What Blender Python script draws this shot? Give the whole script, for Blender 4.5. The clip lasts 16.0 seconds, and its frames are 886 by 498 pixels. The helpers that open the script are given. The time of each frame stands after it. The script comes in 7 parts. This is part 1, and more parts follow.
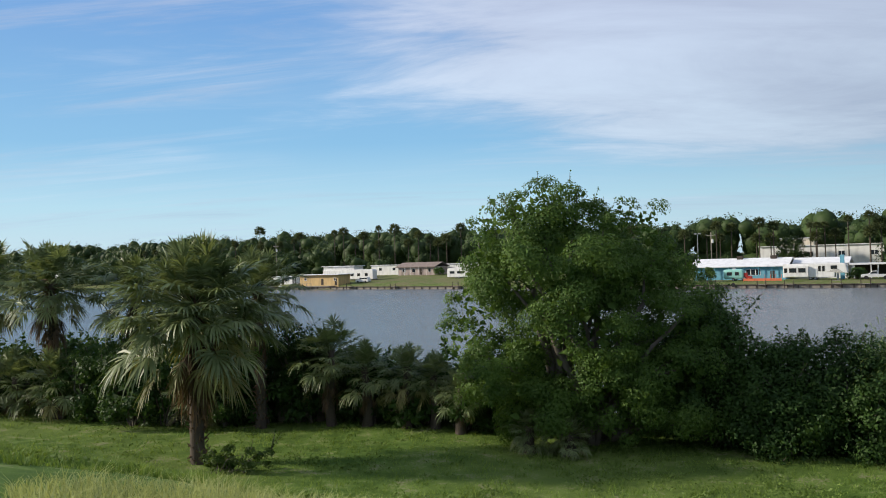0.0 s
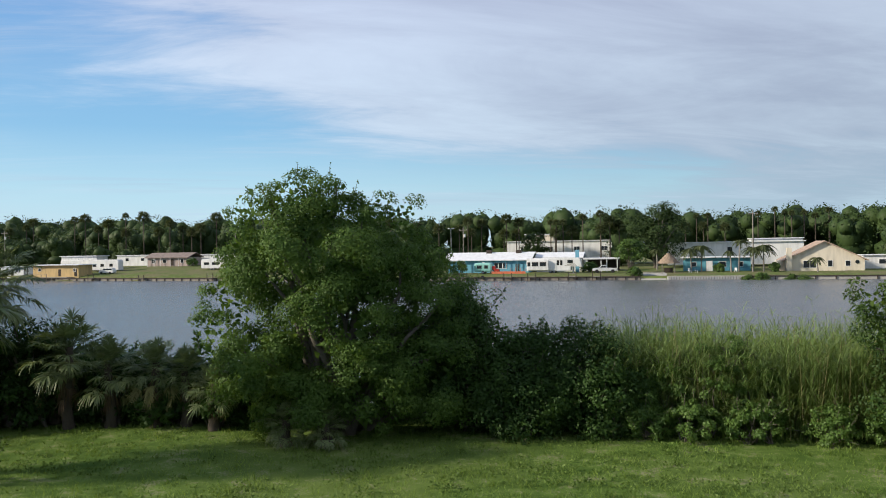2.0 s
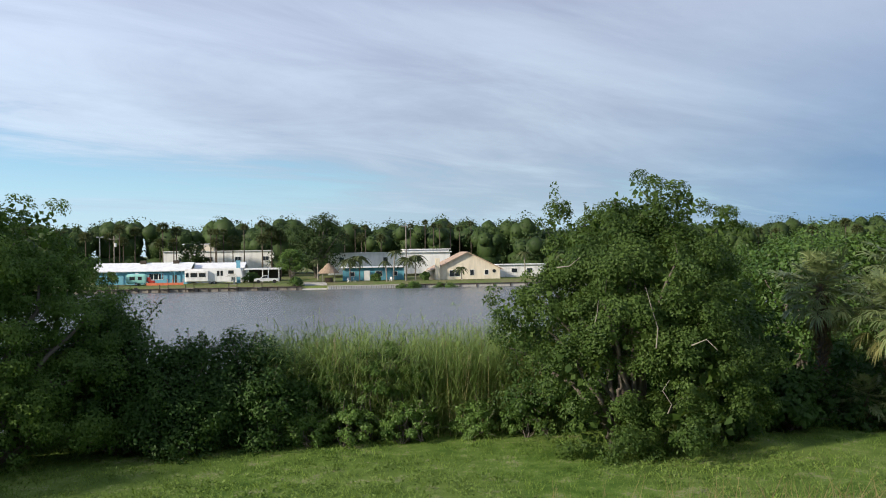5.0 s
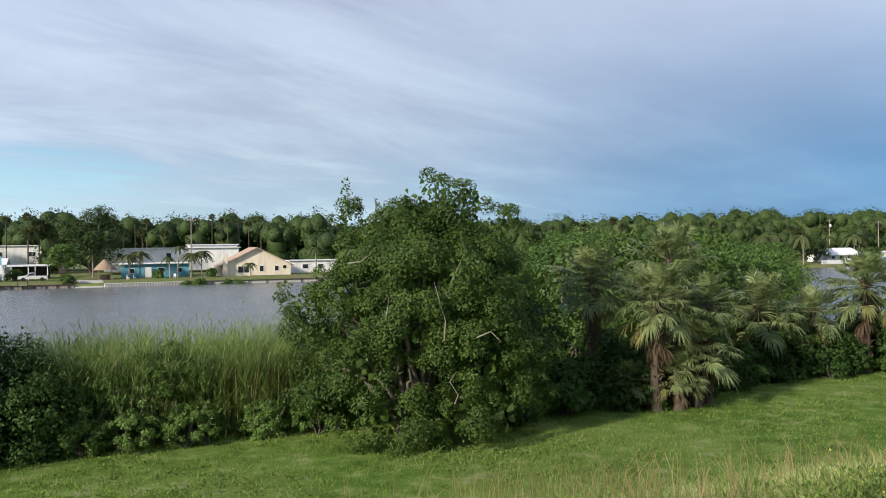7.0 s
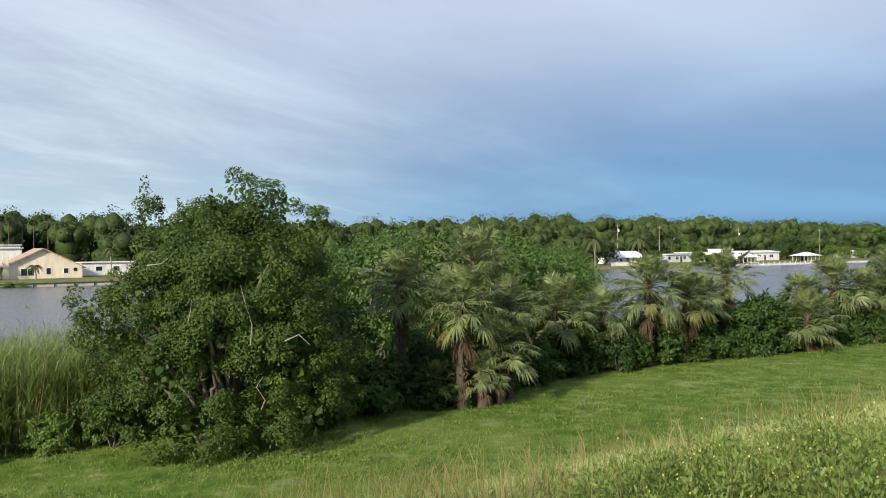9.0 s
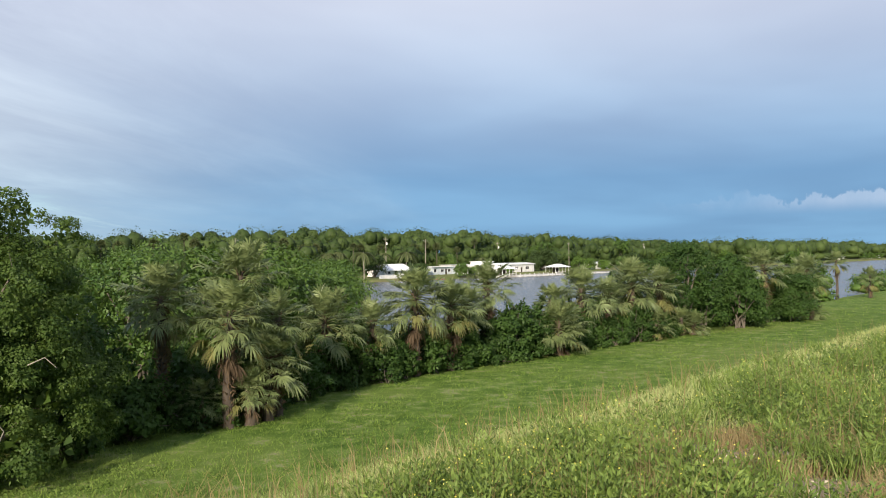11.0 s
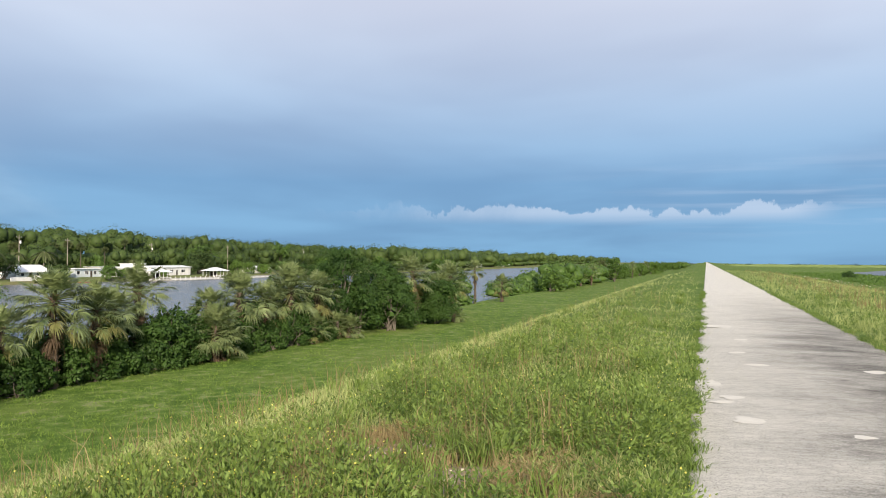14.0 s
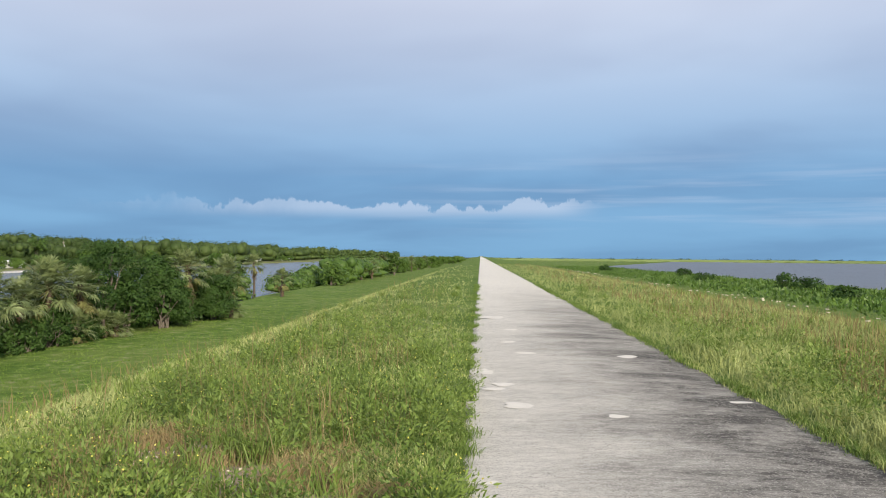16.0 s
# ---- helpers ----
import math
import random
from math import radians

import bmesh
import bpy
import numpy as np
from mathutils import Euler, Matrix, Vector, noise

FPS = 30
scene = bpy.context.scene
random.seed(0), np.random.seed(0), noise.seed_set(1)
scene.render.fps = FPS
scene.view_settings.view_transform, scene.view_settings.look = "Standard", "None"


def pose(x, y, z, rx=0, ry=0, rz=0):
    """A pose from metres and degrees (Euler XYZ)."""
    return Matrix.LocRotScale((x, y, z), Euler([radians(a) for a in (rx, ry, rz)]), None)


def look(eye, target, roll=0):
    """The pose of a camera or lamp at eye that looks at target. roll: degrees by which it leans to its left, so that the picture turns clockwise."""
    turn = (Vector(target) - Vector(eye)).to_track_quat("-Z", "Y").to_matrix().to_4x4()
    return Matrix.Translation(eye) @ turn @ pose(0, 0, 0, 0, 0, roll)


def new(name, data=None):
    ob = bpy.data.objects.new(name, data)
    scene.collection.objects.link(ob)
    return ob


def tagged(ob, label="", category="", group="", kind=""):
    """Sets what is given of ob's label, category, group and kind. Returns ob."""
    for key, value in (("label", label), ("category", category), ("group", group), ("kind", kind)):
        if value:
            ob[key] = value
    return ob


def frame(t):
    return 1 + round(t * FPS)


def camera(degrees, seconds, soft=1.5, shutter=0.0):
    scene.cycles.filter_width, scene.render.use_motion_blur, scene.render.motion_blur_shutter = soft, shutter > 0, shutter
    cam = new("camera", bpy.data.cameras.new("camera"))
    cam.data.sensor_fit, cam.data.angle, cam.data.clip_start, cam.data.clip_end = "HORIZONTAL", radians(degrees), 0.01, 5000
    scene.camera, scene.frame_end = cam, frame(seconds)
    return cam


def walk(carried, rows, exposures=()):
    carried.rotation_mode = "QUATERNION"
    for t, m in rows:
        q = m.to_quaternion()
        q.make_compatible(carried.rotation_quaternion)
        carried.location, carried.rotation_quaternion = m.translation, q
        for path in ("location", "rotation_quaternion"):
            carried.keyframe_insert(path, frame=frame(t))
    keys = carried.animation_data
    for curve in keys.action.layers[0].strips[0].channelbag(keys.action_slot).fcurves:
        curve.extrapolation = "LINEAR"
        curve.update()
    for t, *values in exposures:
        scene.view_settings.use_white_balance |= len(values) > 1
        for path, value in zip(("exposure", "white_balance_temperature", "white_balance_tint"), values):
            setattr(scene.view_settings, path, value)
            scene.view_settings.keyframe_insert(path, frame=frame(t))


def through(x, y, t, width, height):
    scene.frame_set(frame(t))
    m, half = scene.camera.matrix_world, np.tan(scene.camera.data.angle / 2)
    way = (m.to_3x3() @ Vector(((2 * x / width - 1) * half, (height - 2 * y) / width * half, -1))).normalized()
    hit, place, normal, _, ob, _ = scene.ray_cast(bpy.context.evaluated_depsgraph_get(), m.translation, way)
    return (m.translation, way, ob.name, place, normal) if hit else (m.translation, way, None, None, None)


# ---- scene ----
EXPOSURES = [(0, -0.33, 6500, 10), (3.5, -0.25, 6500, 10), (7, -0.08, 6550, 10), (10.5, 0.08, 6950, 11), (13, 0.12, 7000, 11), (14.3, 0.05, 6930, 11), (15, -0.08, 6870, 11), (16, 0.0, 6800, 11)]
# Camera: a handheld turn on the spot at eye height over the path on the dike.
# World: x along the path, y towards the canal, z = 0 at the water.
EYE = 8.0
cam = camera(55.65, 16.0, 1.0)
ROWS = [
    (0, 90.78, 1.68, 32.25),
    (0.5, 90.39, 1.41, 28.16),
    (1, 90.17, 1.07, 23.95),
    (1.5, 89.95, 0.99, 19.86),
    (2, 89.86, 0.96, 15.90),
    (2.5, 89.86, 0.97, 11.45),
    (3, 89.74, 1.07, 7.04),
    (3.5, 90.04, 1.34, 3.43),
    (4, 90.37, 0.87, 0.10),
    (6.3, 89.52, 1.11, -16.03),
    (6.5, 89.50, 0.96, -17.39),
    (7, 89.72, 0.71, -21.06),
    (7.5, 89.91, 0.59, -24.56),
    (8, 89.87, 0.47, -27.86),
    (8.2, 89.84, 0.49, -29.08),
    (10.3, 89.88, 0.41, -43.64),
    (10.5, 89.97, 0.50, -45.39),
    (11, 90.50, 0.68, -49.67),
    (11.5, 90.74, 0.63, -54.34),
    (12, 90.57, 0.19, -58.95),
    (12.5, 90.38, -0.36, -62.46),
    (13, 90.25, -0.56, -65.44),
    (13.5, 90.44, -0.41, -68.94),
    (14, 90.74, -0.40, -72.59),
    (14.5, 90.74, -0.28, -76.10),
    (15, 90.62, -0.08, -80.03),
    (15.5, 90.55, -0.12, -83.77),
    (16, 90.45, -0.46, -87.45),
]
walk(cam, [(t, pose(0, 0, EYE, a, b, c)) for t, a, b, c in ROWS], EXPOSURES)


# ---------------------------------------------------------------- sky, sun
SUN_ELEVATION, SUN_HEADING = radians(23), radians(204)  # towards the sun, from the x axis to the left
world = bpy.data.worlds.new("sky")
scene.world = world
world.use_nodes = True


class Nodes:
    """A short way to write node trees."""

    def __init__(self, tree):
        self.tree = tree
        tree.nodes.clear()

    def put(self, kind, inputs=()):
        node = self.tree.nodes.new(kind)
        for key, value in dict(inputs).items():
            socket = node.inputs[key]
            if isinstance(value, bpy.types.NodeSocket):
                self.tree.links.new(value, socket)
            else:
                socket.default_value = value
        return node

    def math(self, op, a, b=0.0, c=0.0, clamp=False):
        node = self.tree.nodes.new("ShaderNodeMath")
        node.operation, node.use_clamp = op, clamp
        for socket, value in zip(node.inputs, (a, b, c)):
            if isinstance(value, bpy.types.NodeSocket):
                self.tree.links.new(value, socket)
            else:
                socket.default_value = value
        return node.outputs[0]

    def ramp(self, fac, stops, interpolation="LINEAR"):
        node = self.put("ShaderNodeValToRGB", {0: fac})
        ramp = node.color_ramp
        ramp.interpolation = interpolation
        while len(ramp.elements) < len(stops):
            ramp.elements.new(0.5)
        for element, (place, colour) in zip(ramp.elements, stops):
            element.position = place
            element.color = (*colour, 1) if len(colour) == 3 else colour
        return node.outputs[0]

    def map(self, value, a, b, c=0.0, d=1.0, smooth=True):
        node = self.put("ShaderNodeMapRange", {0: value, 1: a, 2: b, 3: c, 4: d})
        node.interpolation_type = "SMOOTHSTEP" if smooth else "LINEAR"
        return node.outputs[0]

    def mix(self, fac, a, b, blend="MIX"):
        node = self.put("ShaderNodeMix", {0: fac, 6: a, 7: b})
        node.data_type, node.blend_type = "RGBA", blend
        return node.outputs[2]

    def noise(self, vector, scale, detail=4.0, rough=0.55, distortion=0.0):
        return self.put("ShaderNodeTexNoise", {"Vector": vector, "Scale": scale, "Detail": detail, "Roughness": rough, "Distortion": distortion}).outputs[0]


def grey(v):
    return (v, v, v)


def build_sky():
    n = Nodes(world.node_tree)
    way = n.put("ShaderNodeTexCoord").outputs["Generated"]
    xyz = n.put("ShaderNodeSeparateXYZ", {0: way})
    x, y, z = xyz.outputs
    sky = n.put("ShaderNodeTexSky")
    sky.sky_type, sky.sun_disc, sky.sun_elevation, sky.sun_rotation = "NISHITA", False, SUN_ELEVATION, radians(90) - SUN_HEADING
    up = n.math("MAXIMUM", z, 0.0)
    flat = n.math("ADD", up, 0.11)
    px, py = n.math("DIVIDE", x, flat), n.math("DIVIDE", y, flat)
    plane = n.put("ShaderNodeCombineXYZ", {0: px, 1: py, 2: 0.0}).outputs[0]
    turn = n.put("ShaderNodeMapping", {"Vector": plane, "Rotation": (0, 0, radians(-28))}).outputs[0]
    streak = n.put("ShaderNodeMapping", {"Vector": turn, "Scale": (0.36, 0.80, 1.0)}).outputs[0]
    big = n.noise(streak, 0.55, 6.0, 0.6, 0.4)
    fine = n.noise(streak, 1.9, 9.0, 0.67, 0.7)
    along = n.math("ARCTAN2", y, x)  # heading, 0 along the path, pi/2 over the canal
    # how closed the cloud deck is: thin wisps far back, a closed deck ahead
    closed = n.math("ADD", n.map(along, 2.55, 1.55, -0.16, 0.55), n.map(along, 1.25, 0.7, 0.0, 0.7))
    high = n.math("ADD", n.map(up, 0.05, 0.30, -0.20, 0.10), n.math("MULTIPLY", n.map(up, 0.17, 0.02, 0.0, -0.38), n.map(along, 1.40, 1.75)))
    cover = n.math("ADD", n.math("ADD", n.math("ADD", n.math("MULTIPLY", big, 1.5), n.math("MULTIPLY", fine, 0.85)), closed), high)
    cover = n.map(cover, 1.10, 1.50)
    # thin cirrus drawn across the clear part
    veil = n.noise(n.put("ShaderNodeMapping", {"Vector": turn, "Scale": (0.5, 2.4, 1.0), "Location": (3.1, 1.7, 0.0)}).outputs[0], 0.8, 9.0, 0.66, 0.8)
    veil = n.math("MULTIPLY", n.map(veil, 0.42, 0.72), n.map(n.noise(plane, 0.45, 3.0), 0.34, 0.60))
    cover = n.math("MAXIMUM", cover, n.math("MULTIPLY", n.math("MULTIPLY", veil, 0.8), n.map(along, 1.2, 1.8)))
    # clear sky between the wisps
    clear = n.put("ShaderNodeBackground", {"Color": sky.outputs[0], "Strength": 0.115})
    blue = n.ramp(up, [(0.0, (0.62, 0.80, 0.90)), (0.07, (0.48, 0.76, 0.92)), (0.14, (0.27, 0.56, 0.85)), (0.28, (0.19, 0.41, 0.78)), (0.6, (0.12, 0.27, 0.60))])
    bright = n.map(along, 1.25, 2.2, 1.0, 1.26)  # brighter towards the sun
    blue_bg = n.put("ShaderNodeBackground", {"Color": blue, "Strength": bright})
    clear = n.put("ShaderNodeMixShader", {0: 0.9, 1: clear.outputs[0], 2: blue_bg.outputs[0]}).outputs[0]
    # the deck: pale over the canal, slate blue low down ahead
    deck = n.ramp(up, [(0.0, (0.52, 0.72, 0.85)), (0.12, (0.56, 0.69, 0.85)), (0.28, (0.53, 0.62, 0.81)), (0.5, (0.44, 0.51, 0.68))])
    slate = n.ramp(up, [(0.0, (0.19, 0.40, 0.66)), (0.09, (0.20, 0.41, 0.69)), (0.19, (0.38, 0.53, 0.77)), (0.30, (0.62, 0.71, 0.90)), (0.5, (0.52, 0.59, 0.75))])
    ahead = n.map(n.math("ADD", along, n.math("MULTIPLY", big, 0.5)), 1.62, 0.95)
    colour = n.mix(ahead, deck, slate)
    shade = n.map(n.math("ADD", n.math("MULTIPLY", big, 0.7), n.math("MULTIPLY", fine, 0.3)), 0.37, 0.63, 0.78, 1.17)
    calm = n.map(n.noise(plane, 0.42, 4.0, 0.5, 0.3), 0.34, 0.68, 0.86, 1.10)
    shade = n.math("ADD", n.math("MULTIPLY", shade, n.math("SUBTRACT", 1.0, ahead)), n.math("MULTIPLY", calm, ahead))
    colour = n.mix(1.0, colour, n.put("ShaderNodeCombineColor", {0: shade, 1: shade, 2: n.math("MULTIPLY_ADD", shade, 0.8, 0.2)}).outputs[0], "MULTIPLY")
    # a far row of cumulus low over the horizon ahead
    ring = n.put("ShaderNodeCombineXYZ", {0: n.math("MULTIPLY", along, 9.0), 1: n.math("MULTIPLY", up, 5.0), 2: 0.0}).outputs[0]
    puff = n.noise(ring, 1.6, 7.0, 0.62)
    rough = n.noise(ring, 5.5, 4.0, 0.6)
    top = n.math("ADD", n.math("MULTIPLY", puff, 0.066), n.math("MULTIPLY", rough, 0.030))
    under = n.math("SUBTRACT", n.math("ADD", top, 0.013), up)
    body = n.math("MULTIPLY", n.map(under, -0.001, 0.003), n.map(up, 0.040, 0.058))
    body = n.math("MULTIPLY", body, n.math("MULTIPLY", n.map(along, -0.15, -0.08), n.map(n.math("ADD", along, n.math("MULTIPLY", puff, 0.3)), 0.62, 0.30)))
    low = n.noise(n.put("ShaderNodeCombineXYZ", {0: n.math("MULTIPLY", along, 3.0), 1: n.math("MULTIPLY", up, 60.0), 2: 0.0}).outputs[0], 1.0, 4.0, 0.55)
    low = n.math("MULTIPLY", n.map(low, 0.45, 0.72), n.math("MULTIPLY", n.map(up, 0.02, 0.05), n.map(up, 0.14, 0.07)))
    colour = n.mix(n.math("MULTIPLY", n.math("MULTIPLY", low, n.map(along, 0.25, -0.1)), 0.45), colour, (0.50, 0.64, 0.86, 1))
    colour = n.mix(n.math("MULTIPLY", body, 0.8), colour, (0.48, 0.63, 0.85, 1))
    cloud = n.put("ShaderNodeBackground", {"Color": colour, "Strength": bright})
    both = n.put("ShaderNodeMixShader", {0: cover, 1: clear, 2: cloud.outputs[0]})
    n.put("ShaderNodeOutputWorld", {"Surface": both.outputs[0]})


build_sky()
sun = new("sun", bpy.data.lights.new("sun", "SUN"))
sun.data.energy, sun.data.angle, sun.data.color = 6.8, radians(4), (1.0, 0.90, 0.75)
sun.matrix_world = look((0, 0, 60), Vector((0, 0, 60)) - Vector((math.cos(SUN_ELEVATION) * math.cos(SUN_HEADING), math.cos(SUN_ELEVATION) * math.sin(SUN_HEADING), math.sin(SUN_ELEVATION))))


# ---------------------------------------------------------------- materials
def material(name):
    m = bpy.data.materials.new(name)
    m.use_nodes = True
    return m, Nodes(m.node_tree)


def finish(n, colour, rough=0.8, metal=0.0, bump=None, bump_size=0.02, specular=0.3):
    inputs = {"Base Color": colour, "Roughness": rough, "Metallic": metal, "Specular IOR Level": specular}
    if bump is not None:
        inputs["Normal"] = n.put("ShaderNodeBump", {"Height": bump, "Strength": 0.6, "Distance": bump_size}).outputs[0]
    b = n.put("ShaderNodeBsdfPrincipled", inputs)
    n.put("ShaderNodeOutputMaterial", {"Surface": b.outputs[0]})


def place(n):
    return n.put("ShaderNodeNewGeometry").outputs["Position"]


def leaf_material(name, dark, light, through=0.3, rough=0.55, gloss=0.25, patch=0.6):
    """Foliage: each leaf and each plant a little different, some light shining through."""
    m, n = material(name)
    island = n.put("ShaderNodeNewGeometry").outputs["Random Per Island"]
    one = n.put("ShaderNodeObjectInfo").outputs["Random"]
    wide = n.math("MULTIPLY_ADD", n.noise(place(n), patch * 6.0, 2.0), 0.45, n.math("MULTIPLY", n.noise(place(n), patch, 2.0), 0.65))
    f = n.math("ADD", n.math("MULTIPLY", island, 0.40), n.math("ADD", n.math("MULTIPLY", one, 0.25), n.math("MULTIPLY_ADD", wide, 1.5, -0.62)), clamp=True)
    c = n.mix(f, (*dark, 1), (*light, 1))
    p = n.put("ShaderNodeBsdfPrincipled", {"Base Color": c, "Roughness": rough, "Specular IOR Level": gloss})
    t = n.put("ShaderNodeBsdfTranslucent", {"Color": n.mix(0.5, c, (light[0] * 1.4, light[1] * 1.3, light[2] * 0.6, 1))})
    mix = n.put("ShaderNodeMixShader", {0: through, 1: p.outputs[0], 2: t.outputs[0]})
    n.put("ShaderNodeOutputMaterial", {"Surface": mix.outputs[0]})
    return m


def paint_material(name, colour, rough=0.6, wear=0.12, scale=1.2, metal=0.0):
    """Painted or rendered surface with weather streaks and dirt."""
    m, n = material(name)
    p = place(n)
    streak = n.put("ShaderNodeMapping", {"Vector": p, "Scale": (1.0, 1.0, 0.25)}).outputs[0]
    a, b = n.noise(streak, scale, 5.0), n.noise(p, scale * 9, 3.0)
    f = n.math("ADD", n.math("MULTIPLY", n.map(a, 0.35, 0.75), 0.7), n.math("MULTIPLY", b, 0.3))
    dirty = tuple(v * (1 - wear * 2.2) for v in colour)
    finish(n, n.mix(f, (*colour, 1), (*dirty, 1)), rough, metal, b, 0.01)
    return m


def bark_material(name, dark, light):
    m, n = material(name)
    p = n.put("ShaderNodeMapping", {"Vector": place(n), "Scale": (1, 1, 0.3)}).outputs[0]
    a = n.noise(p, 14.0, 6.0, 0.7)
    b = n.noise(place(n), 2.2, 3.0)
    f = n.math("ADD", n.math("MULTIPLY", a, 0.8), n.math("MULTIPLY_ADD", b, 0.6, -0.2), clamp=True)
    finish(n, n.mix(f, (*dark, 1), (*light, 1)), 0.9, 0.0, a, 0.03)
    return m


def ground_material():
    m, n = material("turf")
    p = place(n)
    a, b, c = n.noise(p, 0.12, 4.0), n.noise(p, 1.1, 6.0, 0.65), n.noise(p, 14.0, 4.0, 0.7)
    green = n.mix(n.map(b, 0.35, 0.7), (0.060, 0.112, 0.018, 1), (0.135, 0.215, 0.040, 1))
    green = n.mix(n.map(a, 0.4, 0.68, 0.0, 0.6), green, (0.15, 0.20, 0.05, 1))
    far_side = n.map(n.put("ShaderNodeSeparateXYZ", {0: p}).outputs[1], 150, 186)
    green = n.mix(n.math("MULTIPLY", far_side, n.map(n.noise(p, 0.16, 5.0, 0.65), 0.40, 0.62, 0.25, 0.85)), green, (0.165, 0.150, 0.080, 1))
    soil = n.mix(c, (0.13, 0.095, 0.060, 1), (0.42, 0.36, 0.27, 1))
    bare = n.math("MULTIPLY", n.map(n.math("ADD", n.math("MULTIPLY", b, 0.6), n.math("MULTIPLY", c, 0.4)), 0.53, 0.62), 0.55)
    # worn limestone showing on the crest
    for x, y, r in ((7.0, 2.8, 1.0), (6.1, 1.9, 0.9), (5.6, 0.8, 0.5)):
        away = n.put("ShaderNodeVectorMath", {0: p, 1: (x, y, 6.2)})
        away.operation = "DISTANCE"
        d = away.outputs["Value"]
        d = n.math("ADD", d, n.math("MULTIPLY_ADD", b, 1.2, -0.6))
        bare = n.math("MAXIMUM", bare, n.map(d, r, r * 0.5))
    finish(n, n.mix(bare, green, soil), 0.95, 0.0, c, 0.05, 0.1)
    return m


def path_material():
    """Pale asphalt with pale limestone chips; shade of bumps painted in as streaks across the way."""
    m, n = material("worn_asphalt")
    p = place(n)
    across = n.put("ShaderNodeMapping", {"Vector": p, "Scale": (6.0, 1.6, 1.0)}).outputs[0]
    wide = n.put("ShaderNodeMapping", {"Vector": p, "Scale": (0.8, 0.45, 1.0)}).outputs[0]
    a, b = n.noise(across, 1.3, 6.0, 0.72), n.noise(wide, 1.0, 4.0)
    chip = n.put("ShaderNodeTexVoronoi", {"Vector": p, "Scale": 75.0}).outputs["Color"]
    chip = n.put("ShaderNodeSeparateColor", {0: chip}).outputs[0]
    grain = n.noise(p, 70.0, 4.0, 0.75)
    side = n.put("ShaderNodeSeparateXYZ", {0: p}).outputs[1]
    mid = n.math("ABSOLUTE", n.math("ADD", side, 1.565))
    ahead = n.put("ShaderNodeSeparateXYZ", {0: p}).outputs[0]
    fine = n.noise(n.put("ShaderNodeMapping", {"Vector": p, "Scale": (26.0, 9.0, 1.0)}).outputs[0], 1.0, 5.0, 0.7)
    blotch = n.noise(n.put("ShaderNodeMapping", {"Vector": p, "Scale": (1.5, 0.8, 1.0)}).outputs[0], 1.0, 8.0, 0.72, 0.3)
    # darker towards the lake side; grazing-angle brightness painted in as paler colour further along
    dark = n.map(n.math("MULTIPLY_ADD", b, 2.2, side), 0.85, -1.7)
    # streaks a and fine put the shade of small bumps into the colour
    f = n.math("MULTIPLY_ADD", n.map(a, 0.38, 0.68), 0.12, n.math("MULTIPLY", n.map(fine, 0.38, 0.64), 0.16))
    f = n.math("ADD", f, n.math("MULTIPLY", n.map(blotch, 0.36, 0.64), n.math("MULTIPLY_ADD", dark, 0.24, 0.08)))
    f = n.math("ADD", n.math("MULTIPLY_ADD", dark, 0.42, f), 0.10)
    # dark share fades out along x, for the brightness at a flat view
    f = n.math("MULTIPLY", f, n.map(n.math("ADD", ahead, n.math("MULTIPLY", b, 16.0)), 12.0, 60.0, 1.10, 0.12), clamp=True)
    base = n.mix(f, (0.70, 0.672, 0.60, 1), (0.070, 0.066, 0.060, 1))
    base = n.mix(n.map(n.math("ADD", mid, n.math("MULTIPLY", b, 0.3)), 1.74, 1.95, 0.0, 0.8), base, (0.075, 0.068, 0.055, 1))
    base = n.mix(n.map(chip, 0.70, 1.0, 0.0, 0.40), base, (0.60, 0.58, 0.52, 1))
    base = n.mix(n.map(grain, 0.50, 0.64, 0.0, 0.62), base, (0.07, 0.066, 0.06, 1))
    finish(n, base, 0.92, 0.0, n.math("ADD", chip, grain), 0.008, 0.15)
    return m


def water_material(name, tint, ripple=1.0, rough=0.12):
    m, n = material(name)
    p = place(n)
    a = n.noise(n.put("ShaderNodeMapping", {"Vector": p, "Scale": (1.0, 0.45, 1.0), "Rotation": (0, 0, 0.5)}).outputs[0], 1.6, 5.0, 0.65)
    b = n.noise(p, 0.035, 3.0)
    h = n.math("MULTIPLY", a, n.map(b, 0.3, 0.7, 0.5, 1.2))
    normal = n.put("ShaderNodeBump", {"Height": h, "Strength": 0.55 * ripple, "Distance": 0.10}).outputs[0]
    s = n.put("ShaderNodeBsdfPrincipled", {"Base Color": (*tint, 1), "Roughness": rough, "IOR": 1.33, "Normal": normal, "Specular IOR Level": 0.5})
    n.put("ShaderNodeOutputMaterial", {"Surface": s.outputs[0]})
    return m


TURF = ground_material()
ASPHALT = path_material()
CANAL = water_material("canal_water", (0.135, 0.142, 0.145), 3.2, 0.24)
LAKE = water_material("lake_water", (0.085, 0.075, 0.070), 2.5, 0.3)
GRASS_TALL = leaf_material("tall_grass", (0.088, 0.130, 0.038), (0.50, 0.54, 0.235), 0.3, 0.7, 0.15, 0.35)
GRASS_SHORT = leaf_material("mown_grass", (0.062, 0.126, 0.020), (0.265, 0.365, 0.082), 0.3, 0.7, 0.15, 0.42)
TUFT = leaf_material("turf_tuft", (0.044, 0.098, 0.018), (0.170, 0.260, 0.056), 0.3, 0.7, 0.15, 0.5)
GRASS_DRY = leaf_material("dry_grass", (0.16, 0.115, 0.055), (0.42, 0.34, 0.19), 0.3, 0.8, 0.1, 0.5)
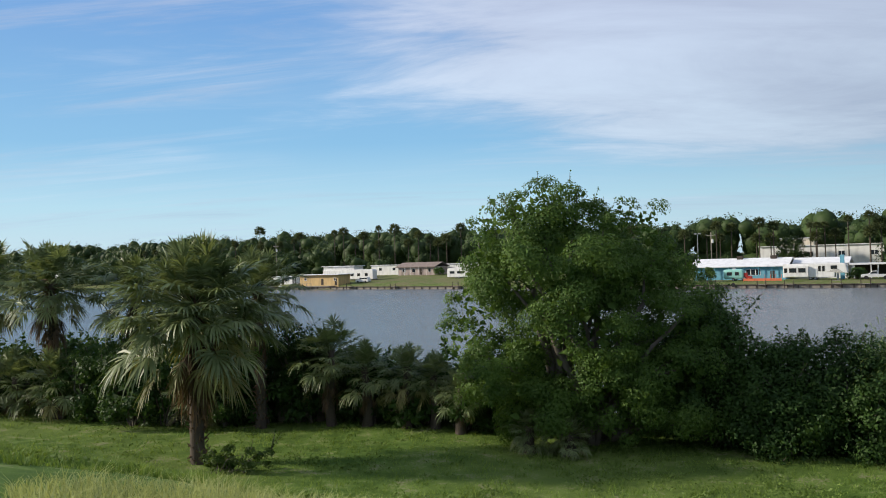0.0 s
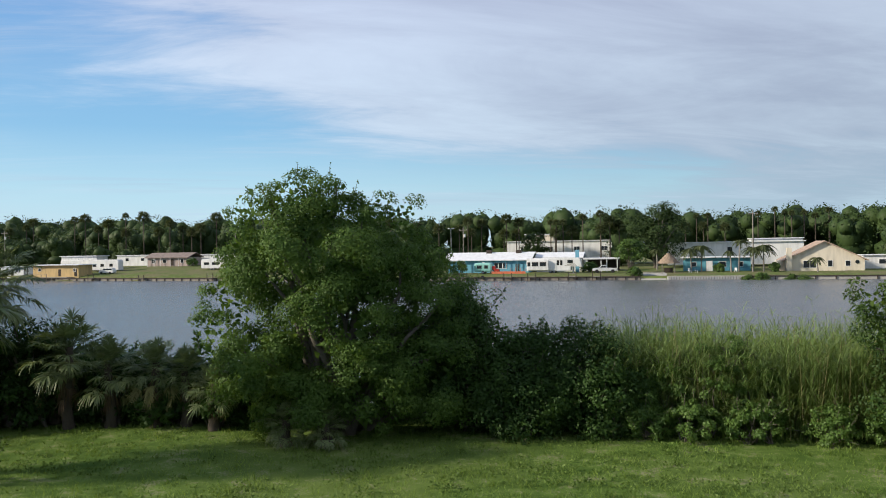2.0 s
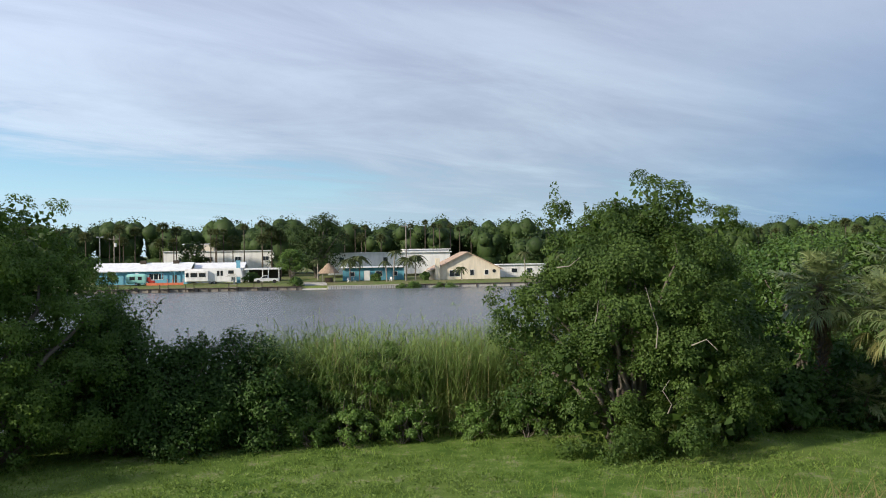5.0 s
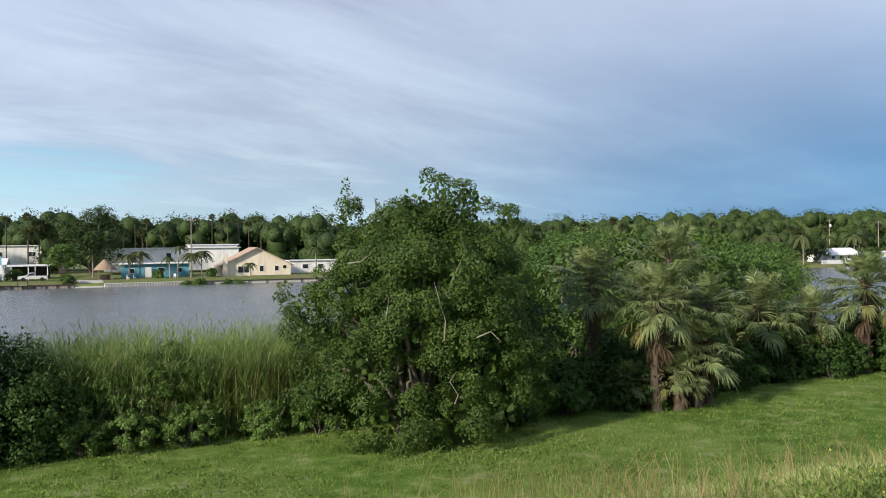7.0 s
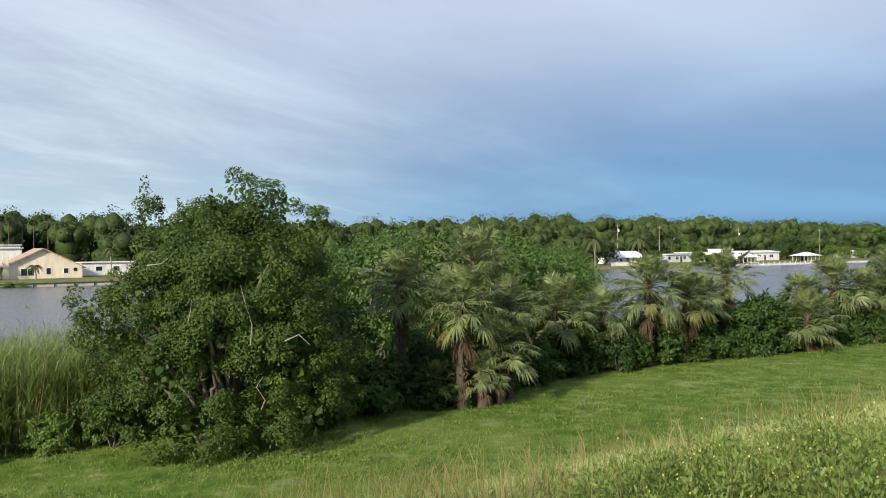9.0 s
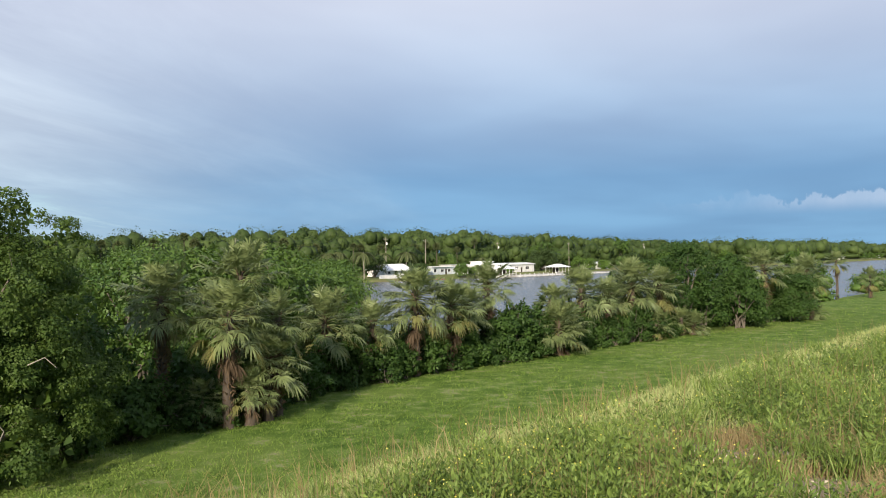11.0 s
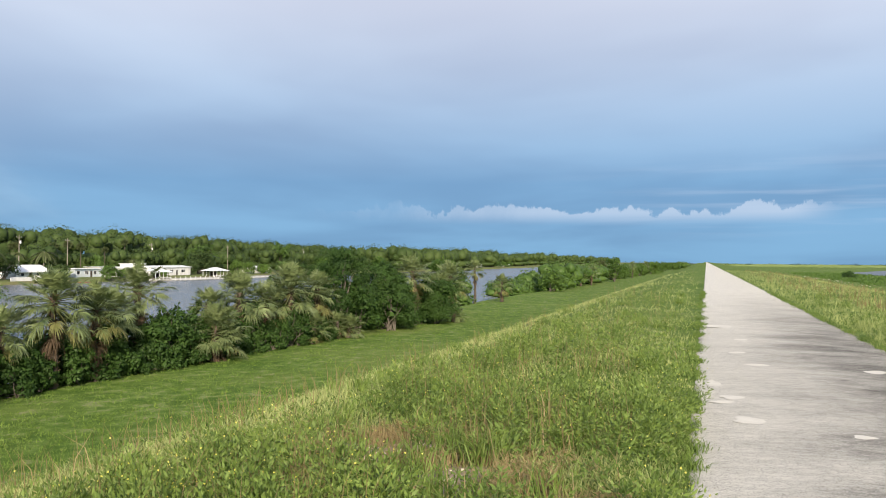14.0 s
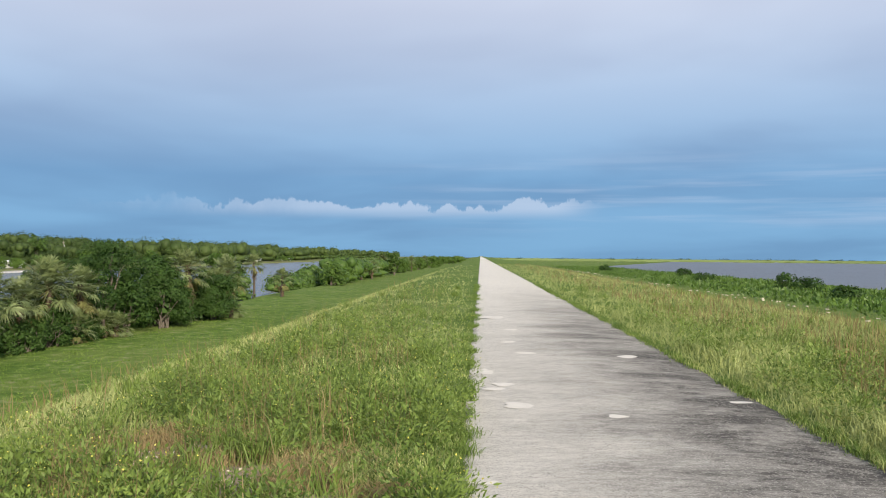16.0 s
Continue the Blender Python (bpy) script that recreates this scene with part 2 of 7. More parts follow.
GRASS_RED = leaf_material("seeding_grass", (0.15, 0.115, 0.06), (0.30, 0.25, 0.12), 0.3, 0.8, 0.1, 0.2)
WEED = leaf_material("weed_leaves", (0.030, 0.066, 0.014), (0.250, 0.345, 0.085), 0.3, patch=1.2)
HERB = leaf_material("low_herbs", (0.032, 0.072, 0.014), (0.175, 0.255, 0.060), 0.25, 0.6, 0.2, 0.5)
PETAL = leaf_material("yellow_petals", (0.42, 0.40, 0.06), (0.60, 0.57, 0.16), 0.2)
LEAF_OAK = leaf_material("oak_leaves", (0.020, 0.056, 0.011), (0.132, 0.220, 0.044), 0.32, 0.55, 0.2)
LEAF_LIME = leaf_material("pale_leaves", (0.016, 0.044, 0.010), (0.120, 0.188, 0.042), 0.32, 0.55, 0.2)
LEAF_BUSH = leaf_material("bush_leaves", (0.014, 0.040, 0.010), (0.062, 0.122, 0.026), 0.3, 0.55, 0.2)
LEAF_FAR = leaf_material("far_leaves", (0.018, 0.038, 0.011), (0.064, 0.104, 0.030), 0.2, 0.6, 0.2, 0.11)
LEAF_MIXED = leaf_material("mixed_leaves", (0.018, 0.041, 0.011), (0.082, 0.124, 0.034), 0.22, 0.6, 0.2, 0.10)
LEAF_GROVE = leaf_material("grove_leaves", (0.025, 0.066, 0.013), (0.115, 0.195, 0.040), 0.28, 0.5, 0.3, 0.2)
LEAF_WILLOW = leaf_material("willow_leaves", (0.032, 0.080, 0.014), (0.150, 0.250, 0.055), 0.3, 0.5, 0.3, 0.5)
FROND = leaf_material("palm_frond", (0.046, 0.080, 0.028), (0.235, 0.285, 0.120), 0.24, 0.45, 0.4, 0.9)
FROND_PALE = leaf_material("yellowing_frond", (0.100, 0.115, 0.036), (0.240, 0.230, 0.090), 0.25)
FROND_DEAD = leaf_material("dead_frond", (0.052, 0.037, 0.026), (0.185, 0.132, 0.088), 0.2, 0.8, 0.1)
REED = leaf_material("reed_leaves", (0.075, 0.140, 0.030), (0.30, 0.38, 0.130), 0.3, 0.6, 0.2, 0.4)
REED_DRY = leaf_material("reed_stalks", (0.16, 0.13, 0.06), (0.38, 0.33, 0.18), 0.15, 0.8, 0.1)
BARK = bark_material("bark", (0.05, 0.042, 0.034), (0.20, 0.175, 0.145))
BARK_PALM = bark_material("palm_trunk", (0.035, 0.028, 0.022), (0.125, 0.10, 0.08))
BARK_PALE = bark_material("bare_branch", (0.16, 0.14, 0.12), (0.36, 0.33, 0.29))


# ---------------------------------------------------------------- mesh helpers
def raw_mesh(name, verts, faces, mat):
    """A mesh from arrays; faces all of one corner count, or a list of such arrays."""
    faces = faces if isinstance(faces, list) else [faces]
    me = bpy.data.meshes.new(name)
    me.vertices.add(len(verts))
    me.vertices.foreach_set("co", np.asarray(verts, dtype=np.float32).ravel())
    loops = np.concatenate([np.asarray(f).ravel() for f in faces]).astype(np.int32)
    sizes = np.concatenate([np.full(len(f), np.asarray(f).shape[1]) for f in faces])
    me.loops.add(len(loops))
    me.loops.foreach_set("vertex_index", loops)
    me.polygons.add(len(sizes))
    me.polygons.foreach_set("loop_start", (np.cumsum(sizes) - sizes).astype(np.int32))
    me.update(calc_edges=True)
    me.materials.append(mat)
    return me


def part(name, bm, mat, parent=None, label=""):
    """Links a bmesh or a mesh as one object under a thing or a part."""
    if isinstance(bm, bmesh.types.BMesh):
        me = bpy.data.meshes.new(name)
        bm.to_mesh(me)
        bm.free()
        me.materials.append(mat)
    else:
        me = bm
    ob = new(name, me)
    ob.parent = parent
    return tagged(ob, label)


def thing(name, m, label, category, group="", kind=""):
    ob = new(name)
    ob.empty_display_size = 0.2
    ob.matrix_world = m
    return tagged(ob, label, category, group, kind)


def box(bm, x0, x1, y0, y1, z0, z1, bevel=0.0):
    made = bmesh.ops.create_cube(bm, size=1, matrix=Matrix.LocRotScale(((x0 + x1) / 2, (y0 + y1) / 2, (z0 + z1) / 2), None, (x1 - x0, y1 - y0, z1 - z0)))
    if bevel:
        edges = list({e for v in made["verts"] for e in v.link_edges})
        bmesh.ops.bevel(bm, geom=edges, offset=bevel, segments=2, affect="EDGES", profile=0.5)
    return bm


def tube(points, radii, sides=7):
    """Arrays of a tapered round tube along points."""
    points, radii = np.asarray(points, float), np.asarray(radii, float)
    way = np.gradient(points, axis=0)
    way /= np.linalg.norm(way, axis=1)[:, None] + 1e-9
    side = np.cross(way, (0.31, 0.95, 0.05))
    side /= np.linalg.norm(side, axis=1)[:, None] + 1e-9
    other = np.cross(way, side)
    a = np.linspace(0, 2 * np.pi, sides, endpoint=False)
    ring = np.cos(a)[None, :, None] * side[:, None] + np.sin(a)[None, :, None] * other[:, None]
    v = (points[:, None] + ring * radii[:, None, None]).reshape(-1, 3)
    k, j = np.meshgrid(np.arange(len(points) - 1), np.arange(sides), indexing="ij")
    q = np.stack([k * sides + j, k * sides + (j + 1) % sides, (k + 1) * sides + (j + 1) % sides, (k + 1) * sides + j], -1).reshape(-1, 4)
    return v, q


def joined(pieces):
    """One pair of arrays out of many."""
    v, f, start = [], [], 0
    for a, b in pieces:
        v.append(a)
        f.append(np.asarray(b) + start)
        start += len(a)
    return np.concatenate(v), np.concatenate(f)


def unit(v):
    return v / (np.linalg.norm(v, axis=-1, keepdims=True) + 1e-9)


def leaf_quads(at, axis, side, length, width, fold=0.15):
    """Pointed leaves: base, two flanks and tip each."""
    length, width = np.asarray(length)[:, None], np.asarray(width)[:, None]
    up = unit(np.cross(axis, side))
    mid = at + axis * length * 0.45
    v = np.stack([at, mid + side * width * 0.5 + up * width * fold, at + axis * length, mid - side * width * 0.5 + up * width * fold], 1)
    return v.reshape(-1, 3), np.arange(len(at) * 4).reshape(-1, 4)


# ---------------------------------------------------------------- ground, water, path
PROFILE_Y = [-4000, -150, -104, -94, -62, -46, -32, -25, -12, -9.6, -3.4, 0.3, 3.0, 4.8, 6.8, 17.0, 19.0, 33.0, 38.0, 42.0, 110, 184, 188.6]
PROFILE_Z = [-1.5, -1.2, -0.5, 0.25, 0.8, 1.1, 1.5, 1.9, 5.9, 6.25, 6.30, 6.30, 6.22, 6.02, 5.45, 1.80, 1.60, 1.50, 0.5, -0.8, -2.2, -1.5, -1.2]


def soft(x, y, scale, seed=0.0):
    """A cheap smooth unevenness between -1 and 1."""
    x, y = np.asarray(x, float) / scale, np.asarray(y, float) / scale
    return (np.sin(x * 1.7 + 1.3 * np.sin(y * 1.1 + seed) + seed) + np.sin(y * 1.9 + 1.1 * np.sin(x * 1.3 - seed) + 2 * seed) + np.sin((x + y) * 1.2 + seed * 3)) / 3


def shore(x):
    """Where the far bank meets the water."""
    return 190 + np.maximum(0, -55 - x) * 0.115 - 8 * np.clip((x - 222) / 20, 0, 1) * np.clip((900 - x) / 500, 0, 1)


def ground_z(x, y):
    x, y = np.asarray(x, float), np.asarray(y, float)
    wander = np.where(y < -60, soft(x, y * 0, 70, 1.0) * 9, 0) + np.where((y > 30) & (y < 60), soft(x, y * 0, 18, 2.0) * 1.5, 0)
    wander = wander + np.clip((y - 100) / 60, 0, 1) * (190 - shore(x))
    v = y + wander
    rise = 0.4 + 1.8 * np.clip((-60 - x) / 60, 0, 1)
    z = np.interp(v, PROFILE_Y + [190.0, 190.6, 4000.0], PROFILE_Z + [-1.2, 0.72, 1.3]) + 0.43 * np.clip((v - 190.6) / 6, 0, 1) + rise * np.clip((v - 193) / 30, 0, 1)
    near = np.clip(np.minimum(np.abs(y - 0.3), np.abs(y + 3.4)) / 1.0, 0, 1)
    near = np.where((y < 0.3) & (y > -3.4), 0, near)
    return z + near * (soft(x, y, 1.6, 0.5) * 0.035 + soft(x, y, 6.0, 4.0) * 0.05)


def build_ground():
    y = np.unique(np.concatenate([np.array([-4000, -2500, -1500, -900, -500, -300, -200, -150]), np.arange(-130, -30, 4.0), np.arange(-30, -10, 1.0), np.arange(-10, 24, 0.4), np.arange(24, 46, 1.0),
                                  np.arange(46, 186, 10.0), np.arange(178, 214, 0.7), np.array([216, 220, 225, 240, 260, 300, 400, 600, 1000, 1800, 3000, 4000])]))
    x = np.unique(np.concatenate([-np.geomspace(60, 4000, 26), np.arange(-60, 70, 0.9), np.geomspace(70, 4000, 50)]))
    gx, gy = np.meshgrid(x, y, indexing="ij")
    v = np.stack([gx, gy, ground_z(gx, gy)], -1).reshape(-1, 3)
    i, j = np.meshgrid(np.arange(len(x) - 1), np.arange(len(y) - 1), indexing="ij")
    w = len(y)
    q = np.stack([i * w + j, (i + 1) * w + j, (i + 1) * w + j + 1, i * w + j + 1], -1).reshape(-1, 4)
    me = raw_mesh("ground", v, q, TURF)
    me.polygons.foreach_set("use_smooth", np.ones(len(q), dtype=bool))
    tagged(new("ground", me), "grassy dike, mown berm and flat land around it", "ground", kind="structure")


def sheet(name, outline, z, mat, label):
    me = raw_mesh(name, np.array([(x, y, z) for x, y in outline]), np.arange(len(outline))[None], mat)
    return tagged(new(name, me), label, "water", kind="structure")


def build_path():
    """The paved way along the crest, its edges frayed by grass."""
    x = np.unique(np.concatenate([np.arange(-30, 3, 0.4), np.arange(3, 24, 0.09), np.arange(24, 60, 0.35), np.geomspace(60, 3000, 80), -np.geomspace(30, 800, 20)]))
    left = 0.14 + soft(x, x * 0, 0.21, 1.0) * 0.03 + soft(x, x * 0, 0.9, 2.0) * 0.04
    right = -3.27 + soft(x, x * 0, 0.23, 3.0) * 0.03 + soft(x, x * 0, 1.1, 5.0) * 0.05
    rows = []
    for k in range(7):
        f = k / 6
        rows.append(np.stack([x, left * (1 - f) + right * f, 6.31 + 0.045 * (1 - (2 * f - 1) ** 2) + 0 * x], -1))
    low_l, low_r = rows[0] - (0, 0, 0.12), rows[-1] - (0, 0, 0.12)
    grid = np.stack([low_l, *rows, low_r], 1)
    n, w = len(x), grid.shape[1]
    i, j = np.meshgrid(np.arange(n - 1), np.arange(w - 1), indexing="ij")
    q = np.stack([i * w + j, i * w + j + 1, (i + 1) * w + j + 1, (i + 1) * w + j], -1).reshape(-1, 4)[:, ::-1]
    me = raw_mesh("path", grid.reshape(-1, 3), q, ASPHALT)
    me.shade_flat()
    path = tagged(new("path", me), "pale asphalt path along the dike crest, dark streaks and far brightening painted in", "path", kind="structure")
    m, nn = material("limestone_patch")
    nz = nn.noise(place(nn), 9.0, 5.0, 0.7)
    finish(nn, nn.mix(nz, (0.48, 0.46, 0.41, 1), (0.74, 0.71, 0.64, 1)), 0.95, 0.0, nz, 0.01)
    rng = np.random.default_rng(4)
    for px, py, rx, ry in ((9.4, -0.45, 0.20, 0.18), (10.95, -0.33, 0.16, 0.16), (10.6, -0.2, 0.10, 0.17), (22.8, -0.45, 0.5, 0.50), (8.75, -1.43, 0.10, 0.10), (14.4, -0.8, 0.16, 0.18), (16.3, -0.56, 0.18, 0.15),
                           (6.25, -0.05, 0.06, 0.12), (14.1, -2.45, 0.22, 0.16), (9.9, -3.02, 0.07, 0.16), (12.2, -0.1, 0.3, 0.10), (19.0, -0.7, 0.2, 0.14)):
        a = np.linspace(0, 2 * np.pi, 30, endpoint=False)
        r = 1 + sum(rng.normal(0, 0.22 / w) * np.sin(a * w + rng.uniform(0, 6.3)) for w in (2, 3, 4, 5, 7, 9))
        f = (0.14 - py) / 3.41
        z = 6.31 + 0.045 * (1 - (2 * f - 1) ** 2) + 0.0015
        rim = np.stack([px + np.cos(a) * rx * r, py + np.sin(a) * ry * r, 0 * a + z], -1)
        inner = np.stack([px + np.cos(a) * rx * r * 0.75, py + np.sin(a) * ry * r * 0.75, 0 * a + z + 0.003], -1)
        v = np.concatenate([rim, inner])
        k = np.arange(30)
        sides = np.stack([k, (k + 1) % 30, (k + 1) % 30 + 30, k + 30], -1)
        me = raw_mesh("repair_patch", v, [sides, np.arange(30, 60)[None]], m)
        me.shade_flat()
        part("repair_patch", me, None, path)


build_ground()
sheet("canal", [(-4000, 34), (4000, 34), (4000, 191), (900, 191), (-55, 191), (-4000, 650)], 0.0, CANAL, "calm grey-blue canal water with small ripples")
sheet("lake", [(-4000, -62), (-4000, -3900), (3600, -3900), (2130, -910), (1700, -400), (950, -175), (700, -100), (450, -62)], 0.06, LAKE, "wide brownish grey lake reaching the horizon")
build_path()


# ---------------------------------------------------------------- plants: makers
def random_units(rng, n):
    return unit(rng.normal(size=(n, 3)))


def crown_arrays(rng, lobes, clumps, leaves, size, clump_r=(0.35, 0.75), shell=0.45, hang=0.25):
    """Leaves gathered in clumps through the outer part of some lobes (x, y, z, rx, ry, rz)."""
    lobes = np.asarray(lobes, float)
    weight = (lobes[:, 3] * lobes[:, 5]) ** 1.0
    which = rng.choice(len(lobes), clumps, p=weight / weight.sum())
    d = random_units(rng, clumps)
    d[:, 2] = np.where(d[:, 2] < -0.75, -d[:, 2], d[:, 2])
    r = shell + (1.04 - shell) * rng.random(clumps) ** 0.6
    centre = lobes[which, :3] + d * lobes[which, 3:] * r[:, None]
    radius = rng.uniform(*clump_r, clumps) * np.clip(lobes[which, 3:].mean(1) / 1.6, 0.55, 1.25)
    per = np.repeat(np.arange(clumps), np.maximum(3, (leaves * radius**2 / (radius**2).sum()).astype(int)))
    n = len(per)
    e = unit(random_units(rng, n) + d[per] * 0.35 + np.array((0, 0, 0.25)))
    e[:, 2] *= 0.8
    at = centre[per] + e * radius[per][:, None] * (rng.random(n) ** 0.36)[:, None]
    face = unit(e * 1.0 + d[per] * 0.35 + random_units(rng, n) * 0.75 + np.array((0, 0, 0.3)))
    axis = np.cross(face, random_units(rng, n)) + e * 0.25 + np.array((0, 0, -hang))
    axis = unit(axis - face * (axis * face).sum(1)[:, None] * 0.8)
    side = unit(np.cross(face, axis))
    s = size * rng.uniform(0.6, 1.35, n)
    return leaf_quads(at, axis, side, s, s * rng.uniform(0.42, 0.62, n)), centre, d, radius


def core_arrays(rng, lobes, fill=0.7, cards=70, card=0.25):
    """The packed inside of a crown: large ragged sprays deep in each lobe."""
    pieces = []
    for l in lobes:
        size = np.asarray(l[3:], float)
        d = random_units(rng, cards)
        at = np.asarray(l[:3]) + d * size * (fill * (0.35 + 0.65 * rng.random(cards)))[:, None]
        axis = random_units(rng, cards)
        side = unit(np.cross(axis, random_units(rng, cards)))
        s = size.mean() * card * rng.uniform(0.6, 1.2, cards)
        at = at - axis * s[:, None] * 0.5
        pieces.append(leaf_quads(at, axis, side, s, s * 0.75, 0.3))
    return joined(pieces)


def twig_arrays(rng, starts, ways, count, length, leaf):
    """Bare-ended leafy shoots that stick out of the crown."""
    pick = rng.choice(len(starts), count)
    leaves, stems = [], []
    for k in pick:
        way = unit(ways[k] * 0.8 + rng.normal(0, 0.25, 3) + np.array((0, 0, 0.55)))
        ln = length * rng.uniform(0.5, 1.3)
        t = np.linspace(0, 1, 5)[:, None]
        bend = rng.normal(0, 0.15, 3)
        p = starts[k] + way * ln * t + bend * t**2 * ln
        stems.append(tube(p, np.linspace(0.012, 0.004, 5), 4))
        m = rng.integers(10, 22)
        s = rng.random(m)
        at = starts[k] + way * ln * s[:, None] + bend * (s**2)[:, None] * ln
        axis = unit(way * 0.5 + rng.normal(0, 0.8, (m, 3)))
        side = unit(np.cross(axis, random_units(rng, m)))
        z = leaf * rng.uniform(0.6, 1.2, m)
        leaves.append(leaf_quads(at, axis, side, z, z * 0.5))
    return joined(leaves), joined(stems)


def limb_arrays(rng, base, targets, radius, wiggle=0.25):
    pieces = []
    for g in targets:
        steps, sides = (8, 7) if radius > 0.1 else (5, 4)
        t = np.linspace(0, 1, steps)[:, None]
        mid = np.array((base[0] * 0.6 + g[0] * 0.4, base[1] * 0.6 + g[1] * 0.4, base[2] * 0.35 + g[2] * 0.65))
        p = base * (1 - t) ** 2 + mid * 2 * t * (1 - t) + g * t**2 + rng.normal(0, wiggle, (steps, 3)) * (t * (1 - t) * 2)
        pieces.append(tube(p, radius * (1 - 0.82 * t[:, 0]) * rng.uniform(0.7, 1.1), sides))
    return joined(pieces)


def broadleaf(name, label, x, y, turn, lobes, seed, clumps=110, leaves=30000, size=0.11, leaf=None, stems=3, stem_r=0.14, twigs=30, group="", clump_r=(0.35, 0.75), sink=0.05, bare=(), core=0.7):
    """A tree or shrub of several stems: trunk, crown and the odd bare branch."""
    rng = np.random.default_rng(seed)
    z = float(ground_z(x, y)) - sink
    ob = thing(name, pose(x, y, z, 0, 0, turn), label, "tree" if "tree" in name else "shrub", group)
    (v, f), centre, d, radius = crown_arrays(rng, lobes, clumps, leaves, size, clump_r)
    stem = []
    if twigs:
        high = np.argsort(-(centre[:, 2] + rng.normal(0, 1.0, len(centre))))[: max(6, len(centre) // 2)]
        more, stalks = twig_arrays(rng, centre[high] + d[high] * radius[high][:, None] * 0.6, d[high], twigs, 0.5, size)
        v, f = joined([(v, f), more])
        stem.append(stalks)
    if core:
        v, f = joined([(v, f), core_arrays(rng, lobes, core)])
    keep = v[:, 2] > 0.03
    v[~keep, 2] = 0.03 + 0.05 * rng.random((~keep).sum())
    part("crown", raw_mesh("crown", v, f, leaf or LEAF_OAK), None, ob)
    for k in range(stems):
        foot = np.array((rng.normal(0, 0.12 * stems), rng.normal(0, 0.12 * stems), -0.1))
        goals = centre[rng.choice(len(centre), 6)]
        stem.append(limb_arrays(rng, foot, goals, stem_r))
    for k, arrays in enumerate(stem):
        if k == 0 and twigs:
            tagged(part("spray", raw_mesh("spray", *arrays, BARK), None, ob), kind="stuff")
        else:
            part("trunk", raw_mesh("trunk", *arrays, BARK), None, ob)
    for p in bare:
        p = np.asarray(p, float)
        part("bare_branch", raw_mesh("bare_branch", *tube(p, np.linspace(0.022, 0.006, len(p)), 6), BARK_PALE), None, ob, "pale leafless branch")
    return ob


# --- cabbage palms: fan leaves built once, then set round the top of the trunk
def fan_mesh(name, mat, seed, pitch, fingers=26, reach=0.95, droop=0.7, stalk=0.75, spread=230, ragged=0.1, fold=0.30, width=0.074):
    """A fan frond that leaves the bud along +x, pitch degrees over the level: stalk, arched midrib, then fingers whose tips hang."""
    rng = np.random.default_rng(seed)
    c, s = math.cos(math.radians(pitch)), math.sin(math.radians(pitch))
    ahead, over = np.array((c, 0, s)), np.array((-s, 0, c))
    t = np.linspace(0, 1, 4)
    spine = ahead * (stalk * t)[:, None] - np.array((0, 0, 1.0)) * (0.14 * stalk * t**2)[:, None]
    v0, q0 = tube(spine, np.linspace(0.022, 0.012, 4), 3)
    verts, quads, tris = [v0], [q0], []
    start = len(v0)
    hub = spine[-1]
    ahead = unit(spine[-1] - spine[-2])
    over = unit(over - ahead * (over @ ahead))
    side = np.array((0.0, 1.0, 0.0))
    for a in np.radians(np.linspace(-spread / 2, spread / 2, fingers) + rng.normal(0, 3.0, fingers)):
        ln = reach * (0.62 + 0.38 * math.cos(a * 0.5)) * rng.uniform(1 - ragged, 1 + ragged * 0.5)
        w = width * rng.uniform(0.7, 1.2)
        way = unit(ahead * math.cos(a * 0.85) + side * math.sin(a * 0.85) + over * (fold * abs(math.sin(a)) + 0.08))
        across = unit(np.cross(over, way) + over * rng.normal(0, 0.35))
        root = hub + ahead * (0.22 * math.cos(a * 0.5) ** 2) - over * 0.03
        fall = droop * rng.uniform(0.6, 1.5)
        f = np.array((0.04, 0.42, 0.74, 1.0))
        hang = fall * np.maximum(f - 0.18, 0) ** 1.6
        mid = root + way * (ln * f * (1 - 0.30 * hang))[:, None] - np.array((0, 0, 1.0)) * (ln * hang)[:, None]
        half = np.array((0.4, 1.0, 0.5))[:, None] * w * 0.5
        l, r = mid[:3] - across * half, mid[:3] + across * half
        verts.append(np.concatenate([l, r, mid[3:]]))
        quads.append(np.array([(0, 1, 4, 3), (1, 2, 5, 4)]) + start)
        tris.append(np.array([(2, 6, 5)]) + start)
        start += 7
    return raw_mesh(name, np.concatenate(verts), [np.concatenate(quads), np.concatenate(tris)], mat)


PITCHES = (80, 66, 54, 42, 30, 18, 6, -7, -22)
FANS = [[fan_mesh("frond", FROND, 10 + 7 * k + j, g, 24, 0.54 + 0.05 * j, 0.32 + 0.055 * k, 0.60 + 0.34 * j, 240, 0.14, 0.26, 0.046) for j in range(2)] for k, g in enumerate(PITCHES)]
FANS_PALE = [fan_mesh("frond", FROND_PALE, 90 + k, g, 22, 0.52, 0.8, 0.82, 200, 0.2, width=0.042) for k, g in enumerate((-24, -46))]
FANS_DEAD = [fan_mesh("dead_frond", FROND_DEAD, 95 + k, g, 16, 0.58, 1.3, 0.55, 90, 0.4, 0.5, 0.040) for k, g in enumerate((-50, -64, -76, -84))]


def boots_arrays(rng, h, r, low=0.05):
    """The criss-cross stubs of old leaf bases that clothe the trunk."""
    pieces = []
    n = int((h - low) * 34)
    for k in range(n):
        z = low + (h - low) * (k + rng.random()) / n
        a = k * 2.4
        out = np.array((math.cos(a), math.sin(a), 0.0))
        p0 = out * r * 0.8 + (0, 0, z)
        p1 = p0 + out * rng.uniform(0.06, 0.26) + (0, 0, rng.uniform(-0.12, 0.32))
        pieces.append(tube([p0, (p0 + p1) / 2, p1], [0.05, 0.035, 0.012], 4))
    return joined(pieces)


